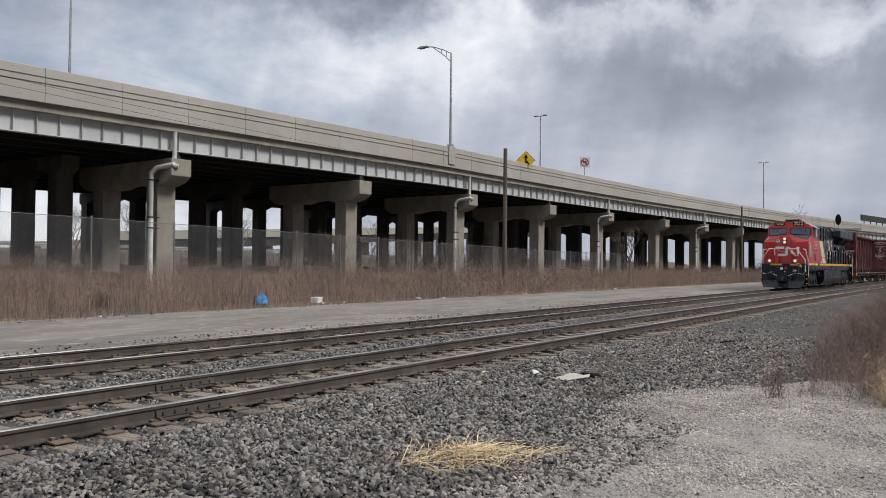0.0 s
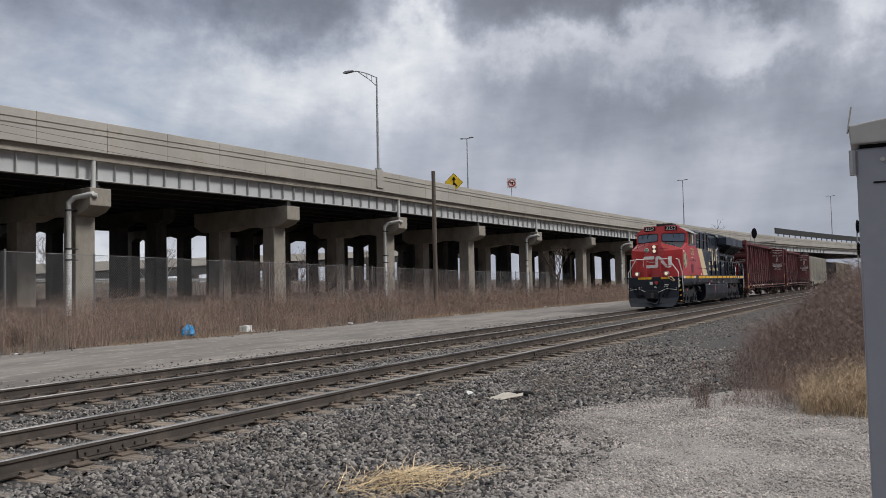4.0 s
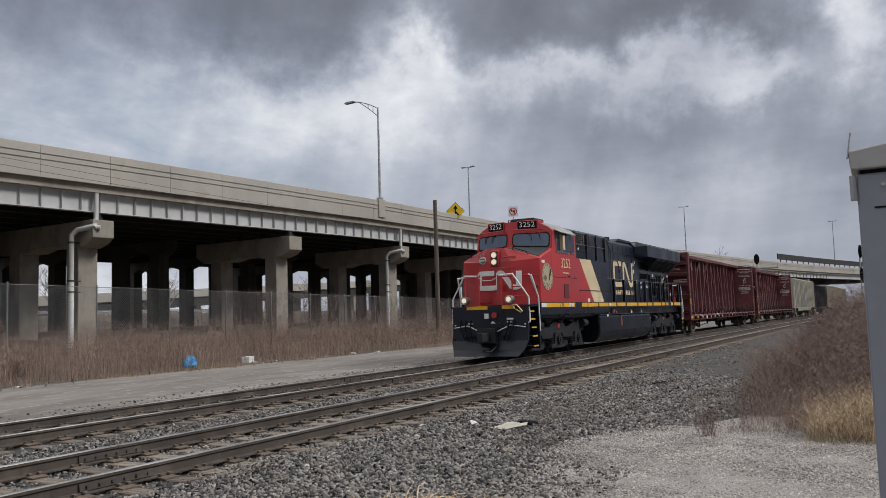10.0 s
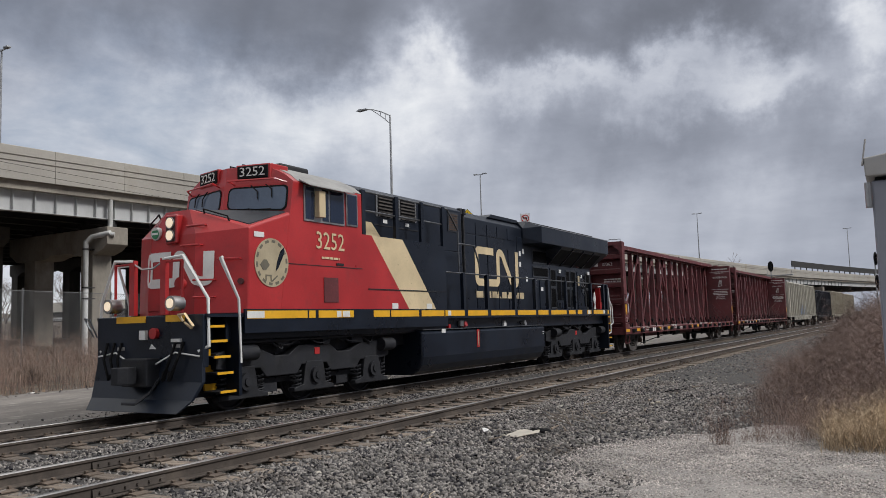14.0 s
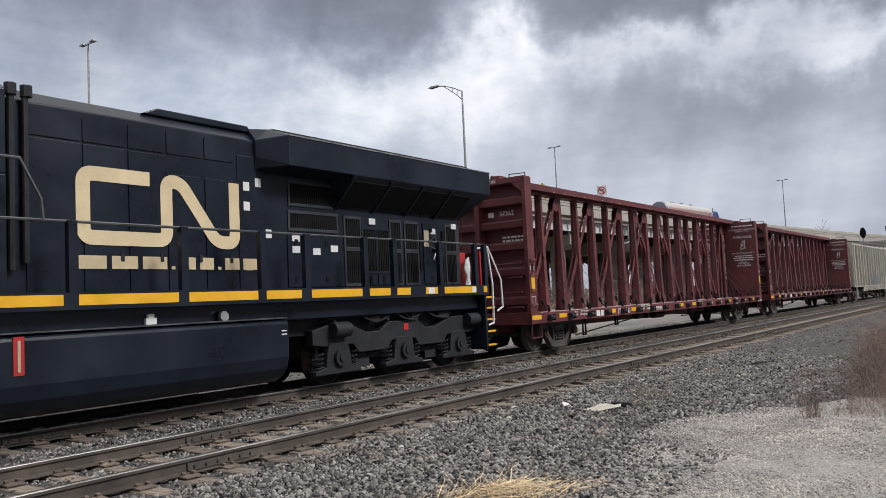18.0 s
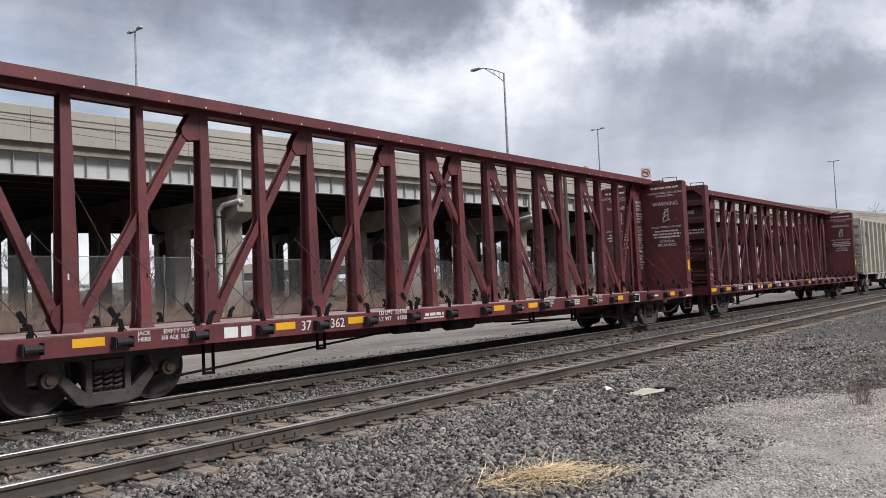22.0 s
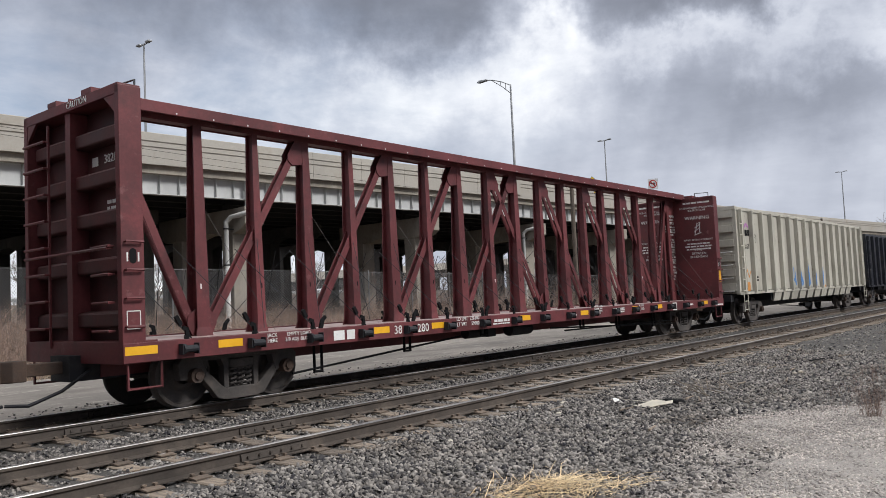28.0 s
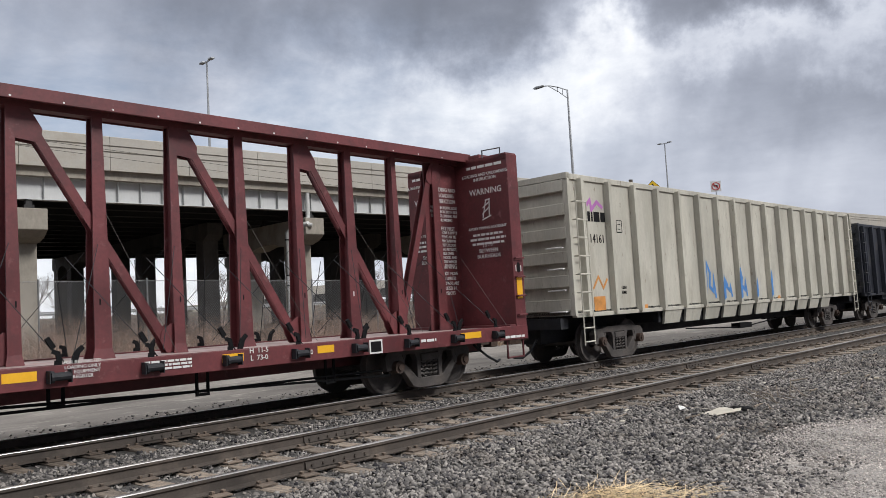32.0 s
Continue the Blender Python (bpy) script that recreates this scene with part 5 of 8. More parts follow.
# ---- centre-beam flat car ----
def centerbeam(number_a, number_b, load, light, mid, group, strips):
    car = thing("centerbeam_car", "oxide red centre-beam lumber flat car, empty, with bulkheads and winches", "freight car", group=group)
    F, R = -11.33, 11.62
    ox = M_OXIDE
    # floor, side sills, centre sill
    part("floor", Mesh().box(F + 0.05, R - 0.05, -1.44, 1.44, 1.19, 1.25), M_OXFLOOR, car, "worn pinkish deck")
    for sy in (-1, 1):
        y = sy * 1.5
        sill = part("side_sill", Mesh().prism([(F, 1.27), (R, 1.27), (R, 0.99), (F, 0.99)], "y", y - 0.03, y + 0.03), ox, car, bevel=0.006)
        part("sill_flange", Mesh().box(F, R, min(y - sy * 0.03, y - sy * 0.12), max(y - sy * 0.03, y - sy * 0.12), 1.255, 1.275), ox, sill)
        part("sill_flange", Mesh().box(F, R, min(y - sy * 0.03, y - sy * 0.1), max(y - sy * 0.03, y - sy * 0.1), 0.985, 1.0), ox, sill)
        for k in range(18):
            x = -10.31 + k * 1.23
            w = part("winch", Mesh().cyl((x - 0.10, y + sy * 0.10, 1.13), (x + 0.10, y + sy * 0.10, 1.13), 0.055, 10).cyl((x - 0.14, y + sy * 0.10, 1.13), (x - 0.10, y + sy * 0.10, 1.13), 0.078, 10)
                     .box(x - 0.16, x - 0.145, min(y, y + sy * 0.15), max(y, y + sy * 0.15), 1.05, 1.21).box(x + 0.10, x + 0.115, min(y, y + sy * 0.15), max(y, y + sy * 0.15), 1.05, 1.21), M_GRIME, sill, "black tie-down winch")
            part("hook", Mesh().box(x - 0.05, x + 0.04, y - sy * 0.02 - 0.02, y + sy * 0.03 + 0.02, 1.27, 1.33, pose(0, 0, 0)).prism([(x - 0.02, 1.32), (x + 0.04, 1.32), (x + 0.02, 1.44), (x - 0.06, 1.47), (x - 0.08, 1.42), (x - 0.03, 1.40)], "y", y - 0.02, y + 0.02), M_INK, sill)
    part("center_sill", Mesh().box(F + 0.3, R - 0.3, -0.33, 0.33, 0.75, 1.18), ox, car)
    # deep posts, top chord, diagonal braces
    posts = [-9.11 + k * 1.226 for k in range(17)]
    for k, x in enumerate(posts):
        mb = Mesh()
        wide = 1.12 if k % 2 == 0 else 0.82
        for fy in (-1, 1):
            mb.loft([[(x - w * wide, fy * (d - 0.012), z), (x + w * wide, fy * (d - 0.012), z), (x + w * wide, fy * (d + 0.012), z), (x - w * wide, fy * (d + 0.012), z)]
                     for z, w, d in ((1.25, 0.15, 0.17), (1.40, 0.115, 0.15), (2.6, 0.105, 0.125), (4.96, 0.07, 0.085))])
        mb.prism([(-0.15, 1.25), (0.15, 1.25), (0.08, 4.96), (-0.08, 4.96)], "x", x - 0.02, x + 0.02)
        post = part("post", mb, ox, car)
        # bolt slots down the faces, some with bare bright scuffs
        for fy in (-1, 1):
            for j, z in enumerate((2.05, 2.62, 3.30, 3.95, 4.52)):
                d = fy * (0.152 - 0.0175 * (z - 1.4) + (0.006 if z < 2.6 else 0.0))
                y0, y1 = sorted((d, d + fy * 0.004))
                xo = x + (0.035 if (j + k) % 2 else -0.03) * wide
                part("slot", Mesh().box(xo - 0.012, xo + 0.012, y0, y1, z, z + 0.09), M_WHITE if (j * 5 + k * 3) % 7 == 0 else M_INK, post)
    chord = part("top_chord", Mesh().box(F + 0.2, R - 0.2, -0.345, 0.345, 5.00, 5.03), ox, car, "wide top chord")
    for sy in (-1, 1):
        part("chord_edge", Mesh().box(F + 0.2, R - 0.2, sy * 0.365 - 0.018, sy * 0.365 + 0.018, 4.94, 5.13), ox, chord, bevel=0.006)
    part("chord_spine", Mesh().box(F + 0.2, R - 0.2, -0.1, 0.1, 4.90, 5.0), ox, chord)
    for k in range(30):
        part("lamp_bolt", Mesh().cyl((-10.4 + k * 0.72, -0.385, 4.97), (-10.4 + k * 0.72, -0.372, 4.97), 0.016, 6), M_WHITE, chord, "bright bolt head")

    def brace(xt, xb):
        d = 1 if xb > xt else -1
        mb = Mesh()
        top, bot = Vector((xt + d * 0.33, 0, 4.58)), Vector((xb - d * 0.17, 0, 1.40))
        ax = (bot - top).normalized()
        nn = Vector((-ax.z, 0, ax.x)) * 0.07
        for sy in (-0.07, 0.07):
            o = Vector((0, sy, 0))
            mb.add([top - nn + o * 0.9, top + nn + o * 0.9, bot + nn + o * 0.9, bot - nn + o * 0.9, top - nn + o * 1.1, top + nn + o * 1.1, bot + nn + o * 1.1, bot - nn + o * 1.1],
                   [(0, 1, 2, 3), (7, 6, 5, 4), (0, 4, 5, 1), (1, 5, 6, 2), (2, 6, 7, 3), (3, 7, 4, 0)])
        part("brace", mb, ox, car)
        for sy in (-0.082, 0.082):
            y0, y1 = sorted((sy, sy * 1.16))
            part("gusset", Mesh().prism([(xt, 4.93), (xt + d * 0.24, 4.93), (xt + d * 0.30, 4.85), (xt + d * 0.44, 4.62), (xt + d * 0.43, 4.50), (xt + d * 0.34, 4.42), (xt, 4.46)], "y", y0, y1), ox, car)
            part("gusset", Mesh().prism([(xb, 1.26), (xb - d * 0.20, 1.26), (xb - d * 0.30, 1.45), (xb - d * 0.28, 1.60), (xb - d * 0.12, 1.72), (xb, 1.7)], "y", y0, y1), ox, car)

    for a, b in ((2, 0), (4, 2), (6, 4), (8, 6), (7, 9), (9, 11), (11, 13), (13, 15)):
        brace(posts[a], posts[b])
    brace(F + 0.36, posts[0] + 0.02)
    brace(posts[16] + 0.18, posts[15] - 0.10)
    # tie-down cables from the chord's foot to the winches
    for sy in (-1, 1):
        for k in range(18):
            x = -10.31 + k * 1.23
            part("cable", Mesh().cyl((x + 0.05, sy * 1.5, 1.3), (x - 0.62, sy * 0.2, 2.75), 0.0065, 4), M_GRIME, car)
            if sy < 0:
                part("load_binder", Mesh().prism([(x - 0.02, 1.46), (x + 0.03, 1.50), (x - 0.05, 1.63), (x - 0.10, 1.60)], "y", -1.36, -1.31).tube([(x - 0.01, -1.335, 1.48), (x + 0.03, -1.38, 1.40), (x + 0.08, -1.43, 1.33), (x + 0.12, -1.47, 1.25)], 0.010, 5), M_INK, car, "black load binder on the cable")
        for k, x in enumerate(posts[1:]):
            part("cable", Mesh().cyl((x - 0.05, sy * 0.15, 2.95), (x - 0.95, sy * 1.44, 1.36), 0.0055, 4), M_GRIME, car)
            if k % 2:
                part("cable_hook", Mesh().prism([(x - 0.98, 1.27), (x - 0.90, 1.27), (x - 0.86, 1.40), (x - 0.80, 1.46), (x - 0.84, 1.50), (x - 0.93, 1.42)], "y", sy * 1.42 - 0.02, sy * 1.42 + 0.02), M_INK, car)
        for x in posts[::2]:
            part("cable", Mesh().cyl((x + 0.09, sy * 0.14, 3.42), (x + 0.47, sy * 1.48, 1.30), 0.004, 4), M_TRUCK, car, "bright wire cable")
    # bulkheads
    for end in (-1, 1):
        xo, xi = (F, -10.98) if end < 0 else (R, 11.27)
        b = part("bulkhead", Mesh().box(min(xi, xi + end * 0.02), max(xi, xi + end * 0.02), -1.42, 1.42, 1.25, 4.92), ox if end in strips else M_OXDARK, car, "braced end bulkhead")
        for sy in (-1, 1):
            y = sy * 1.40
            part("corner_post", Mesh().box(min(xo, xi), max(xo, xi), min(y, y + sy * 0.12), max(y, y + sy * 0.12), 0.98, 4.95).prism([(sy * 1.4, 4.55), (sy * 1.4, 4.85), (sy * 1.05, 4.85)], "x", xo - 0.01 * end, xo - 0.06 * end), ox, b, bevel=0.01)
        part("top_rail", Mesh().box(min(xo, xi), max(xo, xi), -1.5, 1.5, 4.82, 4.98), ox, b, bevel=0.01)
        for y in (0.10,):
            part("upright", Mesh().box(min(xo - end * 0.05, xi + end * 0.023), max(xo - end * 0.05, xi + end * 0.023), y - 0.08, y + 0.08, 1.31, 4.81), ox, b)
        for z in (1.62, 2.42, 3.12, 3.72, 4.36):
            part("rib", Mesh().prism([(xi + end * 0.023, z - 0.13), (xi + end * 0.20, z - 0.12), (xi + end * 0.22, z - 0.10), (xi + end * 0.22, z + 0.07), (xi + end * 0.20, z + 0.10), (xi + end * 0.023, z + 0.13)], "y", -1.39, 1.39), ox if end in strips else M_OXDARK, b, bevel=0.012)
        part("end_sill", Mesh().box(min(xo, xi - end * 0.2), max(xo, xi - end * 0.2), -1.5, 1.5, 0.98, 1.3), ox, car, bevel=0.01)
        lad = Mesh()
        for k in range(8):
            grab(lad, (xo, 0.62, 1.5 + 0.42 * k), (xo, 1.32, 1.5 + 0.42 * k), (end * 0.09, 0, 0), 0.016)
        lad.box(min(xo, xo + end * 0.03), max(xo, xo + end * 0.03), 0.6, 0.64, 1.2, 4.7)
        part("ladder", lad, ox, b, "ladder rungs")
        irons = [((xo, -1.32, 1.45 + 0.4 * k), (xo, -0.85, 1.45 + 0.4 * k), (end * 0.09, 0, 0)) for k in range(4)] + [((xo, -1.3, 2.62), (xo, 1.3, 2.62), (end * 0.10, 0, 0))]
        irons += [((xo - end * 0.05, sy * 1.52, 1.5 + 0.4 * k), (xi + end * 0.05, sy * 1.52, 1.5 + 0.4 * k), (0, sy * 0.06, 0)) for sy in (-1, 1) for k in range(4)]
        for p0, p1, off in irons:
            gr = Mesh()
            grab(gr, p0, p1, off, 0.016)
            part("grab_iron", gr, ox, b)
        for yy in (-0.6, 0.5):
            part("top_lug", Mesh().box(min(xo, xi), max(xo, xi), yy - 0.15, yy + 0.15, 4.98, 5.06), ox, b)
        part("top_grab", Mesh().tube([(xi, -1.35, 4.95), (xi, -1.35, 5.1), (xi, -0.85, 5.12), (xi, -0.85, 4.95)], 0.014, 5), M_HANDRAIL, b)
        for sy in (-1, 1):
            st = Mesh().tube([(xo - end * 0.1, sy * 1.46, 1.0), (xo - end * 0.1, sy * 1.46, 0.62), (xo - end * 0.62, sy * 1.46, 0.62), (xo - end * 0.62, sy * 1.46, 1.0)], 0.02, 5)
            part("step", st, ox, car, "sill step")
        coupler(car, end * 11.2, end * 12.28)
        part("draft_gear", Mesh().box(min(end * 10.2, end * 11.5), max(end * 10.2, end * 11.5), -0.3, 0.3, 0.72, 1.1), M_GRIME, car)
        freight_truck(car, end * 9.05)
        for sy in (-1, 1):
            xm = (xo + xi) / 2
            if end in strips:
                part("reflector", Mesh().box(xm - 0.09, xm + 0.09, min(sy * 1.524, sy * 1.53), max(sy * 1.524, sy * 1.53), 1.84, 2.28), M_YELLOW, car, "yellow reflective strip")
            oval = [(xm + 0.055 * math.cos(a), 2.5 + 0.06 * math.sin(a) + (0.05 if math.sin(a) > 0 else -0.05)) for a in [math.pi * (k + 0.5) / 6 for k in range(12)]]
            part("slot", Mesh().prism(oval, "y", min(sy * 1.521, sy * 1.524), max(sy * 1.521, sy * 1.524)), M_INK, b, "dark oval lifting slot")
            for dx in (-0.085, 0.085):
                part("slot_mark", Mesh().box(xm + dx - 0.012, xm + dx + 0.012, min(sy * 1.521, sy * 1.525), max(sy * 1.521, sy * 1.525), 2.42, 2.55), M_WHITE, b, "short white bar beside the slot")
    # rods and brake gear under the floor
    rod = Mesh().tube([(-8.0, -1.1, 0.52), (-3.2, -1.1, 0.86)], 0.022, 5).tube([(8.0, -1.1, 0.55), (0.5, -1.1, 0.82)], 0.022, 5).tube([(1.2, -1.1, 0.72), (7.8, -1.1, 0.66)], 0.022, 5)
    for x, z in ((-7.4, 0.5), (-5.0, 0.68), (-2.4, 0.84), (2.1, 0.75), (4.2, 0.64), (6.6, 0.56)):
        rod.tube([(x - 0.09, -1.1, 1.0), (x - 0.09, -1.1, z), (x + 0.09, -1.1, z), (x + 0.09, -1.1, 1.0)], 0.025, 5)
    part("brake_rod", rod, M_INK, car, "thin brake rod on hangers")
    part("air_reservoir", Mesh().cyl((-0.9, -0.75, 0.86), (0.0, -0.75, 0.86), 0.15, 12), M_GRIME, car, smooth=True)
    part("brake_cylinder", Mesh().cyl((-2.7, -0.8, 0.88), (-2.1, -0.8, 0.88), 0.12, 12).box(-2.0, -1.7, -0.95, -0.65, 0.76, 0.98), M_GRIME, car, smooth=True)
    # markings on both sides of the sill
    for sy in (-1, 1):
        yy = sy * 1.534
        for x, w in ((-11.06, 0.5), (-9.56, 0.45), (-6.17, 0.42), (-4.5, 0.42), (mid, 0.42), (1.52, 0.4), (4.47, 0.36), (6.2, 0.34), (9.8, 0.6)):
            part("reflector", Mesh().box(x - w / 2, x + w / 2, min(yy, yy - sy * 0.004), max(yy, yy - sy * 0.004), 1.10, 1.22), M_YELLOW, car, "yellow reflective strip")
    y = -1.536

    def sill_put(a, b, d):
        return (a, y - d + 0.002, b)
    # the owner's initials stand as plain blocks
    part("marking", bars(bars(Mesh(), [(-7.40, -7.14, 1.13, 0.17)], sill_put, 2), [(-7.08, -6.88, 1.13, 0.17)], sill_put, 2), M_WHITE, car, "white block lettering")
    lettering("marking", number_a, 0.235, side_text(-5.72, y, 1.13), M_WHITE, car)
    lettering("marking", number_b, 0.235, side_text(-4.98, y, 1.13), M_WHITE, car)
    lettering("marking", "LD LMT  " + load + "\nLT WT     " + light, 0.115, side_text(-3.5, y, 1.19), M_WHITE, car)
    lettering("marking", "EMPTY LOAD\n3/8 ADJ. BLOCK", 0.088, side_text(-8.18, y, 1.18), M_WHITE, car)
    lettering("marking", "JACK\nHERE", 0.088, side_text(-8.75, y, 1.18), M_WHITE, car)
    lettering("marking", "FOR RESTRICTED\nLOADING ONLY\nSEE EQUIPMENT\nREGISTER", 0.062, side_text(2.28, y, 1.2), M_WHITE, car)
    lettering("marking", "H  11-5\nL  73-0", 0.11, side_text(4.92, y, 1.18), M_WHITE, car)
    lettering("marking", "L  75-0", 0.11, side_text(5.78, y, 1.13), M_WHITE, car)
    part("marking", bars(Mesh(), [(-2.55, -1.95, 1.15, 0.06), (-2.6, -1.95, 1.08, 0.03), (3.1, 3.8, 1.2, 0.03), (3.1, 3.8, 1.15, 0.03), (3.1, 3.8, 1.1, 0.03), (8.4, 8.8, 1.14, 0.05), (0.7, 1.1, 1.12, 0.03)], sill_put, 3), M_WHITE, car)
    part("label_plate", Mesh().box(9.0, 9.3, y - 0.004, y, 1.0, 1.24), M_WHITE, car).matrix_basis = pose(-1.86, 0, 0)
    part("label_plate", Mesh().box(9.03, 9.27, y - 0.008, y - 0.004, 1.03, 1.21), M_INK, car).matrix_basis = pose(-1.86, 0, 0)
    # writing on the inner face of the rear bulkhead
    xf = 11.265
    for yc in (-0.88, 0.86):
        lettering("marking", "LOADING AND UNLOADING\nINSTRUCTION", 0.098, front_text(xf, yc, 4.55), M_WHITE, car)
        lettering("marking", "WARNING", 0.19, front_text(xf, yc, 4.22), M_WHITE, car)
        lettering("marking", "AVOID TIPPING ACCIDENT", 0.088, front_text(xf, yc, 3.42), M_WHITE, car)
        lettering("marking", "73 - 0\"\nBETWEEN\nBULKHEADS", 0.12, front_text(xf, yc, 2.92), M_WHITE, car)

        def face_put(a, b, d, yc=yc):
            return (xf - d, yc - a, b)
        part("marking", bars(Mesh(), [(-0.42, 0.42, 3.28, 0.05), (-0.5, 0.5, 3.18, 0.05), (-0.45, 0.45, 3.08, 0.05), (-0.5, 0.5, 4.78, 0.06)], face_put, 4), M_WHITE, car)
        pic = Mesh()
        for q in ([(-0.12, 3.6), (0.14, 3.68)], [(-0.1, 3.64), (0.0, 4.02)], [(0.08, 3.68), (0.1, 4.04)], [(-0.02, 4.02), (0.12, 4.04)], [(-0.12, 3.72), (0.08, 3.86)], [(-0.1, 3.86), (0.1, 3.98)]):
            pic.strip(q, 0.025, 0.003, lambda a, b, d, yc=yc: (xf - 0.002 - d, yc - a, b))
        part("marking", pic, M_WHITE, car, "white loading diagram")
    # writing down the centre web next to the bulkhead
    part("web_plate", Mesh().box(10.25, 11.27, -0.012, 0.012, 1.25, 4.89), ox, car)
    for words, size, z in (("LOADING AND\nUNLOADING\nINSTRUCTION", 0.128, 4.21), ("MAINTAIN EQUAL LOAD\nPATTERN ON BOTH SIDES\nDURING LOADING AND\nUNLOADING", 0.092, 3.80), ("SAFETY FIRST", 0.12, 3.47),
                           ("WHEN CAR IS EMPTY\nPLACE END OF TIE\nDOWN CHAIN IN\nOPPOSITE FLOOR\nLATERAL KEYSLOT,\nCABLE OVER\nPOST HOOK, AND\nTIGHTEN WINCH", 0.092, 3.06),
                           ("WARNING", 0.15, 2.63), ("DO NOT MOVE\nCAR UNLESS\nTIE DOWNS ARE\nSECURED IN\nKEYSLOTS", 0.108, 2.26)):
        lettering("marking", words, size, side_text(10.86, -0.016, z), M_WHITE, car, wide=0.84)
    part("marking", bars(Mesh(), [(10.85, 11.5, 1.05, 0.05)], sill_put, 12), M_WHITE, car)
    # writing on the outer face of the front bulkhead
    lettering("marking", number_a + number_b, 0.19, front_text(-11.006, -0.72, 4.04), M_WHITE, car)
    part("marking", bars(Mesh(), [(0.12, 0.30, 4.04, 0.14)], lambda a, b, d: (-11.001 - d, -a, b), 2), M_WHITE, car)
    lettering("marking", "CAUTION", 0.14, front_text(-11.335, -0.3, 4.9), M_WHITE, car)
    lettering("marking", "36 IN WHLS CLASS C\nNO. 24 BRAKE BEAM", 0.095, front_text(-11.004, -0.78, 3.14), M_WHITE, car)
    part("marking", bars(Mesh(), [(0.55, 1.35, 3.38 - 0.1 * k, 0.055) for k in range(2)] + [(0.6, 1.3, 2.52 - 0.1 * k, 0.05) for k in range(3)], lambda a, b, d: (-11.001 - d, -a, b), 7), M_WHITE, car)
    bx = Mesh()
    for q in ([(-11.26, 1.5), (-11.06, 1.5)], [(-11.26, 1.25), (-11.06, 1.25)], [(-11.26, 1.25), (-11.26, 1.5)], [(-11.06, 1.25), (-11.06, 1.5)]):
        bx.strip([(a, b + 0.22) for a, b in q], 0.014, 0.003, lambda a, b, d: (a, -1.523 - d, b))
    part("marking", bx, M_WHITE, car, "small white stencilled square")
    return car


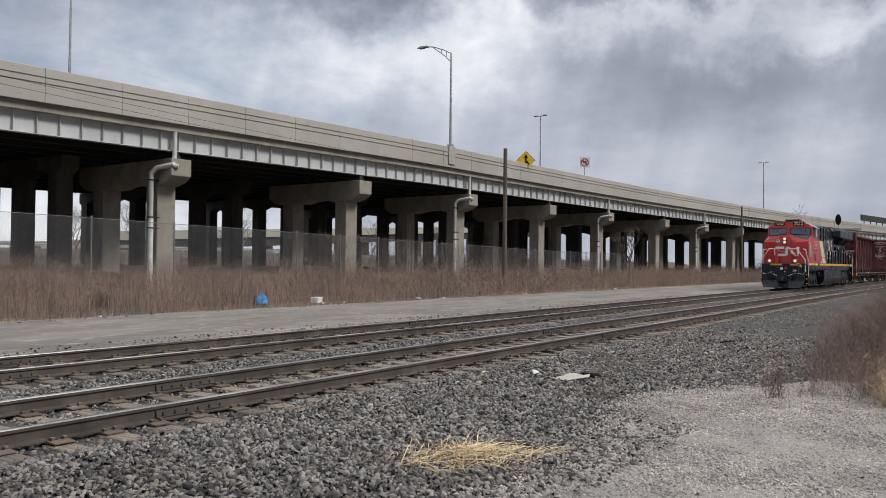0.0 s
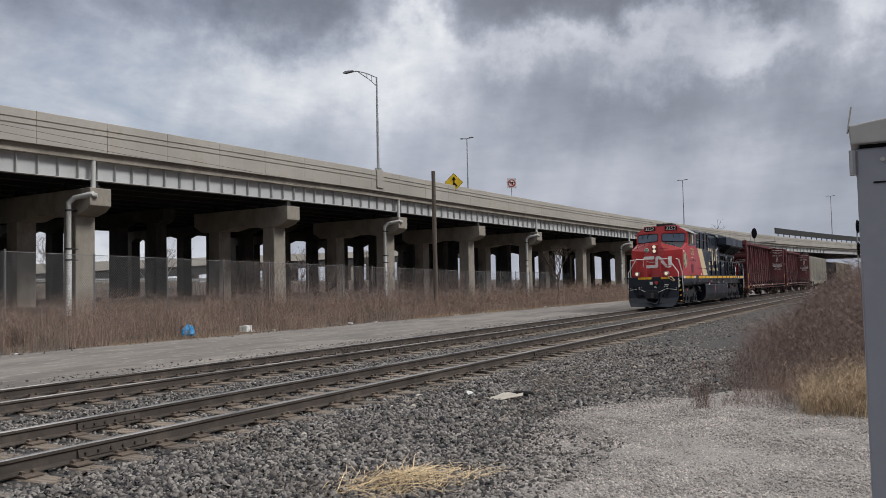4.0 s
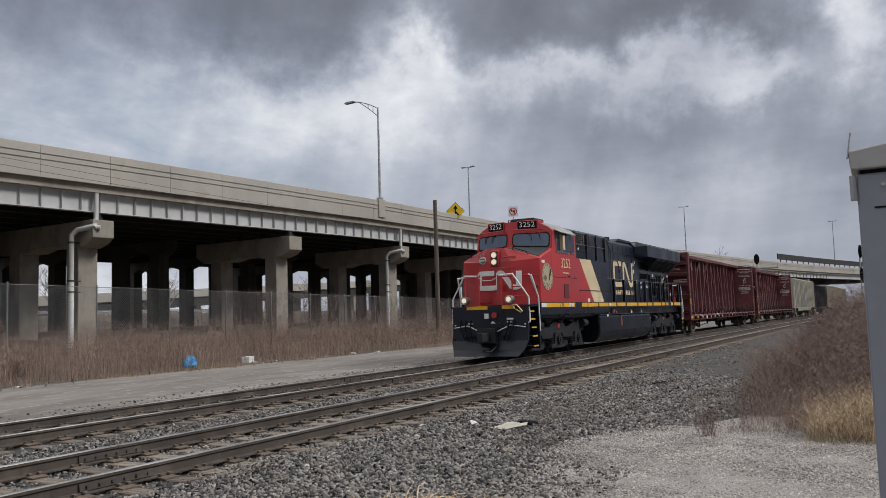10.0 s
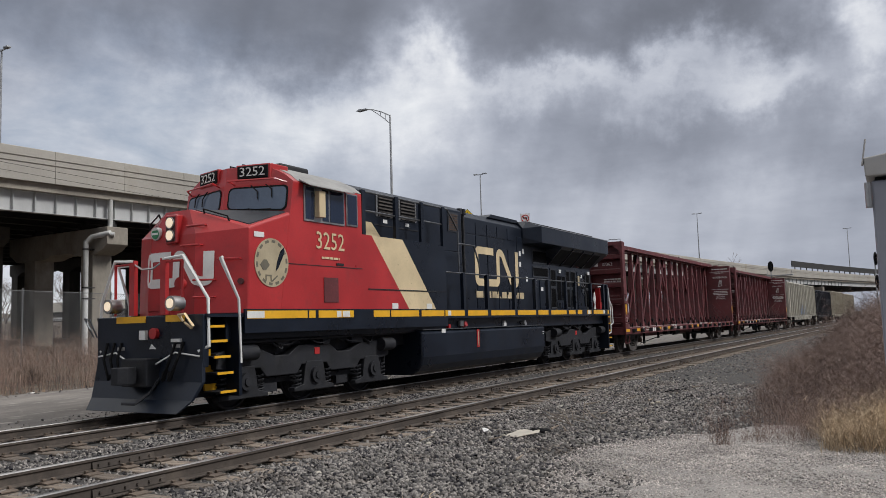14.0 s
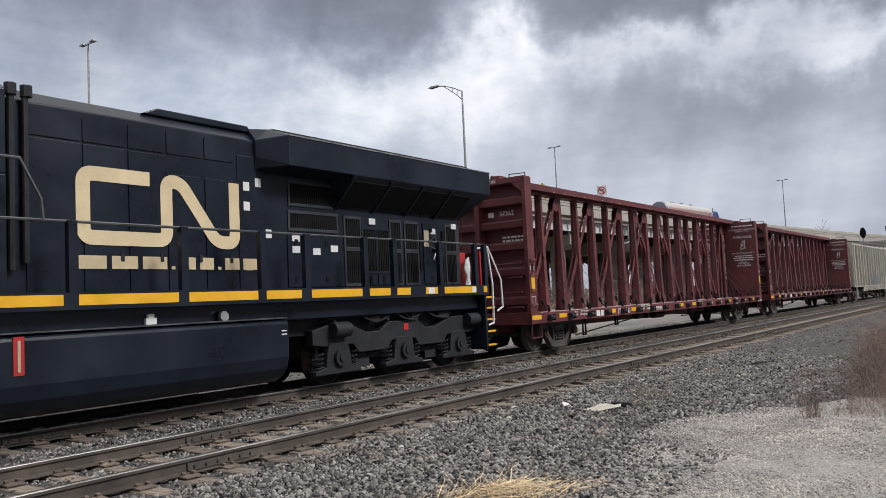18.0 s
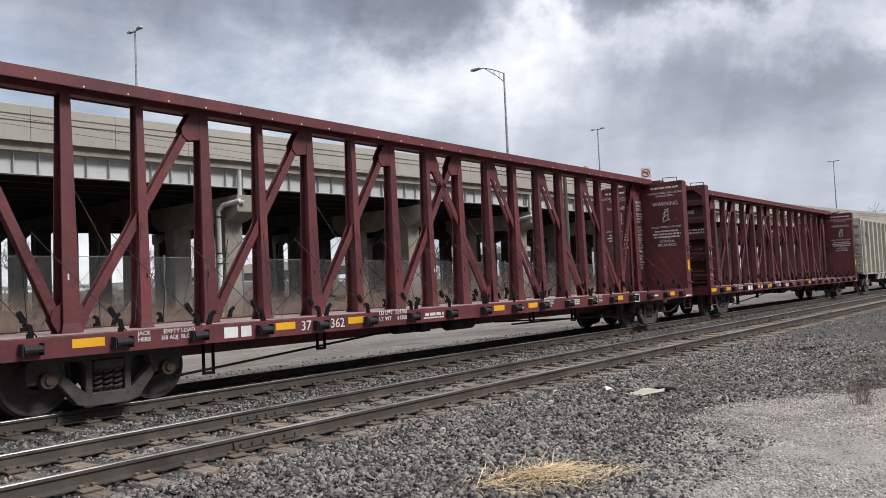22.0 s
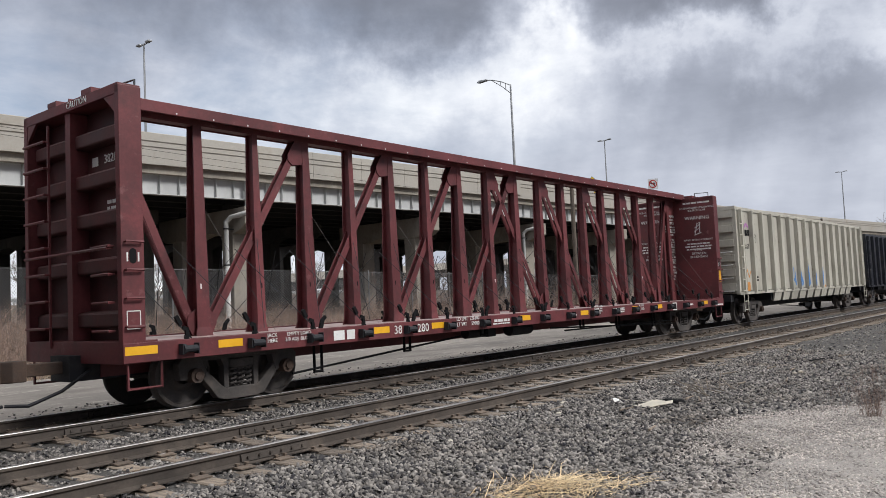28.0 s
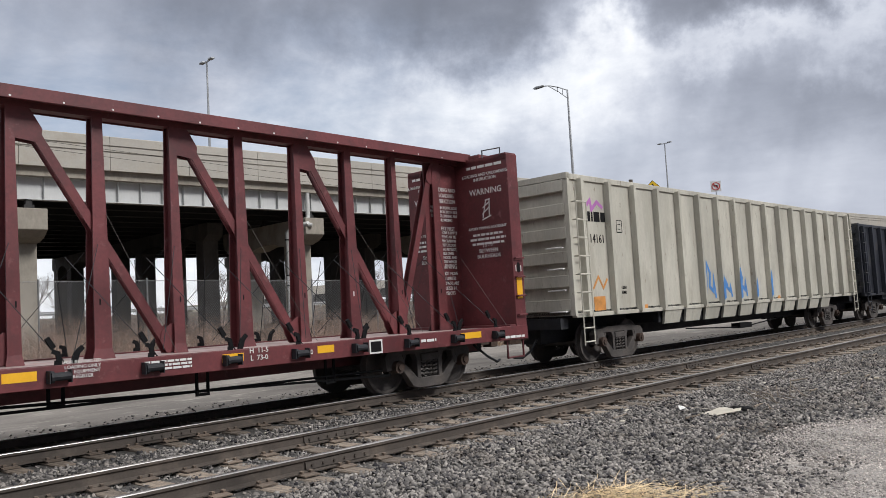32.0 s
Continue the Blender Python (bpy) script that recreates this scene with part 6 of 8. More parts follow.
# ---- gondola ----
def gondola(group, length, zt, zb, zm, paint, label, ribs, marks):
    car = thing("gondola_car", label, "freight car", group=group)
    F, R = -length / 2, length / 2
    for sy in (-1, 1):
        y = sy * 1.40
        part("side_wall", Mesh().box(F, R, min(y, y - sy * 0.03), max(y, y - sy * 0.03), zb, zt), paint, car)
        part("top_rim", Mesh().box(F - 0.02, R + 0.02, y - sy * 0.05 - 0.09, y - sy * 0.05 + 0.13 if sy > 0 else y + 0.09, zt - 0.10, zt + 0.04), paint, car, bevel=0.012)
        part("bottom_rail", Mesh().box(F, R, y - 0.07, y + 0.07, zb - 0.05, zb + 0.05), paint, car, bevel=0.01)
        for k in range(ribs):
            x = F + 0.45 + (length - 0.9) * k / (ribs - 1)
            deep = zm if ribs * 0.17 < k < ribs * 0.80 else zb - 0.05
            part("rib", Mesh().loft([[(x - 0.075, y, zz), (x - 0.06, y + sy * 0.16, zz), (x + 0.06, y + sy * 0.16, zz), (x + 0.075, y, zz)] for zz in (zb, zt - 0.06)]), paint, car)
            if deep == zm:
                x2 = x + (length - 0.9) / (ribs - 1)
                part("belly_panel", Mesh().loft([[(x + 0.10, y - sy * 0.02, zb), (x + 0.10, y + sy * 0.06, zb), (x2 - 0.14, y + sy * 0.06, zb), (x2 - 0.14, y - sy * 0.02, zb)],
                                                 [(x + 0.16, y - sy * 0.10, zm), (x + 0.16, y - sy * 0.04, zm), (x2 - 0.20, y - sy * 0.04, zm), (x2 - 0.20, y - sy * 0.10, zm)]]), paint, car)
        lad = Mesh()
        for end in (-1, 1):
            xe = end * (length / 2 - 0.12)
            for k in range(7):
                grab(lad, (xe, y, zb + 0.1 + 0.43 * k), (xe - end * 0.42, y, zb + 0.1 + 0.43 * k), (0, sy * 0.16, 0), 0.015)
            lad.tube([(xe, y + sy * 0.16, zb - 0.7), (xe, y + sy * 0.16, zt - 0.2)], 0.018, 5).tube([(xe - end * 0.42, y + sy * 0.16, zb - 0.7), (xe - end * 0.42, y + sy * 0.16, zb + 2.7)], 0.018, 5)
            for z in (zb - 0.62, zb - 0.3):
                lad.tube([(xe, y + sy * 0.16, z), (xe - end * 0.42, y + sy * 0.16, z)], 0.02, 5)
        part("ladder", lad, paint, car, "side ladders")
    part("floor", Mesh().box(F, R, -1.4, 1.4, zb + 0.02, zb + 0.1), M_GRIME, car)
    part("belly", Mesh().box(F + length * 0.2, R - length * 0.2, -1.3, 1.3, zm + 0.05, zb + 0.02), M_GRIME, car)
    part("center_sill", Mesh().box(F + 0.1, R - 0.1, -0.3, 0.3, 0.72, zb + 0.02), M_GRIME, car)
    for end in (-1, 1):
        xe = end * length / 2
        part("end_wall", Mesh().box(min(xe, xe - end * 0.04), max(xe, xe - end * 0.04), -1.4, 1.4, zb, zt), paint, car)
        for k in range(6):
            z = zb + 0.25 + (zt - zb - 0.5) * k / 5
            part("end_rib", Mesh().prism([(-1.38, z - 0.14), (0.9 if end < 0 else 1.38, z - 0.14), (0.9 if end < 0 else 1.38, z + 0.14), (-1.38, z + 0.14)], "x", min(xe, xe + end * 0.12), max(xe, xe + end * 0.12)), paint, car, bevel=0.015)
        for yc in (-1.43, 1.43):
            part("corner_post", Mesh().box(min(xe, xe + end * 0.1), max(xe, xe + end * 0.1), yc - 0.07, yc + 0.07, zb, zt + 0.02), paint, car)
        part("end_rim", Mesh().box(min(xe, xe + end * 0.12), max(xe, xe + end * 0.12), -1.5, 1.5, zt - 0.1, zt + 0.04), paint, car)
        part("end_platform", Mesh().box(min(xe, xe + end * 0.3), max(xe, xe + end * 0.3), -1.2, 1.2, zb - 0.3, zb - 0.05), M_GRIME, car)
        gr = Mesh()
        for z in (zb + 0.1, zb + 0.6, zb + 1.1, zb + 1.6):
            grab(gr, (xe + end * 0.12, -1.3, z), (xe + end * 0.12, -0.85, z), (end * 0.08, 0, 0), 0.014)
        part("grab_iron", gr, M_WHITE if marks else paint, car)
        coupler(car, end * (length / 2 + 0.1), end * (length / 2 + 0.72))
        freight_truck(car, end * (length / 2 - 2.4))
    part("brake_rod", Mesh().tube([(-4.0, -1.0, 0.75), (-0.6, -1.0, 0.6), (0.2, -1.0, 0.6), (3.6, -1.0, 0.78)], 0.02, 5).box(-0.5, 0.4, -1.1, -0.8, 0.56, 0.72), M_INK, car)
    if marks:
        y = -1.404
        part("marking", bars(bars(bars(bars(Mesh(), [(F + 0.75, F + 0.92, zt - 0.95, 0.24)], lambda a, b, d: (a, y - d, b), 2), [(F + 0.97, F + 1.03, zt - 0.95, 0.24)], lambda a, b, d: (a, y - d, b), 2), [(F + 1.08, F + 1.33, zt - 0.95, 0.24)], lambda a, b, d: (a, y - d, b), 2), [(F + 1.38, F + 1.58, zt - 0.95, 0.24)], lambda a, b, d: (a, y - d, b), 2), M_INK, car, "black block lettering")
        lettering("marking", "14161", 0.30, side_text(F + 1.17, y, zt - 1.5), M_INK, car, wide=0.9)
        sq = Mesh()
        for q in ([(2.1, 0), (2.35, 0)], [(2.1, 0.3), (2.35, 0.3)], [(2.1, 0), (2.1, 0.3)], [(2.35, 0), (2.35, 0.3)], [(2.16, 0.2), (2.29, 0.2)], [(2.18, 0.08), (2.27, 0.08)]):
            sq.strip([(F + a, zt - 1.3 + b) for a, b in q], 0.02, 0.003, lambda a, b, d: (a, y - d, b))
        part("marking", sq, M_INK, car)
        part("spray_mark", Mesh().strip([(F + 0.7, zt - 0.75), (F + 0.95, zt - 0.55), (F + 1.0, zt - 0.78), (F + 1.25, zt - 0.58), (F + 1.5, zt - 0.72)], 0.09, 0.003, lambda a, b, d: (a, y - d, b)), M_PINKPAINT, car, "violet spray scribble")
        part("rust_patch", Mesh().box(F + 0.85, F + 1.35, y - 0.003, y, zb + 0.08, zb + 0.42).strip([(F + 0.85, zb + 0.6), (F + 1.1, zb + 0.9), (F + 1.3, zb + 0.62), (F + 1.5, zb + 0.85)], 0.06, 0.003, lambda a, b, d: (a, y - d, b)), M_ORANGE, car, "orange rust patch")
        for k, h in enumerate((1.0, 0.55, 0.8)):
            x = F + 6.95 + k * 1.13
            part("spray_mark", Mesh().strip([(x - 0.1, zb + 0.2), (x + 0.02, zb + 0.25 + h), (x + 0.2, zb + 0.15 + h * 0.8), (x + 0.12, zb + 0.55), (x + 0.36, zb + 0.4), (x + 0.42, zb + 0.1 + h * 0.8), (x + 0.5, zb + 0.2)], 0.11, 0.003, lambda a, b, d: (a, y - d, b)), M_BLUEPAINT, car, "blue spray mark")
        for k, h in ((6, 0.7), (7, 0.95), (8, 0.6), (9, 0.85)):
            x = F + 0.45 + (length - 0.9) * k / (ribs - 1)
            part("spray_mark", Mesh().prism([(x - 0.07, zb + 0.12), (x + 0.07, zb + 0.2), (x + 0.07, zb + h), (x, zb + h + 0.2), (x - 0.07, zb + h - 0.1)], "y", y - 0.164, y - 0.158), M_BLUEPAINT, car, "blue spray mark")
        for k in (2, 4, 10):
            part("reflector", Mesh().box(F + 0.9 + k * 1.13, F + 1.1 + k * 1.13, y - 0.004, y, zb + 0.05, zb + 0.15), M_ORANGE, car)
        lettering("marking", "1000\n1000", 0.12, side_text(F + 2.25, y, zb + 0.55), M_INK, car)
    return car


G = "cars of the train"
car_one = centerbeam("37", "362", "224700", "61300", 0.09, G, (-1, 1))
car_two = centerbeam("38", "280", "226100", "59900", -1.28, G, (1,))
ROLLING.append((car_one, 34.97))
ROLLING.append((car_two, 59.67))
ROLLING.append((gondola(G, 20.35, 4.70, 1.38, 0.98, M_GONDOLA, "weathered cream ribbed gondola car with spray paint", 17, True), 83.45))
ROLLING.append((gondola(G, 15.6, 4.35, 1.30, 1.0, M_DARKCAR, "black ribbed gondola car", 13, False), 102.6))
ROLLING.append((gondola(G, 15.6, 4.55, 1.30, 1.0, M_TANCAR, "tan ribbed gondola car", 13, False), 119.8))
ROLLING.append((gondola(G, 15.6, 4.45, 1.30, 1.0, M_TANCAR, "tan ribbed gondola car", 13, False), 137.0))


# ---- locomotive: u runs back from the front of its nose platform ----
def locomotive():
    eng = thing("locomotive", "red and black diesel locomotive with cream stripe and lit headlights", "locomotive")
    C = 10.75

    def X(u):
        return u - C + (0.1 if u > 21.25 else 0.0)  # the rear platform lies a little further back

    def bx(u0, u1, y0, y1, z0, z1):
        return Mesh().box(X(u0), X(u1), y0, y1, z0, z1)

    # frame and walkway edge
    part("frame", bx(0.95, 21.3, -1.30, 1.30, 1.50, 1.92), M_BLACK, eng, bevel=0.01)
    for ua, ub in ((15.03, 21.4), (1.2, 7.33)):
        part("underframe", bx(ua, ub, -0.95, 0.95, 1.18, 1.50), M_GRIME, eng, "black underframe")
    part("walkway", bx(0.35, 21.5, -1.50, 1.50, 1.92, 1.98), M_BLACK, eng)
    for sy in (-1, 1):
        y = sy * 1.51
        part("side_skirt", Mesh().box(X(1.2), X(8.6), y - 0.02, y + 0.02, 1.62, 2.06), M_BLACK, eng)
        part("edge_beam", Mesh().box(X(8.6), X(21.5), y - 0.02, y + 0.02, 1.82, 2.06), M_BLACK, eng)
        for a, b in ((1.25, 2.95), (3.0, 3.2), (3.3, 4.5), (5.25, 5.9), (5.95, 7.17), (7.3, 8.41), (8.47, 9.51), (9.71, 10.89), (11.11, 12.72), (12.91, 14.3), (14.49, 15.32), (15.57, 16.96), (17.18, 17.83), (18.05, 18.5), (19.04, 19.48), (19.74, 21.04), (21.26, 21.42)):
            part("reflector_stripe", Mesh().box(X(a), X(b), y + sy * 0.02, y + sy * 0.026, 1.88, 2.03), M_YELLOW, eng, "yellow reflective stripe")
        for a, b in ((1.25, 1.7), (4.1, 4.35), (3.9, 4.05), (8.6, 8.76), (19.12, 19.36), (20.84, 21.02)):
            part("reflector_patch", Mesh().box(X(a), X(b), y + sy * 0.028, y + sy * 0.032, 1.89, 2.02), M_WHITE, eng, "white reflective patch")

    # nose, wedge-shaped in plan, with a sloping top
    nose = Mesh()
    ring0 = [(X(0.82), -0.62, 2.0), (X(0.82), 0.62, 2.0), (X(1.32), 1.497, 2.0), (X(2.6), 1.497, 2.0), (X(2.6), -1.497, 2.0), (X(1.32), -1.497, 2.0)]
    ring1 = [(X(0.88), -0.60, 3.50), (X(0.88), 0.60, 3.50), (X(1.36), 1.497, 3.58), (X(2.6), 1.497, 3.98), (X(2.6), -1.497, 3.98), (X(1.36), -1.497, 3.58)]
    ring2 = [(X(0.99), -0.32, 3.99), (X(0.99), 0.32, 3.99), (X(1.40), 1.46, 3.63), (X(2.6), 1.46, 4.03), (X(2.6), -1.46, 4.03), (X(1.40), -1.46, 3.63)]
    nose.loft([ring0, ring1, ring2], caps=False)
    ridge = [(X(2.6), -0.32, 4.06), (X(2.6), 0.32, 4.06)]
    nose.add(ring2 + ridge, [(0, 1, 7, 6), (1, 2, 3, 7), (6, 4, 5, 0)])
    part("nose", nose, M_RED, eng, "bright red wedge nose", bevel=0.025)
    for sy in (-1, 1):
        top = [(X(1.10), sy * 0.36, 3.998), (X(1.46), sy * 1.38, 3.678), (X(2.55), sy * 1.40, 4.026), (X(2.55), sy * 0.33, 4.066)]
        part("anti_glare_panel", Mesh().add(top + [(a, b, c - 0.03) for a, b, c in top], [(0, 1, 2, 3), (7, 6, 5, 4), (0, 4, 5, 1), (1, 5, 6, 2), (2, 6, 7, 3), (3, 7, 4, 0)]), M_HOODRIM, eng, "matt black anti-glare panel")
        part("top_rail", Mesh().tube([(X(1.25), sy * 1.10, 3.72), (X(1.22), sy * 1.08, 3.82), (X(1.06), sy * 0.62, 3.98), (X(1.10), sy * 0.60, 3.88)], 0.014, 5), M_INK, eng, "black nose grab rail")

    def nose_u(y):
        a = abs(y)
        return 0.82 if a < 0.62 else 0.82 + (a - 0.62) * 0.50 / 0.88

    def nose_put(a, b, d):
        # a to the viewer's right, which is -y
        return (X(nose_u(a) + 0.06 * (b - 2.0) / 1.5) - 0.030 - d, -a, b)

    def round_path(path, r, n=5):
        """Rounds the corners of a path."""
        out = [Vector(path[0])]
        for a, b, c in zip(path, path[1:], path[2:]):
            a, b, c = Vector(a), Vector(b), Vector(c)
            k1, k2 = min(r, 0.48 * (a - b).length), min(r, 0.48 * (c - b).length)
            p, q = b + (a - b).normalized() * k1, b + (c - b).normalized() * k2
            for k in range(n + 1):
                t = k / n
                out.append((1 - t) ** 2 * p + 2 * t * (1 - t) * b + t * t * q)
        return out + [Vector(path[-1])]

    emblem = [(0.408, 1.0), (0.036, 1.0), (0.036, 0.0), (0.508, 0.0), (0.508, 1.0), (0.60, 1.0), (0.835, 0.0), (0.964, 0.0), (0.964, 1.1)]
    part("emblem", Mesh().strip(round_path([(-0.646 + 1.56 * a, 2.60 + 0.51 * b) for a, b in emblem], 0.09), 0.175, 0.006, nose_put), M_WHITE, eng, "cream winding stripe emblem")
    # headlights in a recessed panel
    hl = part("headlight_panel", Mesh().box(X(0.80), X(1.0), -0.18, 0.14, 3.34, 3.90), M_RED, eng, "red headlight housing", bevel=0.03)
    part("recess", Mesh().box(X(0.792), X(0.80), -0.145, 0.105, 3.385, 3.855), M_OXDARK, hl, "dark red headlight recess")
    for z in (3.50, 3.74):
        part("bezel", Mesh().cyl((X(0.792), -0.02, z), (X(0.768), -0.02, z), 0.112, 18), M_CHROME, hl)
        part("headlight", Mesh().cyl((X(0.768), -0.02, z), (X(0.760), -0.02, z), 0.092, 18), M_LENS, hl, "lit headlight")
    part("nose_door", Mesh().prism([(X(0.80), 2.08), (X(0.845), 3.2), (X(0.90), 3.2), (X(0.86), 2.08)], "y", 0.16, 0.62), M_RED, eng, bevel=0.008)
    bb = part("round_badge", Mesh().cyl((X(0.95), 0.45, 3.58), (X(0.835), 0.45, 3.57), 0.125, 20), M_WHITE, eng, "round green and white badge")
    part("badge_face", Mesh().cyl((X(0.835), 0.45, 3.57), (X(0.829), 0.45, 3.57), 0.10, 20), M_GREEN, bb)
    part("badge_band", Mesh().box(X(0.821), X(0.829), 0.365, 0.535, 3.55, 3.59), M_WHITE, bb)
    for z, ya, yb in ((3.66, 0.30, 0.72), (3.28, 0.28, 0.72), (3.00, 1.02, 1.36), (2.62, 0.62, 0.95), (2.30, 0.62, 0.95)):
        part("grab_iron", grab(Mesh(), (X(nose_u(ya) + 0.06 + 0.12 * (z > 3.5)), -ya, z), (X(nose_u(yb) + 0.06 + 0.12 * (z > 3.5)), -yb, z), (-0.11, -0.04, 0), 0.014), M_RED, eng, "red grab iron")
    part("sand_filler", Mesh().cyl((X(1.30), -1.36, 2.58), (X(1.22), -1.40, 2.58), 0.06, 10), M_OXDARK, eng, "dark filler cap", smooth=True)

    # cab: front wall with windscreens, side walls with windows, sloped roof
    def front_u(y, z):
        """The cab's front is a shallow wedge that leans back."""
        return 2.17 + 0.25 * abs(y) + 0.15 * (z - 4.3)

    cab = Mesh()
    prof = [(-1.5, 2.0), (-1.5, 4.64), (-1.30, 4.80), (-0.85, 5.02), (0.85, 5.02), (1.30, 4.80), (1.5, 4.64), (1.5, 2.0)]
    wedge = prof[:4] + [(0.0, 5.02)] + prof[4:] + [(0.0, 2.0)]
    cab.loft([[(X(front_u(y, z)), y, z) for y, z in wedge], [(X(4.9), y, z) for y, z in wedge]], caps=False)
    cab.add([(X(front_u(y, z)), y, z) for y, z in wedge], [(0, 1, 2, 3, 4, 9), (4, 5, 6, 7, 8, 9)])
    cab.add([(X(4.9), y, z) for y, z in wedge], [tuple(range(9, -1, -1))])
    part("cab", cab, M_RED, eng, "red cab", bevel=0.025)
    roof = Mesh().loft([[(X(2.75), y, z + 0.012) for y, z in prof[1:7]] + [(X(2.75), 1.3, 4.76), (X(2.75), -1.3, 4.76)], [(X(4.93), y, z + 0.012) for y, z in prof[1:7]] + [(X(4.93), 1.3, 4.76), (X(4.93), -1.3, 4.76)]])
    part("cab_roof", roof, M_AWNING, eng, "grey-white cab roof", bevel=0.01)
    for sy in (-1, 1):
        part("sunshade", Mesh().prism([(sy * 1.48, 4.70), (sy * 1.74, 4.57), (sy * 1.74, 4.55), (sy * 1.48, 4.67)], "x", X(2.8), X(4.35)), M_AWNING, eng, "pale awning over the cab window")
    part("roof_unit", bx(3.35, 4.3, -0.5, 0.5, 5.0, 5.26), M_GRIME, eng, "black roof air unit", bevel=0.05)
    part("roof_hatch", bx(4.4, 4.85, -0.35, 0.35, 5.0, 5.07), M_WHITE, eng, bevel=0.02)

    def pane(sy, ya, yb, za_in, za_out, zb_in, zb_out, r, lift, mat, name, parent, label=""):
        """A pane with rounded corners on the wedge, from ya to yb off the middle."""
        mid = Vector(((ya + yb) / 2, (za_in + zb_in + za_out + zb_out) / 4))
        box = [Vector((ya, za_in)), Vector((yb, za_out)), Vector((yb, zb_out)), Vector((ya, zb_in))]
        ring = []
        for k in range(4):
            a, b, c = box[k - 1], box[k], box[(k + 1) % 4]
            p, q = b + (a - b).normalized() * r, b + (c - b).normalized() * r
            for j in range(5):
                t = j / 4
                ring.append((1 - t) ** 2 * p + 2 * t * (1 - t) * b + t * t * q)
        front = [(X(front_u(p.x, p.y)) - lift, sy * p.x, p.y) for p in ring]
        back = [(x + 0.05, y, z) for x, y, z in front]
        return part(name, Mesh().loft([front, back]), mat, parent, label)

    for sy in (-1, 1):
        fr = pane(sy, 0.10, 1.42, 4.11, 4.03, 4.59, 4.57, 0.13, 0.012, M_INK, "windscreen_frame", eng, "black rubber windscreen seal")
        pane(sy, 0.135, 1.385, 4.145, 4.065, 4.555, 4.535, 0.11, 0.018, M_SCREEN, "windscreen", fr, "windscreen glass with the sky's reflection painted in")
        ya, yb = 0.29, 0.97
        nb = part("number_board", Mesh().prism([(X(front_u(ya, 4.9)) - 0.07, sy * ya), (X(front_u(yb, 4.9)) - 0.07, sy * yb), (X(front_u(yb, 4.9)) + 0.2, sy * yb), (X(front_u(ya, 4.9)) + 0.2, sy * ya)], "z", 4.75, 5.02), M_INK, eng, "black number board", bevel=0.02)
        ya, yb = 0.25, 1.01
        part("board_rim", Mesh().prism([(X(front_u(ya, 4.9)) - 0.045, sy * ya), (X(front_u(yb, 4.9)) - 0.045, sy * yb), (X(front_u(yb, 4.9)) + 0.5, sy * yb), (X(front_u(ya, 4.9)) + 0.5, sy * ya)], "z", 4.715, 5.05), M_RED, eng, bevel=0.02)
        at = pose(X(front_u(0.63, 4.9)) - 0.077, sy * 0.63, 4.885)
        lettering("number", "3252", 0.27, at @ pose(0, 0, 0, 0, 0, -14.0 * sy) @ front_text(0, 0, 0), M_WHITE, nb, wide=1.1)

        def out(y, z, d, sy=sy):
            return (X(front_u(y, z)) - d, sy * y, z)

        part("wiper", Mesh().tube([out(0.95, 4.60, 0.05), out(1.08, 4.50, 0.05), out(1.10, 4.32, 0.04)], 0.012, 5).tube([out(0.62, 4.60, 0.05), out(0.78, 4.46, 0.05), out(0.79, 4.30, 0.04)], 0.012, 5), M_INK, eng, "black wiper")
        part("sensor_bracket", Mesh().prism([(X(1.98), sy * 0.62), (X(2.10), sy * 0.60), (X(2.12), sy * 0.86), (X(2.0), sy * 0.88)], "z", 3.93, 4.07).tube([(X(2.0), sy * 0.2, 4.10), (X(2.02), sy * 0.6, 4.06), (X(2.16), sy * 1.3, 4.04)], 0.012, 5), M_INK, eng, "black bracket below the windscreen")
        part("visor_rail", Mesh().tube([out(0.22, 4.64, 0.0), out(0.22, 4.70, 0.2), out(1.25, 4.68, 0.2), out(1.36, 4.62, 0.0)], 0.016, 5), M_RED, eng, "red visor rail")
        part("lifting_eye", Mesh().tube([(X(2.55), sy * 0.18, 5.0), (X(2.55), sy * 0.18, 5.12), (X(2.75), sy * 0.18, 5.12), (X(2.75), sy * 0.18, 5.0)], 0.014, 5), M_INK, eng)
        y = sy * 1.505
        wf = part("side_window_frame", Mesh().box(X(2.90), X(4.24), min(y, y + sy * 0.02), max(y, y + sy * 0.02), 3.86, 4.60).box(X(4.31), X(4.72), min(y, y + sy * 0.02), max(y, y + sy * 0.02), 3.88, 4.60), M_CHROME, eng, "bare metal window frame")
        for a, b, z0, z1 in ((2.94, 3.20, 3.90, 4.57), (3.48, 3.68, 3.90, 4.57), (3.74, 4.20, 3.90, 4.57), (4.35, 4.68, 3.92, 4.57)):
            part("pane", Mesh().box(X(a), X(b), min(y + sy * 0.015, y + sy * 0.028), max(y + sy * 0.015, y + sy * 0.028), z0, z1), M_GLASS, wf)
        part("wind_deflector", Mesh().box(X(3.24), X(3.44), min(y, y + sy * 0.14), max(y, y + sy * 0.14), 3.96, 4.50), M_CREAM, wf, "pale folding wind wing")
        # engine number, round emblem, small panels
        part("panel_line", Mesh().box(X(2.05), X(4.9), min(y, y + sy * 0.004), max(y, y + sy * 0.004), 2.95, 2.965), M_GRIME, eng)
        part("grille", Mesh().box(X(3.52), X(4.0), min(y, y + sy * 0.01), max(y, y + sy * 0.01), 2.20, 2.72), M_OXIDE, eng, "dark red grille")
        part("slot", Mesh().box(X(3.95), X(4.2), min(y, y + sy * 0.01), max(y, y + sy * 0.01), 2.99, 3.04), M_GRIME, eng)
    y = -1.512
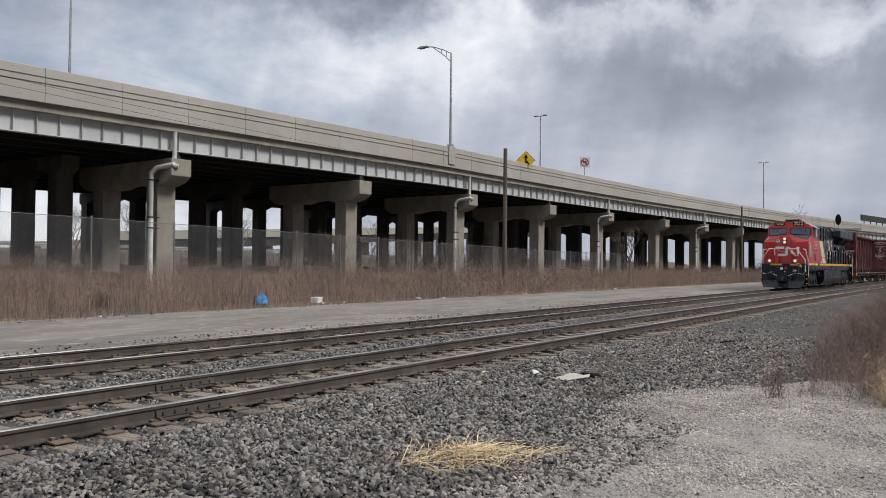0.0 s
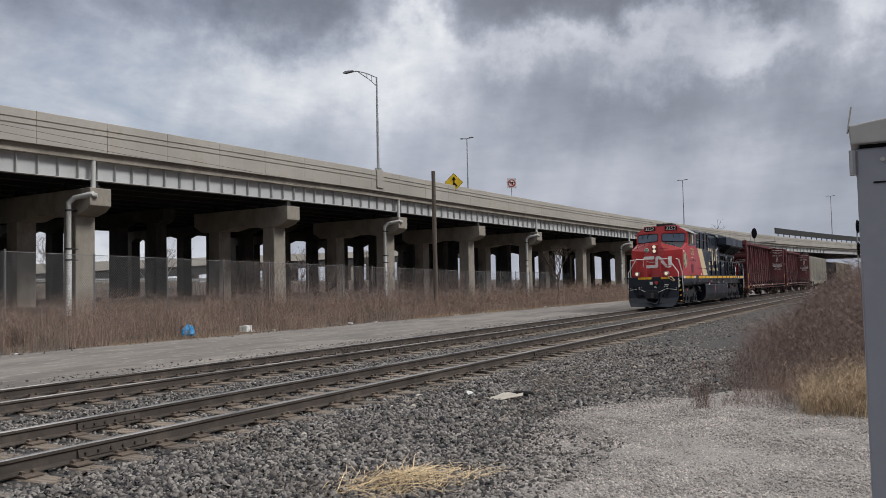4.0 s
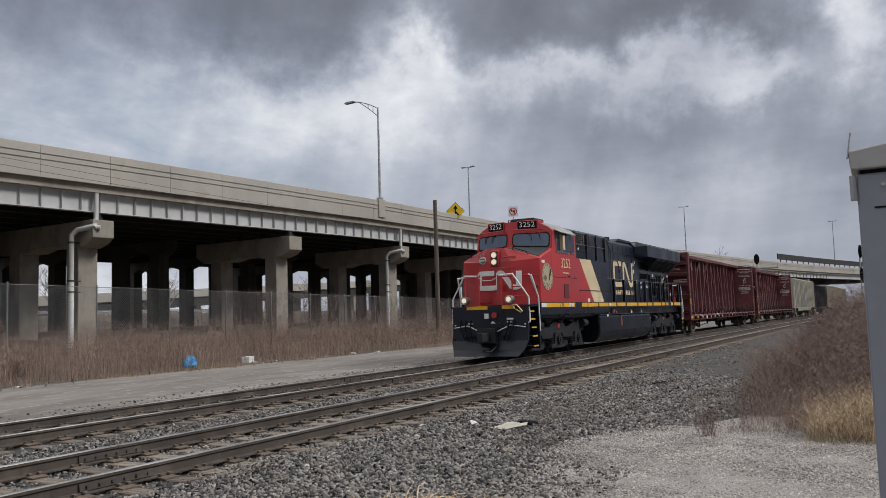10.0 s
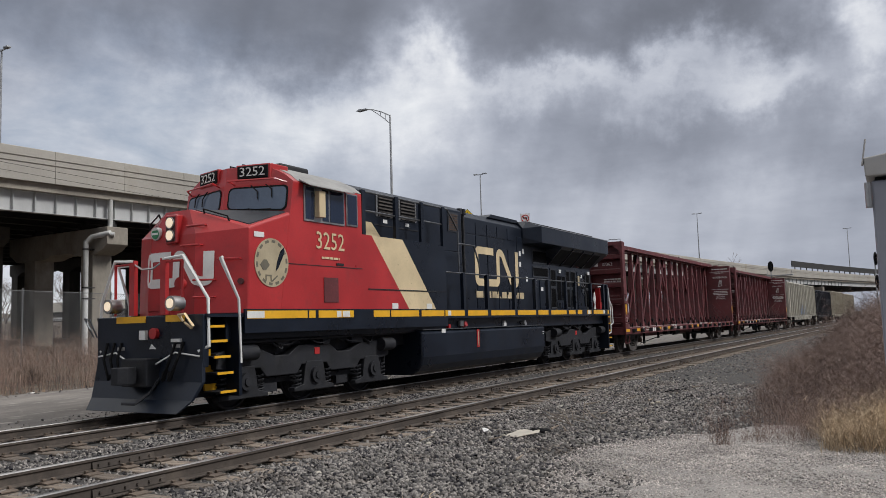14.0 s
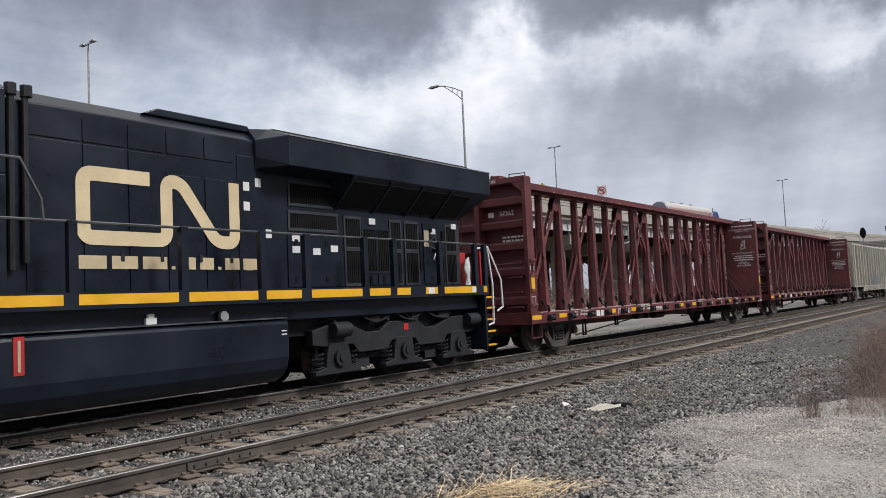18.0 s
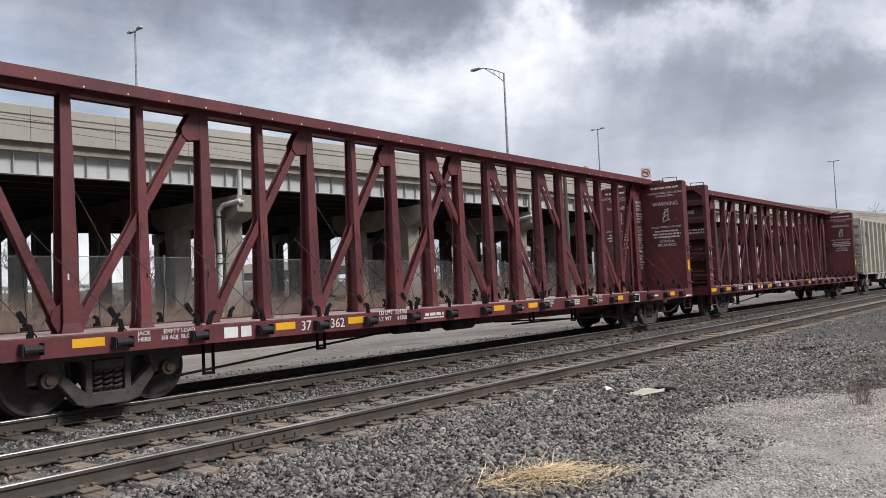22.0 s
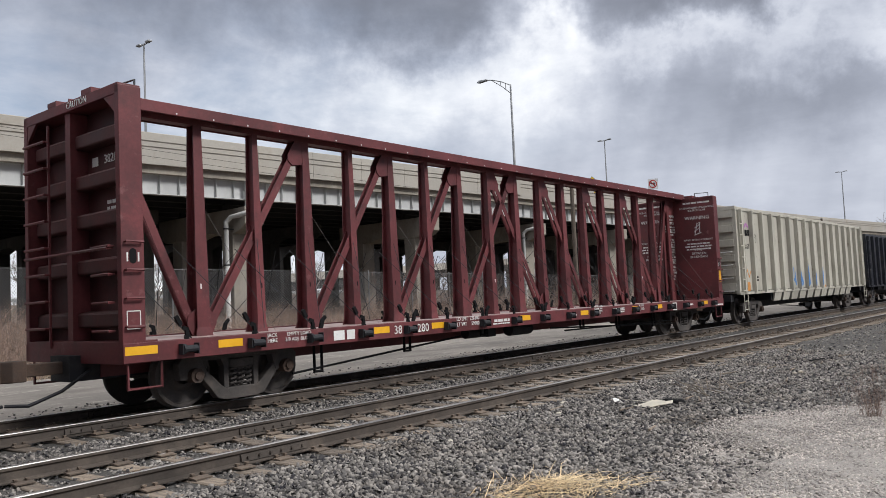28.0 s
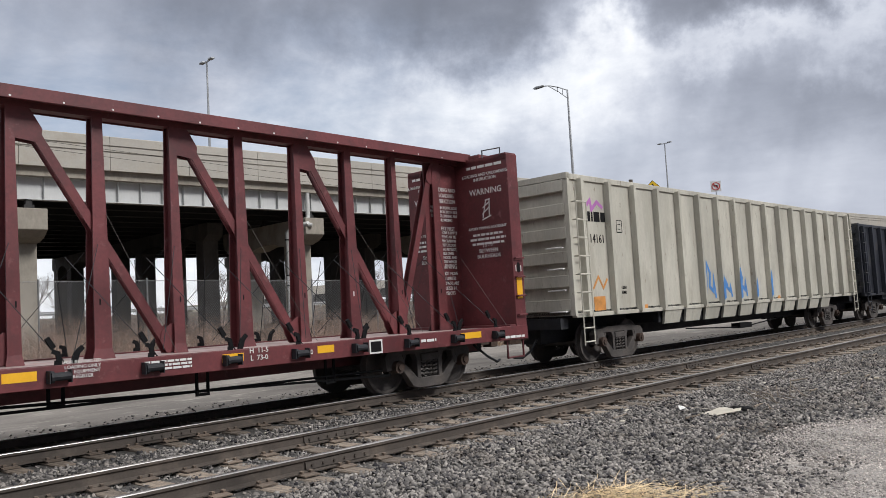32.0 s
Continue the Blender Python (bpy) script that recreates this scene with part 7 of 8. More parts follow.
    lettering("number", "3252", 0.52, side_text(X(3.75), y, 3.47), M_CREAM, eng, wide=0.95)
    part("model_mark", bars(Mesh(), [(X(3.45), X(4.05), 3.13, 0.045)], lambda a, b, d: (a, y - d, b), 3), M_CREAM, eng)
    badge = part("round_emblem", Mesh().cyl((X(1.95), -1.50, 2.95), (X(1.95), -1.512, 2.95), 0.47, 32), M_BADGE, eng, "round cream emblem with dark border marks")
    rim = Mesh()
    for k in range(14):
        a = 2 * math.pi * k / 14
        rim.strip([(X(1.95) + 0.415 * math.cos(a), 2.95 + 0.415 * math.sin(a)), (X(1.95) + 0.415 * math.cos(a + 0.24), 2.95 + 0.415 * math.sin(a + 0.24))], 0.05, 0.003, lambda p, q, d: (p, -1.513 - d, q))
    tagged(part("border_mark", rim, M_BADGEDARK, badge), kind="stuff")
    part("feather_shape", Mesh().prism([(X(2.05), 2.78), (X(2.12), 2.85), (X(2.28), 3.12), (X(2.30), 3.28), (X(2.18), 3.18), (X(2.08), 2.95)], "y", -1.518, -1.513), M_BLACK, badge)
    part("inner_shape", Mesh().prism([(X(1.62), 2.9), (X(1.72), 3.0), (X(1.8), 3.0), (X(1.88), 2.9), (X(1.78), 2.8), (X(1.70), 2.8)], "y", -1.518, -1.513).strip([(X(1.78), 2.6), (X(1.78), 2.7), (X(1.92), 2.7), (X(1.92), 2.6), (X(1.96), 2.6), (X(2.1), 2.7)], 0.03, 0.004, lambda p, q, d: (p, -1.514 - d, q)), M_BADGEDARK, badge)
    part("label_patch", Mesh().box(X(1.47), X(1.74), y, y + 0.004, 3.42, 3.52), M_WHITE, eng)

    # wide body behind the cab with the slanting stripe, upper cabinets behind a railing
    for sy in (-1, 1):
        y0 = sy * 1.5
        zt = 3.74

        def body_piece(name, pts, mat, label="", y0=y0, sy=sy):
            return part(name, Mesh().prism([(X(a), b) for a, b in pts], "y", min(y0, y0 - sy * 0.05), max(y0, y0 - sy * 0.05)), mat, eng, label)

        body_piece("side_panel", [(4.9, 2.04), (6.81, 2.04), (5.27, zt), (4.9, zt)], M_RED, "red side panel")
        body_piece("stripe_panel", [(6.81, 2.04), (8.08, 2.04), (6.56, zt), (5.27, zt)], M_CREAM, "weathered cream slanting stripe")
        body_piece("side_panel", [(8.08, 2.04), (8.62, 2.04), (8.62, 3.70), (8.1, zt), (6.56, zt)], M_BLACK, "black side panel")
        part("panel_ledge", Mesh().box(X(5.1), X(8.6), min(y0, y0 + sy * 0.015), max(y0, y0 + sy * 0.015), 2.50, 2.525), M_GRIME, eng)
        for a in (6.05, 7.6):
            part("warning_label", Mesh().box(X(a), X(a + 0.25), min(y0, y0 + sy * 0.006), max(y0, y0 + sy * 0.006), 2.07, 2.2), M_WHITE, eng)
    part("lower_body", bx(4.92, 8.6, -1.44, 1.44, 2.0, 3.72), M_BLACK, eng)
    part("upper_cabinet", Mesh().loft([[(X(4.92), yy, zz) for yy, zz in [(-1.02, 3.7), (-1.02, 4.88), (-0.85, 5.0), (0.85, 5.0), (1.02, 4.88), (1.02, 3.7)]], [(X(10.4), yy, zz) for yy, zz in [(-1.02, 3.7), (-1.02, 4.88), (-0.85, 5.0), (0.85, 5.0), (1.02, 4.88), (1.02, 3.7)]]]), M_BLACK, eng, "black equipment cabinet", bevel=0.02)
    part("engine_hood", Mesh().loft([[(X(uu), yy, zz) for yy, zz in [(-0.83, 1.98), (-0.83, 4.80), (-0.62, 5.0), (0.62, 5.0), (0.83, 4.80), (0.83, 1.98)]] for uu in (8.6, 14.98)]), M_BLACK, eng, "black engine hood", bevel=0.02)
    part("lower_cabinet", bx(8.6, 10.4, -1.02, 1.02, 1.98, 3.7), M_BLACK, eng, "black lower cabinet", bevel=0.015)
    part("roof_box", Mesh().prism([(X(12.7), 4.98), (X(13.0), 5.11), (X(14.9), 5.10), (X(15.0), 4.98)], "y", -0.7, 0.7), M_BLACK, eng, bevel=0.02)
    part("exhaust_stack", bx(10.9, 11.7, -0.35, 0.35, 4.93, 5.06), M_GRIME, eng, bevel=0.03)
    for sy in (-1, 1):
        y = sy * 1.025
        part("stripe_end", Mesh().prism([(X(4.95), 3.76), (X(6.38), 3.76), (X(5.94), 4.15), (X(4.95), 4.15)], "y", min(y, y + sy * 0.004), max(y, y + sy * 0.004)), M_CREAM, eng, "upper end of the cream stripe")
        for a in (6.13, 7.12):
            part("notice", Mesh().box(X(a + 0.3), X(a + 0.48), min(y, y + sy * 0.006), max(y, y + sy * 0.006), 4.18, 4.27), M_WHITE, eng, "white notice label")
            part("door_line", Mesh().box(X(a - 0.1), X(a + 0.9), min(y, y + sy * 0.01), max(y, y + sy * 0.01), 4.10, 4.13), M_GRIME, eng)
            v = part("vent_frame", Mesh().box(X(a), X(a + 0.82), min(y, y + sy * 0.02), max(y, y + sy * 0.02), 4.32, 4.86), M_CHROME, eng, "louvred vent with bright frame")
            part("vent_back", Mesh().box(X(a + 0.07), X(a + 0.75), min(y, y + sy * 0.025), max(y, y + sy * 0.025), 4.325, 4.85), M_INK, v)
            for k in range(6):
                part("louvre", Mesh().box(X(a + 0.07), X(a + 0.75), min(y, y + sy * 0.05), max(y, y + sy * 0.05), 4.34 + k * 0.085, 4.375 + k * 0.085), M_TRUCK, v)
        rail = Mesh()
        yy = sy * 1.42
        rail.tube([(X(5.0), yy, 4.75), (X(8.9), yy, 4.75), (X(9.46), yy, 4.22), (X(9.48), yy, 3.04)], 0.022, 6).tube([(X(5.0), yy, 4.31), (X(8.65), yy, 4.31)], 0.022, 6)
        rail.tube([(X(9.48), yy, 3.86), (X(10.38), yy, 3.86), (X(10.66), yy, 3.34), (X(10.69), yy, 3.04)], 0.022, 6)
        part("upper_railing", rail, M_HANDRAIL, eng, "worn grey upper handrail")
        for a in (4.98, 6.34, 7.50, 8.58):
            part("rail_post", Mesh().box(X(a), X(a + 0.13), yy - 0.04, yy + 0.04, 3.7, 4.78), M_BLACK, eng)
        vs = part("vent_frame", Mesh().box(X(9.60), X(10.19), min(y, y + sy * 0.012), max(y, y + sy * 0.012), 4.25, 4.81), M_HOODRIM, eng)
        for k in range(7):
            part("vent_slat", Mesh().box(X(9.65), X(10.14), min(y, y + sy * 0.022), max(y, y + sy * 0.022), 4.29 + k * 0.07, 4.335 + k * 0.07), M_RUSTY, vs, "brown vent slat")
        part("vent_pipe", Mesh().cyl((X(10.52), sy * 0.9, 2.4), (X(10.52), sy * 0.9, 4.86), 0.05, 8).cyl((X(10.72), sy * 0.9, 2.5), (X(10.72), sy * 0.9, 4.86), 0.045, 8).cyl((X(10.52), sy * 0.9, 4.84), (X(10.52), sy * 0.9, 5.0), 0.085, 8).cyl((X(10.74), sy * 0.9, 4.84), (X(10.74), sy * 0.9, 5.0), 0.085, 8), M_GRIME, eng, smooth=True)
        # hood doors
        y = sy * 0.852
        for a, b in ((10.75, 11.55), (11.6, 12.3), (12.35, 13.0), (13.05, 13.75), (13.8, 14.4)):
            dr = part("hood_door", Mesh().box(X(a), X(b), min(y - sy * 0.025, y), max(y - sy * 0.025, y), 2.06, 4.3 if a < 13 else 4.0), M_BLACK, eng, bevel=0.008)
            part("latch", Mesh().box(X(b - 0.12), X(b - 0.06), min(y, y + sy * 0.02), max(y, y + sy * 0.02), 2.55, 2.68), M_GRIME, dr)
            part("hood_top_panel", Mesh().box(X(a), X(b), min(y - sy * 0.025, y - sy * 0.004), max(y - sy * 0.025, y - sy * 0.004), 4.34, 4.7), M_BLACK, eng)
        for a, z in ((14.62, 3.86), (14.62, 3.5), (14.9, 3.95), (15.12, 3.02), (10.2, 3.4), (14.64, 2.42)):
            part("label", Mesh().box(X(a), X(a + 0.14), min(y, y + sy * 0.004), max(y, y + sy * 0.004), z, z + 0.16), M_WHITE, eng)
        # lower railing
        lr = Mesh().tube([(X(8.5), yy, 3.05), (X(21.6), yy, 3.05)], 0.022, 6)
        part("side_handrail", lr, M_HANDRAIL, eng, "long side handrail")
        for a in (9.57, 11.0, 12.82, 14.42, 15.48, 17.1, 18.02, 19.66, 21.1, 21.42):
            part("stanchion", Mesh().box(X(a), X(a + 0.13), sy * 1.44 - 0.05, sy * 1.44 + 0.05, 1.9, 3.06), M_BLACK, eng)
    # big emblem on the hood, reading along the near side
    part("emblem", Mesh().strip(round_path([(X(11.47) + 3.04 * a, 2.90 + 0.97 * b) for a, b in emblem], 0.16, 7), 0.225, 0.006, lambda a, b, d: (a, -0.856 - d, b)), M_CREAM, eng, "large cream winding stripe emblem")
    a = X(11.5)
    for w, h in ((0.34, 0.2), (0.34, 0.2), (0.34, 0.2), (0.05, 0.05), (0.24, 0.2), (0.22, 0.2), (0.05, 0.05), (0.24, 0.2), (0.24, 0.2)):
        part("caption_letter", Mesh().box(a, a + w * 1.30, -0.862, -0.852, 2.43, 2.43 + h), M_CREAM, eng, "cream block lettering")
        a += w * 1.30 + 0.088
    # radiator wings and rear hood
    part("rear_hood", Mesh().box(X(14.5), X(21.3), -0.85, 0.85, 1.98, 4.5), M_BLACK, eng, bevel=0.015)
    def wing(zi):
        return [(-0.85, zi), (-1.46, 4.30), (-1.46, 4.86), (-0.9, 5.05), (0.9, 5.05), (1.46, 4.86), (1.46, 4.30), (0.85, zi)]

    part("radiator_wing", Mesh().loft([[(X(14.9), y, z) for y, z in [(-0.85, 4.3), (-0.9, 4.5), (-0.9, 4.8), (-0.7, 5.05), (0.7, 5.05), (0.9, 4.8), (0.9, 4.5), (0.85, 4.3)]], [(X(15.2), y, z) for y, z in wing(4.22)], [(X(16.85), y, z) for y, z in wing(4.22)], [(X(16.95), y, z) for y, z in wing(3.69)], [(X(21.3), y, z) for y, z in wing(3.69)], [(X(21.9), y, z) for y, z in wing(4.25)]]), M_BLACK, eng, "overhanging radiator housing", bevel=0.012)
    part("roof_grating", Mesh().box(X(15.4), X(21.8), -0.85, 0.85, 5.05, 5.09), M_GRIME, eng)
    for k in range(4):
        part("roof_rib", Mesh().box(X(15.4 + 1.6 * k), X(16.9 + 1.6 * k), -0.8, 0.8, 5.09, 5.11), M_CHROME, eng, "grating")
    for sy in (-1, 1):
        y = sy * 0.85
        part("wing_edge", Mesh().box(X(15.2), X(21.9), sy * 1.46 - 0.012, sy * 1.46 + 0.012, 4.85, 4.875), M_CHROME, eng, "worn bright edge")
        for ua, ub in ((17.02, 18.1), (18.2, 19.2), (19.3, 20.3), (20.4, 21.2)):
            part("radiator_screen", Mesh().prism([(sy * 0.911, 3.751), (sy * 1.368, 4.208), (sy * 1.386, 4.190), (sy * 0.929, 3.733)], "x", X(ua), X(ub)), M_INK, eng, "dark radiator screen")
            part("screen_frame", Mesh().prism([(sy * 0.86, 3.69), (sy * 1.44, 4.27), (sy * 1.465, 4.25), (sy * 0.885, 3.665)], "x", X(ua - 0.09), X(ua - 0.01)), M_BLACK, eng)

        def grille(ua, ub, z0, z1, rim_mat, sy=sy, y=y):
            """A screened opening: proud rim, dark backing, upright bars."""
            def sl(u0, u1, za, zb, d):
                return Mesh().box(X(u0), X(u1), min(y, y + sy * d), max(y, y + sy * d), za, zb)
            g = part("grille_rim", Mesh().box(X(ua - 0.05), X(ub + 0.05), min(y, y + sy * 0.022), max(y, y + sy * 0.022), z1, z1 + 0.06).box(X(ua - 0.05), X(ub + 0.05), min(y, y + sy * 0.022), max(y, y + sy * 0.022), z0 - 0.06, z0)
                     .box(X(ua - 0.05), X(ua), min(y, y + sy * 0.022), max(y, y + sy * 0.022), z0, z1).box(X(ub), X(ub + 0.05), min(y, y + sy * 0.022), max(y, y + sy * 0.022), z0, z1), rim_mat, eng, bevel=0.006)
            part("backing", sl(ua, ub, z0, z1, 0.004), M_INK, g)
            n = int((ub - ua) / 0.055)
            bar = Mesh()
            for k in range(1, n):
                u = ua + (ub - ua) * k / n
                bar.box(X(u - 0.008), X(u + 0.008), min(y, y + sy * 0.014), max(y, y + sy * 0.014), z0, z1)
            tagged(part("grille_screen", bar, M_INK, g), kind="stuff")

        grille(15.74, 16.93, 3.72, 4.10, M_HOODRIM)
        grille(15.72, 17.0, 3.24, 3.52, M_HOODRIM)
        for ua, ub in ((17.26, 17.70), (18.73, 19.06), (19.25, 19.68), (20.83, 21.22)):
            grille(ua, ub, 2.16, 2.83, M_HOODRIM)
            grille(ua, ub, 2.92, 3.50, M_HOODRIM)
        grille(17.81, 18.2, 2.42, 3.30, M_BLACK)
        grille(18.27, 18.62, 2.42, 3.30, M_BLACK)
        for ua, ub, z0, z1 in ((15.64, 16.06, 2.1, 3.12), (16.22, 17.14, 2.1, 3.12), (19.9, 20.5, 2.12, 3.54), (17.79, 18.21, 2.12, 2.34), (18.25, 18.64, 2.12, 2.34)):
            dr = part("equipment_door", Mesh().box(X(ua), X(ub), min(y, y + sy * 0.025), max(y, y + sy * 0.025), z0, z1), M_BLACK, eng, bevel=0.01)
            part("latch", Mesh().box(X((ua + ub) / 2 - 0.04), X((ua + ub) / 2 + 0.04), min(y, y + sy * 0.04), max(y, y + sy * 0.04), z0 + 0.1, z0 + 0.2), M_INK, dr)
            part("latch", Mesh().box(X((ua + ub) / 2 - 0.04), X((ua + ub) / 2 + 0.04), min(y, y + sy * 0.04), max(y, y + sy * 0.04), z1 - 0.2, z1 - 0.1), M_INK, dr)
        part("door_handle_rail", Mesh().box(X(20.66), X(20.75), min(y, y + sy * 0.03), max(y, y + sy * 0.03), 2.2, 3.4), M_INK, eng)
        part("door_slot_rail", Mesh().box(X(19.75), X(19.83), min(y, y + sy * 0.03), max(y, y + sy * 0.03), 2.45, 3.3), M_INK, eng)
        hw = part("handwheel", Mesh().tube([(X(20.28) + 0.27 * math.cos(q * math.pi / 10), sy * 0.97, 2.93 + 0.31 * math.sin(q * math.pi / 10)) for q in range(21)], 0.014, 5), M_GRIME, eng, "black hand brake wheel", smooth=True)
        part("hub", Mesh().cyl((X(20.28), sy * 0.85, 2.93), (X(20.28), sy * 0.99, 2.93), 0.05, 10), M_GRIME, hw)
        for q in range(5):
            a = q * 1.2566 + 0.4
            part("spoke", Mesh().cyl((X(20.28), sy * 0.97, 2.93), (X(20.28) + 0.27 * math.cos(a), sy * 0.97, 2.93 + 0.31 * math.sin(a)), 0.010, 5), M_CHROME, hw)
        part("notice", Mesh().box(X(19.92), X(20.11), min(y, y + sy * 0.03), max(y, y + sy * 0.03), 3.0, 3.38), M_BADGE, eng, "yellowed paper notice")
        for a, z in ((15.75, 2.76), (16.3, 2.73), (16.8, 2.80), (15.75, 2.98), (18.0, 3.42), (20.18, 3.3), (21.04, 3.46)):
            part("label", Mesh().box(X(a), X(a + 0.2), min(y, y + sy * 0.032), max(y, y + sy * 0.032), z, z + 0.13), M_WHITE, eng, "white notice label")
        # end handrails and steps, front and rear
        ends = Mesh()
        ends.tube([(X(21.55), sy * 1.42, 3.06), (X(21.62), sy * 1.46, 2.9), (X(21.75), sy * 1.48, 2.1), (X(21.72), sy * 1.48, 1.12), (X(21.55), sy * 1.44, 1.08)], 0.025, 6).tube([(X(21.9), sy * 0.95, 3.0), (X(22.2), sy * 1.1, 3.03), (X(22.38), sy * 1.34, 2.2), (X(22.38), sy * 1.36, 1.5), (X(22.2), sy * 1.3, 1.4)], 0.025, 6)
        part("end_handrail", ends, M_WHITE, eng, "white end handrail", smooth=True)
        fr = Mesh()
        fr.tube([(X(0.95), sy * 1.22, 3.02), (X(0.74), sy * 1.40, 2.98), (X(1.08), sy * 1.50, 2.24), (X(1.13), sy * 1.50, 1.09)], 0.028, 6)
        fr.tube([(X(0.3), sy * 0.40, 3.0), (X(0.3), sy * 0.92, 3.03), (X(0.40), sy * 1.44, 2.25), (X(0.40), sy * 1.46, 1.42), (X(0.3), sy * 1.3, 1.33)], 0.028, 6)
        part("front_handrail", fr, M_WHITE, eng, "white front handrail", smooth=True)
        part("front_stanchion", Mesh().box(X(0.28), X(0.36), sy * 0.42 - 0.07, sy * 0.42 + 0.07, 2.0, 3.02), M_RED, eng, "red end post")
        part("front_gate_rail", Mesh().tube([(X(0.3), sy * 0.40, 2.95), (X(0.3), sy * 0.9, 2.95), (X(0.3), sy * 0.9, 2.0)], 0.022, 6), M_RED, eng)
        dl = part("ditch_light", Mesh().cyl((X(0.32), sy * 0.84, 2.18), (X(0.08), sy * 0.84, 2.18), 0.135, 16), M_CHROME, eng, "ditch light in a round housing", smooth=True)
        part("lens", Mesh().cyl((X(0.08), sy * 0.84, 2.18), (X(0.065), sy * 0.84, 2.18), 0.085, 16), M_LENS, dl, "lit lens")
        for ua, ub, dk in ((0.36, 0.95, 0.07), (21.42, 21.98, -0.03)):
            wall = 1.08 if ua < 5 else 21.34
            sw = part("stepwell", Mesh().box(X(wall), X(wall + 0.08), min(sy * 0.95, sy * 1.5), max(sy * 0.95, sy * 1.5), 0.5, 1.95), M_BLACK, eng, bevel=0.01)
            part("well_back", Mesh().box(X(ua), X(wall + 0.08 if ua < 5 else ub), sy * 0.95 - 0.02, sy * 0.95 + 0.02, 0.5, 1.95), M_BLACK, sw)
            for k, z in enumerate((1.74, 1.48, 1.20, 0.91, 0.58)):
                u0 = ua + (dk * k if ua < 5 else 0.0)
                part("step", Mesh().box(X(u0), X(min(u0 + 0.42, wall) if ua < 5 else ub - 0.05), min(sy * 0.97, sy * 1.46), max(sy * 0.97, sy * 1.46), z, z + 0.03), M_GRIME, sw)
                part("step_edge", Mesh().box(X(u0 + 0.02), X(u0 + 0.40), min(sy * 1.46, sy * 1.468), max(sy * 1.46, sy * 1.468), z - 0.005, z + 0.04), M_YELLOW, sw, "yellow step edge")
                part("riser_patch", Mesh().box(X(u0 + 0.06), X(u0 + 0.34), min(sy * 1.0, sy * 1.03), max(sy * 1.0, sy * 1.03), z + 0.03, z + 0.15), M_YELLOW, sw, "yellow riser patch")
    part("chain", Mesh().tube([(X(0.3), -0.38, 2.95), (X(0.29), -0.15, 2.84), (X(0.29), 0.15, 2.84), (X(0.3), 0.38, 2.95)], 0.018, 5), M_CHROME, eng, "sagging safety chain")
    # pilot, plough, coupler
    part("pilot", bx(0.30, 0.44, -1.42, 1.42, 1.05, 1.98), M_BLACK, eng, bevel=0.02)
    for ya, yb in ((-0.97, -0.49), (0.05, 0.85)):
        part("pilot_stripe", Mesh().box(X(0.285), X(0.30), ya, yb, 1.86, 1.98), M_YELLOW, eng, "yellow pilot stripe")
    plow = Mesh().loft([[(X(0.30), y, z) for y, z in [(-1.40, 1.2), (1.40, 1.2)]] + [(X(0.38), y, z) for y, z in [(1.40, 1.2), (-1.40, 1.2)]],
                        [(X(0.26), y, z) for y, z in [(-1.44, 0.80), (1.44, 0.80)]] + [(X(0.34), y, z) for y, z in [(1.44, 0.80), (-1.44, 0.80)]],
                        [(X(0.12), y, z) for y, z in [(-1.34, 0.50), (1.34, 0.50)]] + [(X(0.18), y, z) for y, z in [(1.34, 0.50), (-1.34, 0.50)]],
                        [(X(-0.1), -1.2, 0.29), (X(-0.1), 1.2, 0.29), (X(-0.04), 1.2, 0.29), (X(-0.04), -1.2, 0.29)]])
    part("snow_plough", plow, M_BLACK, eng, "black snow plough blade", bevel=0.01)
    part("coupler_pocket", bx(0.0, 0.4, -0.34, 0.34, 0.72, 1.22), M_GRIME, eng, bevel=0.02)
    coupler(eng, X(0.3), X(-0.30), paint=M_GRIME)
    coupler(eng, X(21.2), X(22.3))
    for y in (-0.95, -0.75, 0.7, 0.9, 1.1):
        part("hose", Mesh().tube([(X(0.29), y, 1.5), (X(0.18), y * 0.97, 1.2), (X(0.14), y * 0.8, 0.85), (X(0.2), y * 0.72, 0.98)], 0.026, 5), M_INK, eng, "hanging air hose")
    for sy in (-1, 1):
        part("uncoupling_lever", Mesh().tube([(X(0.28), sy * 1.35, 1.25), (X(0.24), sy * 0.8, 1.32), (X(0.2), sy * 0.3, 1.1)], 0.016, 5), M_WHITE, eng, "white uncoupling lever")
    part("jumper_socket", Mesh().box(X(0.24), X(0.30), 0.0, 0.16, 1.55, 1.72).box(X(0.24), X(0.30), -0.9, -0.68, 1.5, 1.56), M_WHITE, eng)
    part("red_marker", Mesh().cyl((X(0.30), -0.22, 1.66), (X(0.22), -0.22, 1.66), 0.10, 12), M_RED, eng, "round red marker")
    part("bell", Mesh().cyl((X(0.62), -0.56, 2.55), (X(0.52), -0.56, 2.55), 0.10, 12, 0.12), M_RED, eng)
    part("rope_loop", Mesh().tube([(X(0.25), -0.98, 1.86), (X(0.2), -0.93, 1.98), (X(0.2), -1.08, 1.99), (X(0.22), -1.26, 1.78), (X(0.24), -1.2, 1.74), (X(0.25), -1.02, 1.84)], 0.022, 5), M_PALESTRAW, eng, "yellow rope loop", smooth=True)
    part("reflective_tab", Mesh().prism([(-0.24, 1.38), (-0.06, 1.38), (-0.12, 1.47)], "x", X(0.285), X(0.298)), M_WHITE, eng, "small white tab")
    for a, z in ((0.62, 1.36), (-0.86, 1.40)):
        part("label_plate", Mesh().box(X(0.285), X(0.298), a, a + 0.2, z, z + 0.06), M_LID, eng, "grey label plate")
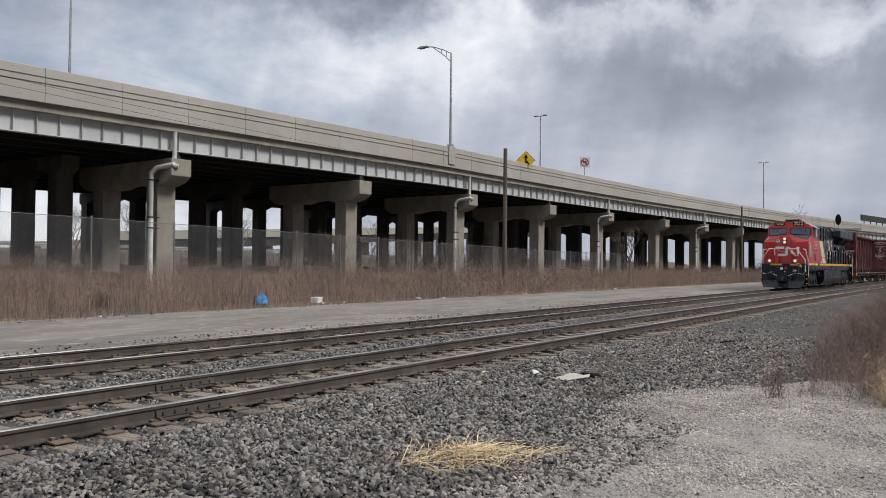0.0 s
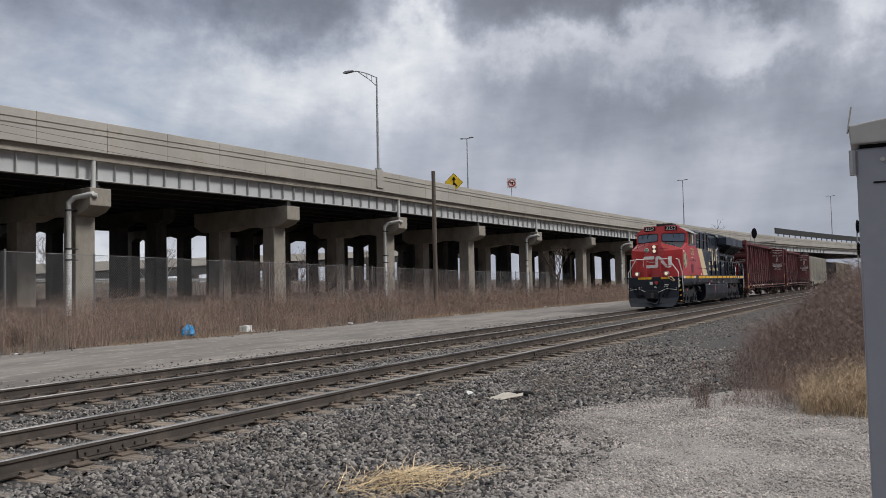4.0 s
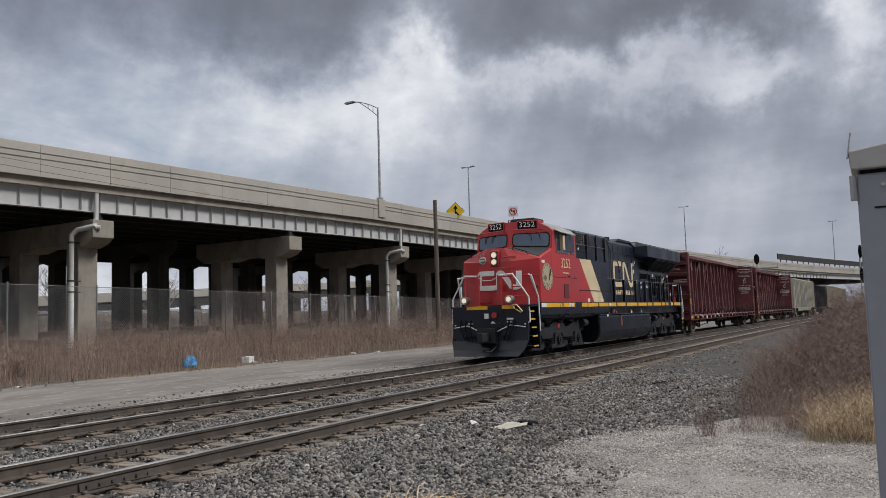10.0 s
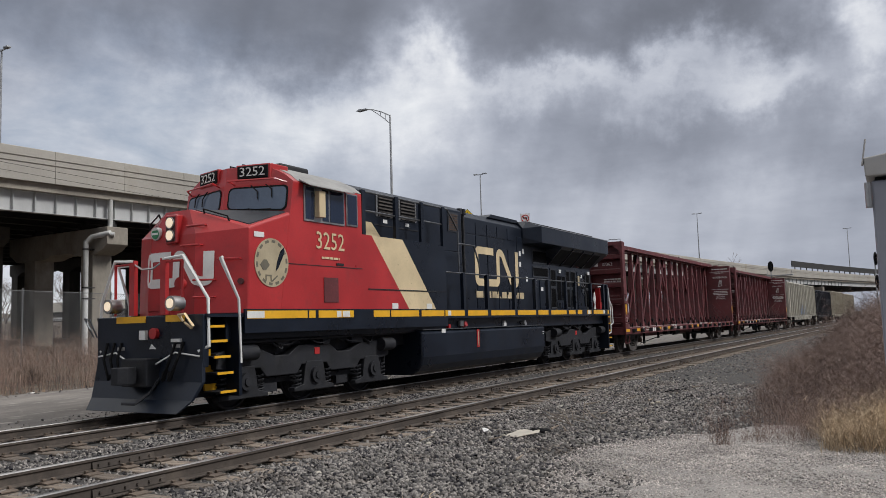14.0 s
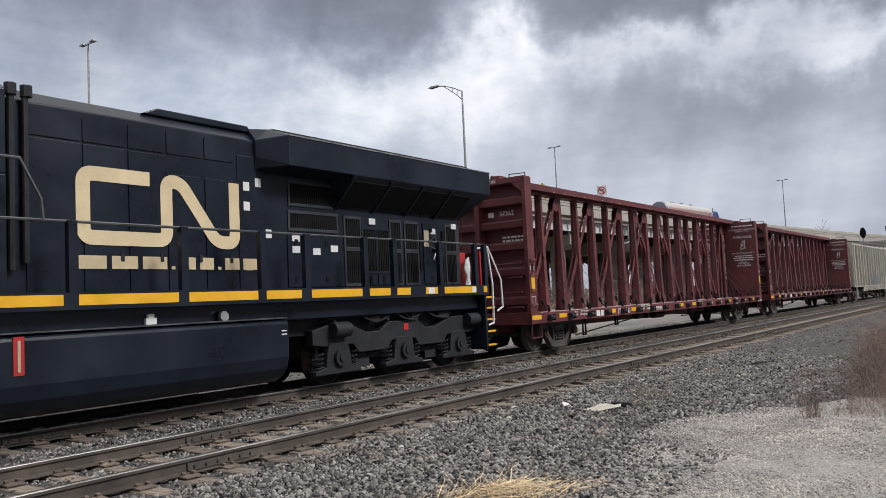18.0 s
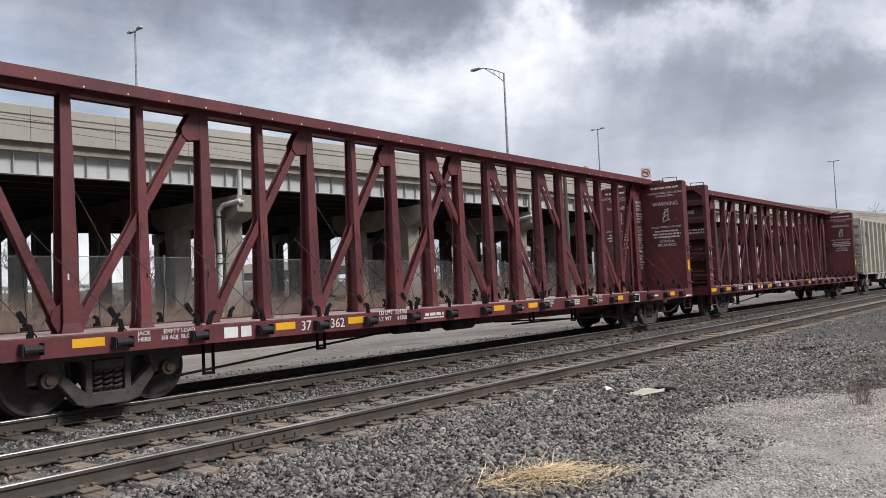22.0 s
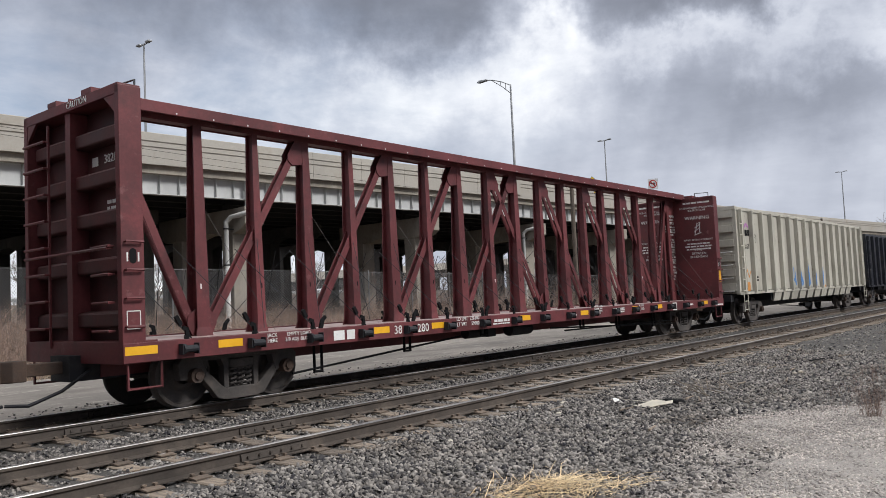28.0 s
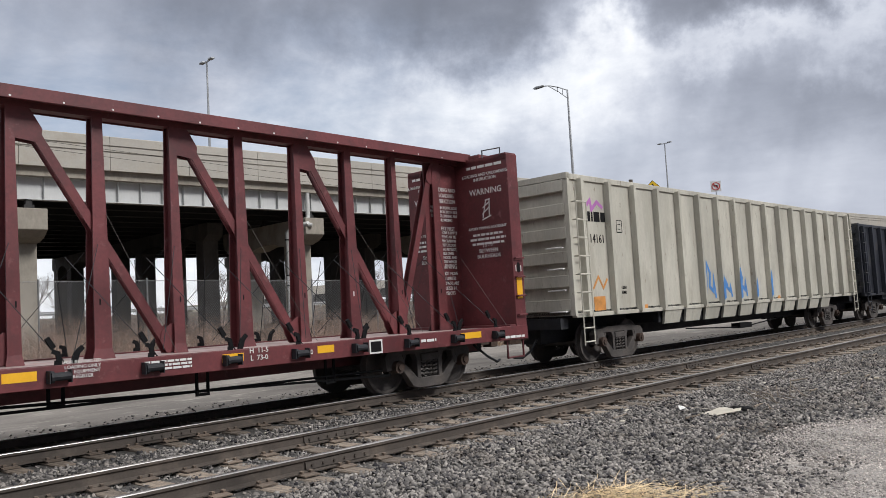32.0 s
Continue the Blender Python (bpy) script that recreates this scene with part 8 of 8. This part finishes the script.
    part("release_handle", Mesh().tube([(X(0.3), 1.42, 1.6), (X(0.2), 1.52, 1.95), (X(0.2), 1.66, 1.98), (X(0.28), 1.5, 1.62)], 0.016, 5), M_HANDRAIL, eng, "bent grey release handle")
    # rear end
    part("rear_deck", bx(21.3, 22.1, -1.0, 1.0, 1.84, 1.98), M_BLACK, eng)
    part("rear_pilot", bx(21.98, 22.1, -0.95, 0.95, 0.6, 1.84), M_BLACK, eng, bevel=0.02)
    for sy in (-1, 1):
        part("rear_post", Mesh().box(X(22.0), X(22.08), sy * 0.88 - 0.1, sy * 0.88 + 0.1, 1.9, 2.95), M_RED, eng, "red rear end post")
    part("sand_box", bx(21.36, 21.62, -0.8, 0.9, 2.0, 2.9), M_RED, eng, "red sand box", bevel=0.02)
    part("red_box", bx(22.1, 22.34, -0.98, -0.66, 2.0, 2.38), M_RED, eng, "red metal box on the rear platform", bevel=0.015)
    part("plastic_wrap", Mesh().loft([[(X(21.42), -0.9, 2.05), (X(21.62), -0.93, 2.05), (X(21.62), -0.915, 2.05), (X(21.42), -0.885, 2.05)], [(X(21.44), -0.95, 2.3), (X(21.63), -0.91, 2.26), (X(21.63), -0.9, 2.26), (X(21.44), -0.93, 2.3)],
                                      [(X(21.41), -0.9, 2.5), (X(21.6), -0.95, 2.52), (X(21.6), -0.93, 2.52), (X(21.41), -0.88, 2.5)], [(X(21.43), -0.94, 2.72), (X(21.62), -0.91, 2.78), (X(21.62), -0.89, 2.78), (X(21.43), -0.92, 2.72)]]), M_WHITE, eng, "crumpled white plastic wrap")
    # fuel tank
    tank = [(-1.44, 0.66), (-1.5, 0.86), (-1.5, 1.49), (-1.35, 1.535), (1.35, 1.535), (1.5, 1.49), (1.5, 0.86), (1.44, 0.66), (1.32, 0.51), (1.15, 0.42), (-1.15, 0.42), (-1.32, 0.51)]
    part("fuel_tank", Mesh().prism(tank, "x", X(7.35), X(15.02)), M_BLACK, eng, "black fuel tank", bevel=0.05)
    part("tank_lip", bx(7.4, 14.98, -1.49, 1.49, 1.535, 1.555), M_HANDRAIL, eng)
    gauge = part("fuel_gauge", Mesh().box(X(10.23), X(10.37), -1.512, -1.5, 1.0, 1.5), M_RED, eng, "red fuel sight gauge")
    part("sight_glass", Mesh().box(X(10.28), X(10.32), -1.52, -1.512, 1.04, 1.45), M_BADGE, gauge, "pale sight glass")
    part("fill_cap", Mesh().cyl((X(13.66), -1.36, 1.62), (X(13.66), -1.44, 1.63), 0.085, 14), M_CHROME, eng, "round metal filler cap", smooth=True)
    part("tank_bracket", Mesh().box(X(12.26), X(12.44), -1.36, -1.3, 1.56, 1.66).box(X(12.30), X(12.40), -1.36, -1.3, 1.66, 1.72), M_WHITE, eng, "white bracket")
    part("fuel_valve", Mesh().cyl((X(9.72), -1.34, 1.62), (X(9.72), -1.46, 1.66), 0.07, 10).cyl((X(9.72), -1.40, 1.56), (X(9.72), -1.40, 1.72), 0.03, 8), M_RED, eng, "red fuel valve", smooth=True)
    part("junction_box", bx(8.82, 8.92, -1.42, -1.34, 1.56, 1.66), M_RED, eng, "small red box")
    part("filler", Mesh().cyl((X(9.6), -1.35, 1.6), (X(9.6), -1.35, 1.75), 0.09, 10), M_CHROME, eng, smooth=True)
    part("tank_label", Mesh().box(X(14.83), X(14.95), -1.508, -1.50, 1.25, 1.27).box(X(14.83), X(14.95), -1.508, -1.50, 1.31, 1.33).box(X(8.3), X(8.5), -1.508, -1.50, 1.45, 1.55), M_WHITE, eng)
    pipes = Mesh().tube([(X(5.2), -1.2, 1.55), (X(7.4), -1.2, 1.7), (X(15.2), -1.2, 1.72), (X(20.8), -1.2, 1.6)], 0.04, 6).tube([(X(1.4), -1.25, 1.45), (X(7.2), -1.25, 1.5)], 0.03, 6)
    part("pipe_run", pipes, M_GRIME, eng)
    # three-axle trucks
    for uc in (3.6, 18.67):
        tk = part("truck", Mesh().box(-2.5, 2.5, -0.6, 0.6, 0.75, 1.15), M_GRIME, eng, "six-wheel cast truck", m=pose(X(uc), 0, 0))
        for sy in (-1, 1):
            y0, y1 = sorted((sy * 0.98, sy * 1.16))
            fr = Mesh()
            fr.prism([(-2.75, 0.98), (-2.75, 1.26), (-2.3, 1.36), (-1.7, 1.34), (-1.2, 1.16), (-0.8, 1.16), (-0.5, 1.34), (0.5, 1.34), (0.8, 1.16), (1.2, 1.16), (1.7, 1.34), (2.3, 1.36), (2.75, 1.26), (2.75, 0.98), (2.45, 0.94), (1.62, 0.94), (1.45, 0.76), (0.55, 0.76), (0.40, 0.94), (-0.40, 0.94), (-0.55, 0.76), (-1.45, 0.76), (-1.62, 0.94), (-2.45, 0.94)], "y", y0, y1)
            part("side_frame", fr, M_GRIME, tk, bevel=0.02)
            for ax in (-2.05, 0.0, 2.05):
                part("journal_box", Mesh().prism([(ax - 0.27, 1.0), (ax - 0.33, 0.80), (ax - 0.37, 0.54), (ax - 0.66, 0.48), (ax - 0.66, 0.40), (ax + 0.62, 0.40), (ax + 0.62, 0.48), (ax + 0.35, 0.54), (ax + 0.31, 0.80), (ax + 0.25, 1.0)], "y", sy * 1.10 - 0.08, sy * 1.10 + 0.08), M_GRIME, tk, bevel=0.015)
                part("axle_cover", Mesh().cyl((ax, sy * 1.12, 0.71), (ax, sy * 1.25, 0.71), 0.165, 14).cyl((ax, sy * 1.25, 0.71), (ax, sy * 1.28, 0.71), 0.08, 10), M_GRIME, tk, smooth=True)
                for sx in (-0.49, 0.46):
                    sp = Mesh()
                    spring_nest(sp, ax + sx, sy * 1.07, 0.48, 0.82, 0.105, 4)
                    part("coil_spring", sp, M_GRIME, tk)
            for ax in (-2.1, 2.5):
                part("brake_cylinder", Mesh().cyl((ax - 0.2, sy * 1.24, 1.25), (ax + 0.25, sy * 1.24, 1.25), 0.15, 12), M_GRIME, tk, smooth=True)
            part("sand_pipe", Mesh().tube([(2.7, sy * 1.1, 1.5), (2.75, sy * 1.0, 0.8), (2.6, sy * 0.8, 0.4)], 0.03, 6), M_GRIME, tk)
        part("red_tag", Mesh().box(0.0, 0.16, -1.168, -1.16, 1.13, 1.27), M_SIGNR, tk, "small red tag")
        ch = [(-1.5 + 1.1 * k / 8, -1.22, 1.56 - 0.2 * math.sin(math.pi * (k % 8) / 8)) for k in range(22)]
        for sx in (-0.4, 0.7):
            part("chain_strap", Mesh().cyl((sx, -1.22, 1.55), (sx + 0.05, -1.22, 1.84), 0.012, 5), M_GRIME, tk)
        for a, b in ((-1.75, -1.05), (0.3, 1.0), (1.05, 1.75)):
            part("traction_motor", Mesh().box(a, b, -0.62, 0.62, 0.36, 1.1), M_GRIME, tk, bevel=0.03)
        part("brake_rigging", Mesh().box(-1.62, -1.0, -1.02, -0.94, 0.45, 0.62).box(0.9, 1.3, -1.02, -0.94, 0.45, 0.62).box(-2.6, 2.6, -0.97, -0.9, 0.62, 0.72), M_GRIME, tk)
        part("chain", Mesh().tube(ch, 0.02, 4), M_GRIME, tk, "hanging safety chain")
        r = random.Random(int(uc * 10))
        for sy in (-1, 1):
            for k in range(7):
                a, z = -2.4 + 0.75 * k + r.uniform(-0.2, 0.2), r.uniform(1.36, 1.5)
                l = r.uniform(0.4, 0.9)
                part("air_line", Mesh().tube([(a, sy * 1.10, z), (a + 0.15, sy * 1.2, z + 0.06), (a + l * 0.6, sy * 1.2, z + r.uniform(-0.12, 0.02)), (a + l, sy * 1.12, z + r.uniform(0.0, 0.2))], 0.020, 5), M_GRIME, tk)
            for a, w, h in ((-1.15, 0.34, 0.16), (0.25, 0.22, 0.2), (1.25, 0.42, 0.15)):
                part("bracket_box", Mesh().box(a, a + w, sy * 1.12 - 0.08, sy * 1.12 + 0.08, 1.32, 1.32 + h), M_GRIME, tk, bevel=0.015)
            for a in (-2.55, -1.0, 1.0, 2.55):
                part("brake_shoe", Mesh().box(a - 0.06, a + 0.06, sy * 0.76 - 0.06, sy * 0.76 + 0.06, 0.45, 0.85), M_RUSTY, tk)
                part("brake_hanger", Mesh().tube([(a, sy * 0.98, 1.2), (a + 0.04, sy * 1.0, 0.85), (a - 0.03, sy * 0.9, 0.42)], 0.03, 5), M_GRIME, tk)
        for ax in (-2.05, 0.0, 2.05):
            wheelset(tk, ax, 0.53, W_LOCO)
    return eng


ROLLING.append((locomotive(), 10.75))


# ---- traffic on the viaduct ----
def road_wheels(car, xs, y, r, w):
    for x in xs:
        for sy in (-1, 1):
            wh = part("wheel", Mesh().cyl((x, sy * y - w / 2, r), (x, sy * y + w / 2, r), r, 16), M_INK, car, "black tyre", smooth=False)
            part("rim", Mesh().cyl((x, sy * (y + w / 2), r), (x, sy * (y + w / 2 + 0.01), r), r * 0.58, 12), M_CHROME, wh)


def tanker_truck():
    """Faces +x; its origin lies under the rear end of the tank."""
    car = thing("tanker_truck", "dull white tank truck with faded red band and blue cab", "truck")
    ring = [(1.2 * math.cos(a), 2.62 + 1.02 * math.sin(a)) for a in [2 * math.pi * k / 24 for k in range(24)]]
    small = [(y * 0.9, 2.62 + (z - 2.62) * 0.9) for y, z in ring]
    tank = part("tank", Mesh().loft([[(x, y, z) for y, z in r] for x, r in ((0.15, ring), (15.0, ring), (15.3, small))]), M_TANK, car, "white tank", smooth=False)
    part("end_cap", Mesh().loft([[(-0.1, y, z) for y, z in small], [(0.15, y, z) for y, z in ring]]), M_CABINET, tank, "grey rear end of the tank")
    for sy in (-1, 1):
        part("band", Mesh().prism([(sy * 1.195, 2.5), (sy * 1.195, 2.74), (sy * 1.215, 2.74), (sy * 1.215, 2.5)], "x", 0.6, 14.6), M_FADEDRED, tank, "faded red band")
    for x in (4.0, 7.0, 10.0):
        part("manhole", Mesh().cyl((x, 0, 3.6), (x, 0, 3.78), 0.26, 14), M_CHROME, tank)
    part("chassis", Mesh().box(0.0, 18.8, -0.45, 0.45, 0.85, 1.15).box(0.3, 3.6, -1.1, 1.1, 1.12, 1.7), M_GRIME, car)
    part("bumper", Mesh().box(-0.2, -0.05, -1.2, 1.2, 0.5, 0.7), M_WHITE, car)
    cab = part("cab", Mesh().prism([(15.6, 0.8), (15.6, 2.85), (16.0, 3.1), (17.0, 2.95), (17.5, 2.2), (19.1, 2.0), (19.35, 1.7), (19.35, 0.7)], "y", -1.2, 1.2), M_CABBLUE, car, "blue cab with a long bonnet", bevel=0.06)
    part("windscreen", Mesh().prism([(17.03, 2.90), (17.46, 2.26), (17.50, 2.28), (17.07, 2.92)], "y", -1.0, 1.0), M_GLASS, cab)
    for sy in (-1, 1):
        part("side_window", Mesh().box(16.2, 16.9, sy * 1.2 - 0.012, sy * 1.2 + 0.012, 2.1, 2.75), M_GLASS, cab)
        part("exhaust", Mesh().cyl((15.45, sy * 1.05, 1.0), (15.45, sy * 1.05, 3.5), 0.08, 10), M_CHROME, car, "upright exhaust stack", smooth=True)
    road_wheels(car, (0.9, 2.2, 14.9, 16.1, 18.6), 1.0, 0.52, 0.34)
    return car


def dark_car():
    """Faces +x; its origin lies under its tail."""
    car = thing("dark_car", "dark sport utility car driving along the viaduct", "car")
    body = part("body", Mesh().prism([(0.0, 0.45), (0.0, 1.05), (0.15, 1.15), (0.4, 1.78), (0.8, 1.86), (2.6, 1.86), (3.4, 1.2), (4.7, 1.08), (4.9, 0.8), (4.9, 0.4)], "y", -0.95, 0.95), M_DARKCAR, car, "dark painted body", bevel=0.08)
    part("rear_window", Mesh().prism([(0.16, 1.22), (0.36, 1.70), (0.39, 1.70), (0.19, 1.22)], "y", -0.75, 0.75), M_GLASS, body)
    part("windscreen", Mesh().prism([(2.72, 1.78), (3.36, 1.25), (3.40, 1.27), (2.76, 1.81)], "y", -0.8, 0.8), M_GLASS, body)
    for sy in (-1, 1):
        part("side_window", Mesh().prism([(0.55, 1.2), (0.7, 1.72), (2.5, 1.72), (3.1, 1.2)], "y", sy * 0.95 - 0.008, sy * 0.95 + 0.008), M_GLASS, body)
        part("tail_light", Mesh().box(-0.012, 0.06, sy * 0.8 - 0.12, sy * 0.8 + 0.12, 0.92, 1.08), M_SIGNR, body, "red tail light")
    road_wheels(car, (0.95, 3.95), 0.82, 0.36, 0.24)
    return car


# each passes once: x at the given time, speed; it waits at the deck's end before and after
TRAFFIC = [(tanker_truck(), 18.5, 118.0, 33.5, 278.0), (dark_car(), 17.0, 131.0, 25.5, 291.0)]


# ---- tracks ----
RAIL_WEB = [(-0.07, 0.012), (0.07, 0.012), (0.07, 0.024), (0.012, 0.045), (0.010, 0.125), (0.034, 0.14), (0.036, 0.168), (-0.036, 0.168), (-0.034, 0.14), (-0.010, 0.125), (-0.012, 0.045), (-0.07, 0.024)]
RAIL_HEAD = [(-0.036, 0.1685), (0.036, 0.1685), (0.033, 0.177), (0.024, 0.18), (-0.024, 0.18), (-0.033, 0.177)]


def rail_mesh(lat, prof, s0=-40.0, s1=330.0, ds=2.5):
    mb = Mesh()
    ss = np.arange(s0, s1 + ds / 2, ds)
    return mb.loft([[on_track(s, lat + p, z) for p, z in prof] for s in ss])


def plate_mesh():
    mb = Mesh()
    mb.prism([(-0.20, 0.0), (0.20, 0.0), (0.20, 0.012), (0.075, 0.020), (0.075, 0.016), (-0.075, 0.016), (-0.075, 0.020), (-0.20, 0.012)], "x", -0.10, 0.10)
    for sx in (-0.06, 0.06):
        for sy in (-0.085, 0.085):
            mb.box(sx - 0.012, sx + 0.012, sy - 0.014, sy + 0.014, 0.01, 0.045)
            mb.box(sx - 0.018, sx + 0.018, sy - 0.022, sy + 0.022, 0.036, 0.05)
    return mb.data("tie_plate")


def tie_mesh(seed):
    r = random.Random(seed)
    mb = Mesh()
    n = 6
    rings = []
    for k in range(n + 1):
        y = -1.30 + 2.6 * k / n
        w, h = 0.115 + r.uniform(-0.006, 0.006), r.uniform(-0.008, 0.006)
        rings.append([(-w, y, -0.17), (w, y, -0.17), (w, y, h - 0.012), (w - 0.015, y, h), (-w + 0.015, y, h), (-w, y, h - 0.012)])
    return mb.loft(rings).data("tie")


TIES = [tie_mesh(k) for k in range(5)]
PLATE = plate_mesh()
for me, mt in [(m, M_TIE) for m in TIES] + [(PLATE, M_PLATE)]:
    me.materials.append(mt)


def lay_track(name, lat, label):
    tr = thing(name, label, "railway track", kind="structure")
    for side in (-0.755, 0.755):
        rail = part("rail", rail_mesh(lat + side, RAIL_WEB), M_RAIL, tr, "rusty brown rail")
        part("rail_head", rail_mesh(lat + side, RAIL_HEAD), M_RAILTOP, rail, "polished running surface")
        # bolted joint bars
        for s in (5.9 + (0.0 if side < 0 else 1.1), 17.8, 29.7):
            mb = Mesh()
            m = track_pose(s, lat + side)
            for sy in (-1, 1):
                mb.prism([(0.014 * sy, 0.05), (0.045 * sy, 0.045), (0.032 * sy, 0.12), (0.014 * sy, 0.125)], "x", -0.46, 0.46)
                for k in range(6):
                    x = -0.38 + 0.152 * k
                    mb.cyl((x, 0.03 * sy, 0.085), (x, 0.062 * sy, 0.085), 0.016, 6)
            part("joint_bar", mb, M_RAIL, rail, "bolted joint bars", m=m)
    r = random.Random(len(name))
    s = -1.0
    far = Mesh()
    while s < 170:
        skew = r.uniform(-1.6, 1.6)
        m = track_pose(s + r.uniform(-0.03, 0.03), lat + r.uniform(-0.07, 0.07), -0.004 + r.uniform(-0.008, 0.004)) @ pose(0, 0, 0, 0, 0, skew)
        if s < 62:
            part("tie", TIES[r.randrange(5)], M_TIE, tr, m=m)
            for side in (-0.755, 0.755):
                part("tie_plate", PLATE, M_PLATE, tr, m=track_pose(s, lat + side, 0.0))
        else:
            far.box(-0.11, 0.11, -1.3, 1.3, -0.15, 0.0, m)
        s += 0.53 + r.uniform(-0.02, 0.02)
    tagged(part("tie_row", far, M_TIE, tr, "far wooden ties"), kind="stuff")
    return tr


lay_track("near_track", -SPACING, "rusty railway track on weathered wooden ties")
lay_track("far_track", 0.0, "railway track carrying the train, on wooden ties")


# ---- what moves ----
def motions():
    """The train rolls along the far track; every wheelset turns with it; a truck and a car cross the viaduct."""
    for car, behind in ROLLING:
        rows = []
        for k in range(0, 65):
            t = k * 0.5
            rows.append((t, track_pose(run(t) + behind)))
        walk(car, rows)
    for car, t0, x0, speed, end in TRAFFIC:
        rows = []
        for k in range(0, 129):
            t = k * 0.25
            x = min(max(x0 + speed * (t - t0), -37.0), end)
            rows.append((t, along_pose(x, 3.4, 9.622)))
        walk(car, rows)
    for w, x, r in WHEELS:
        rows = []
        for k in range(0, 193):
            t = k / 6.0
            rows.append((t, pose(x, 0, 0.18 + r) @ Matrix.Rotation((run(t) - run(0)) / r, 4, "Y")))
        walk(w, rows)


motions()
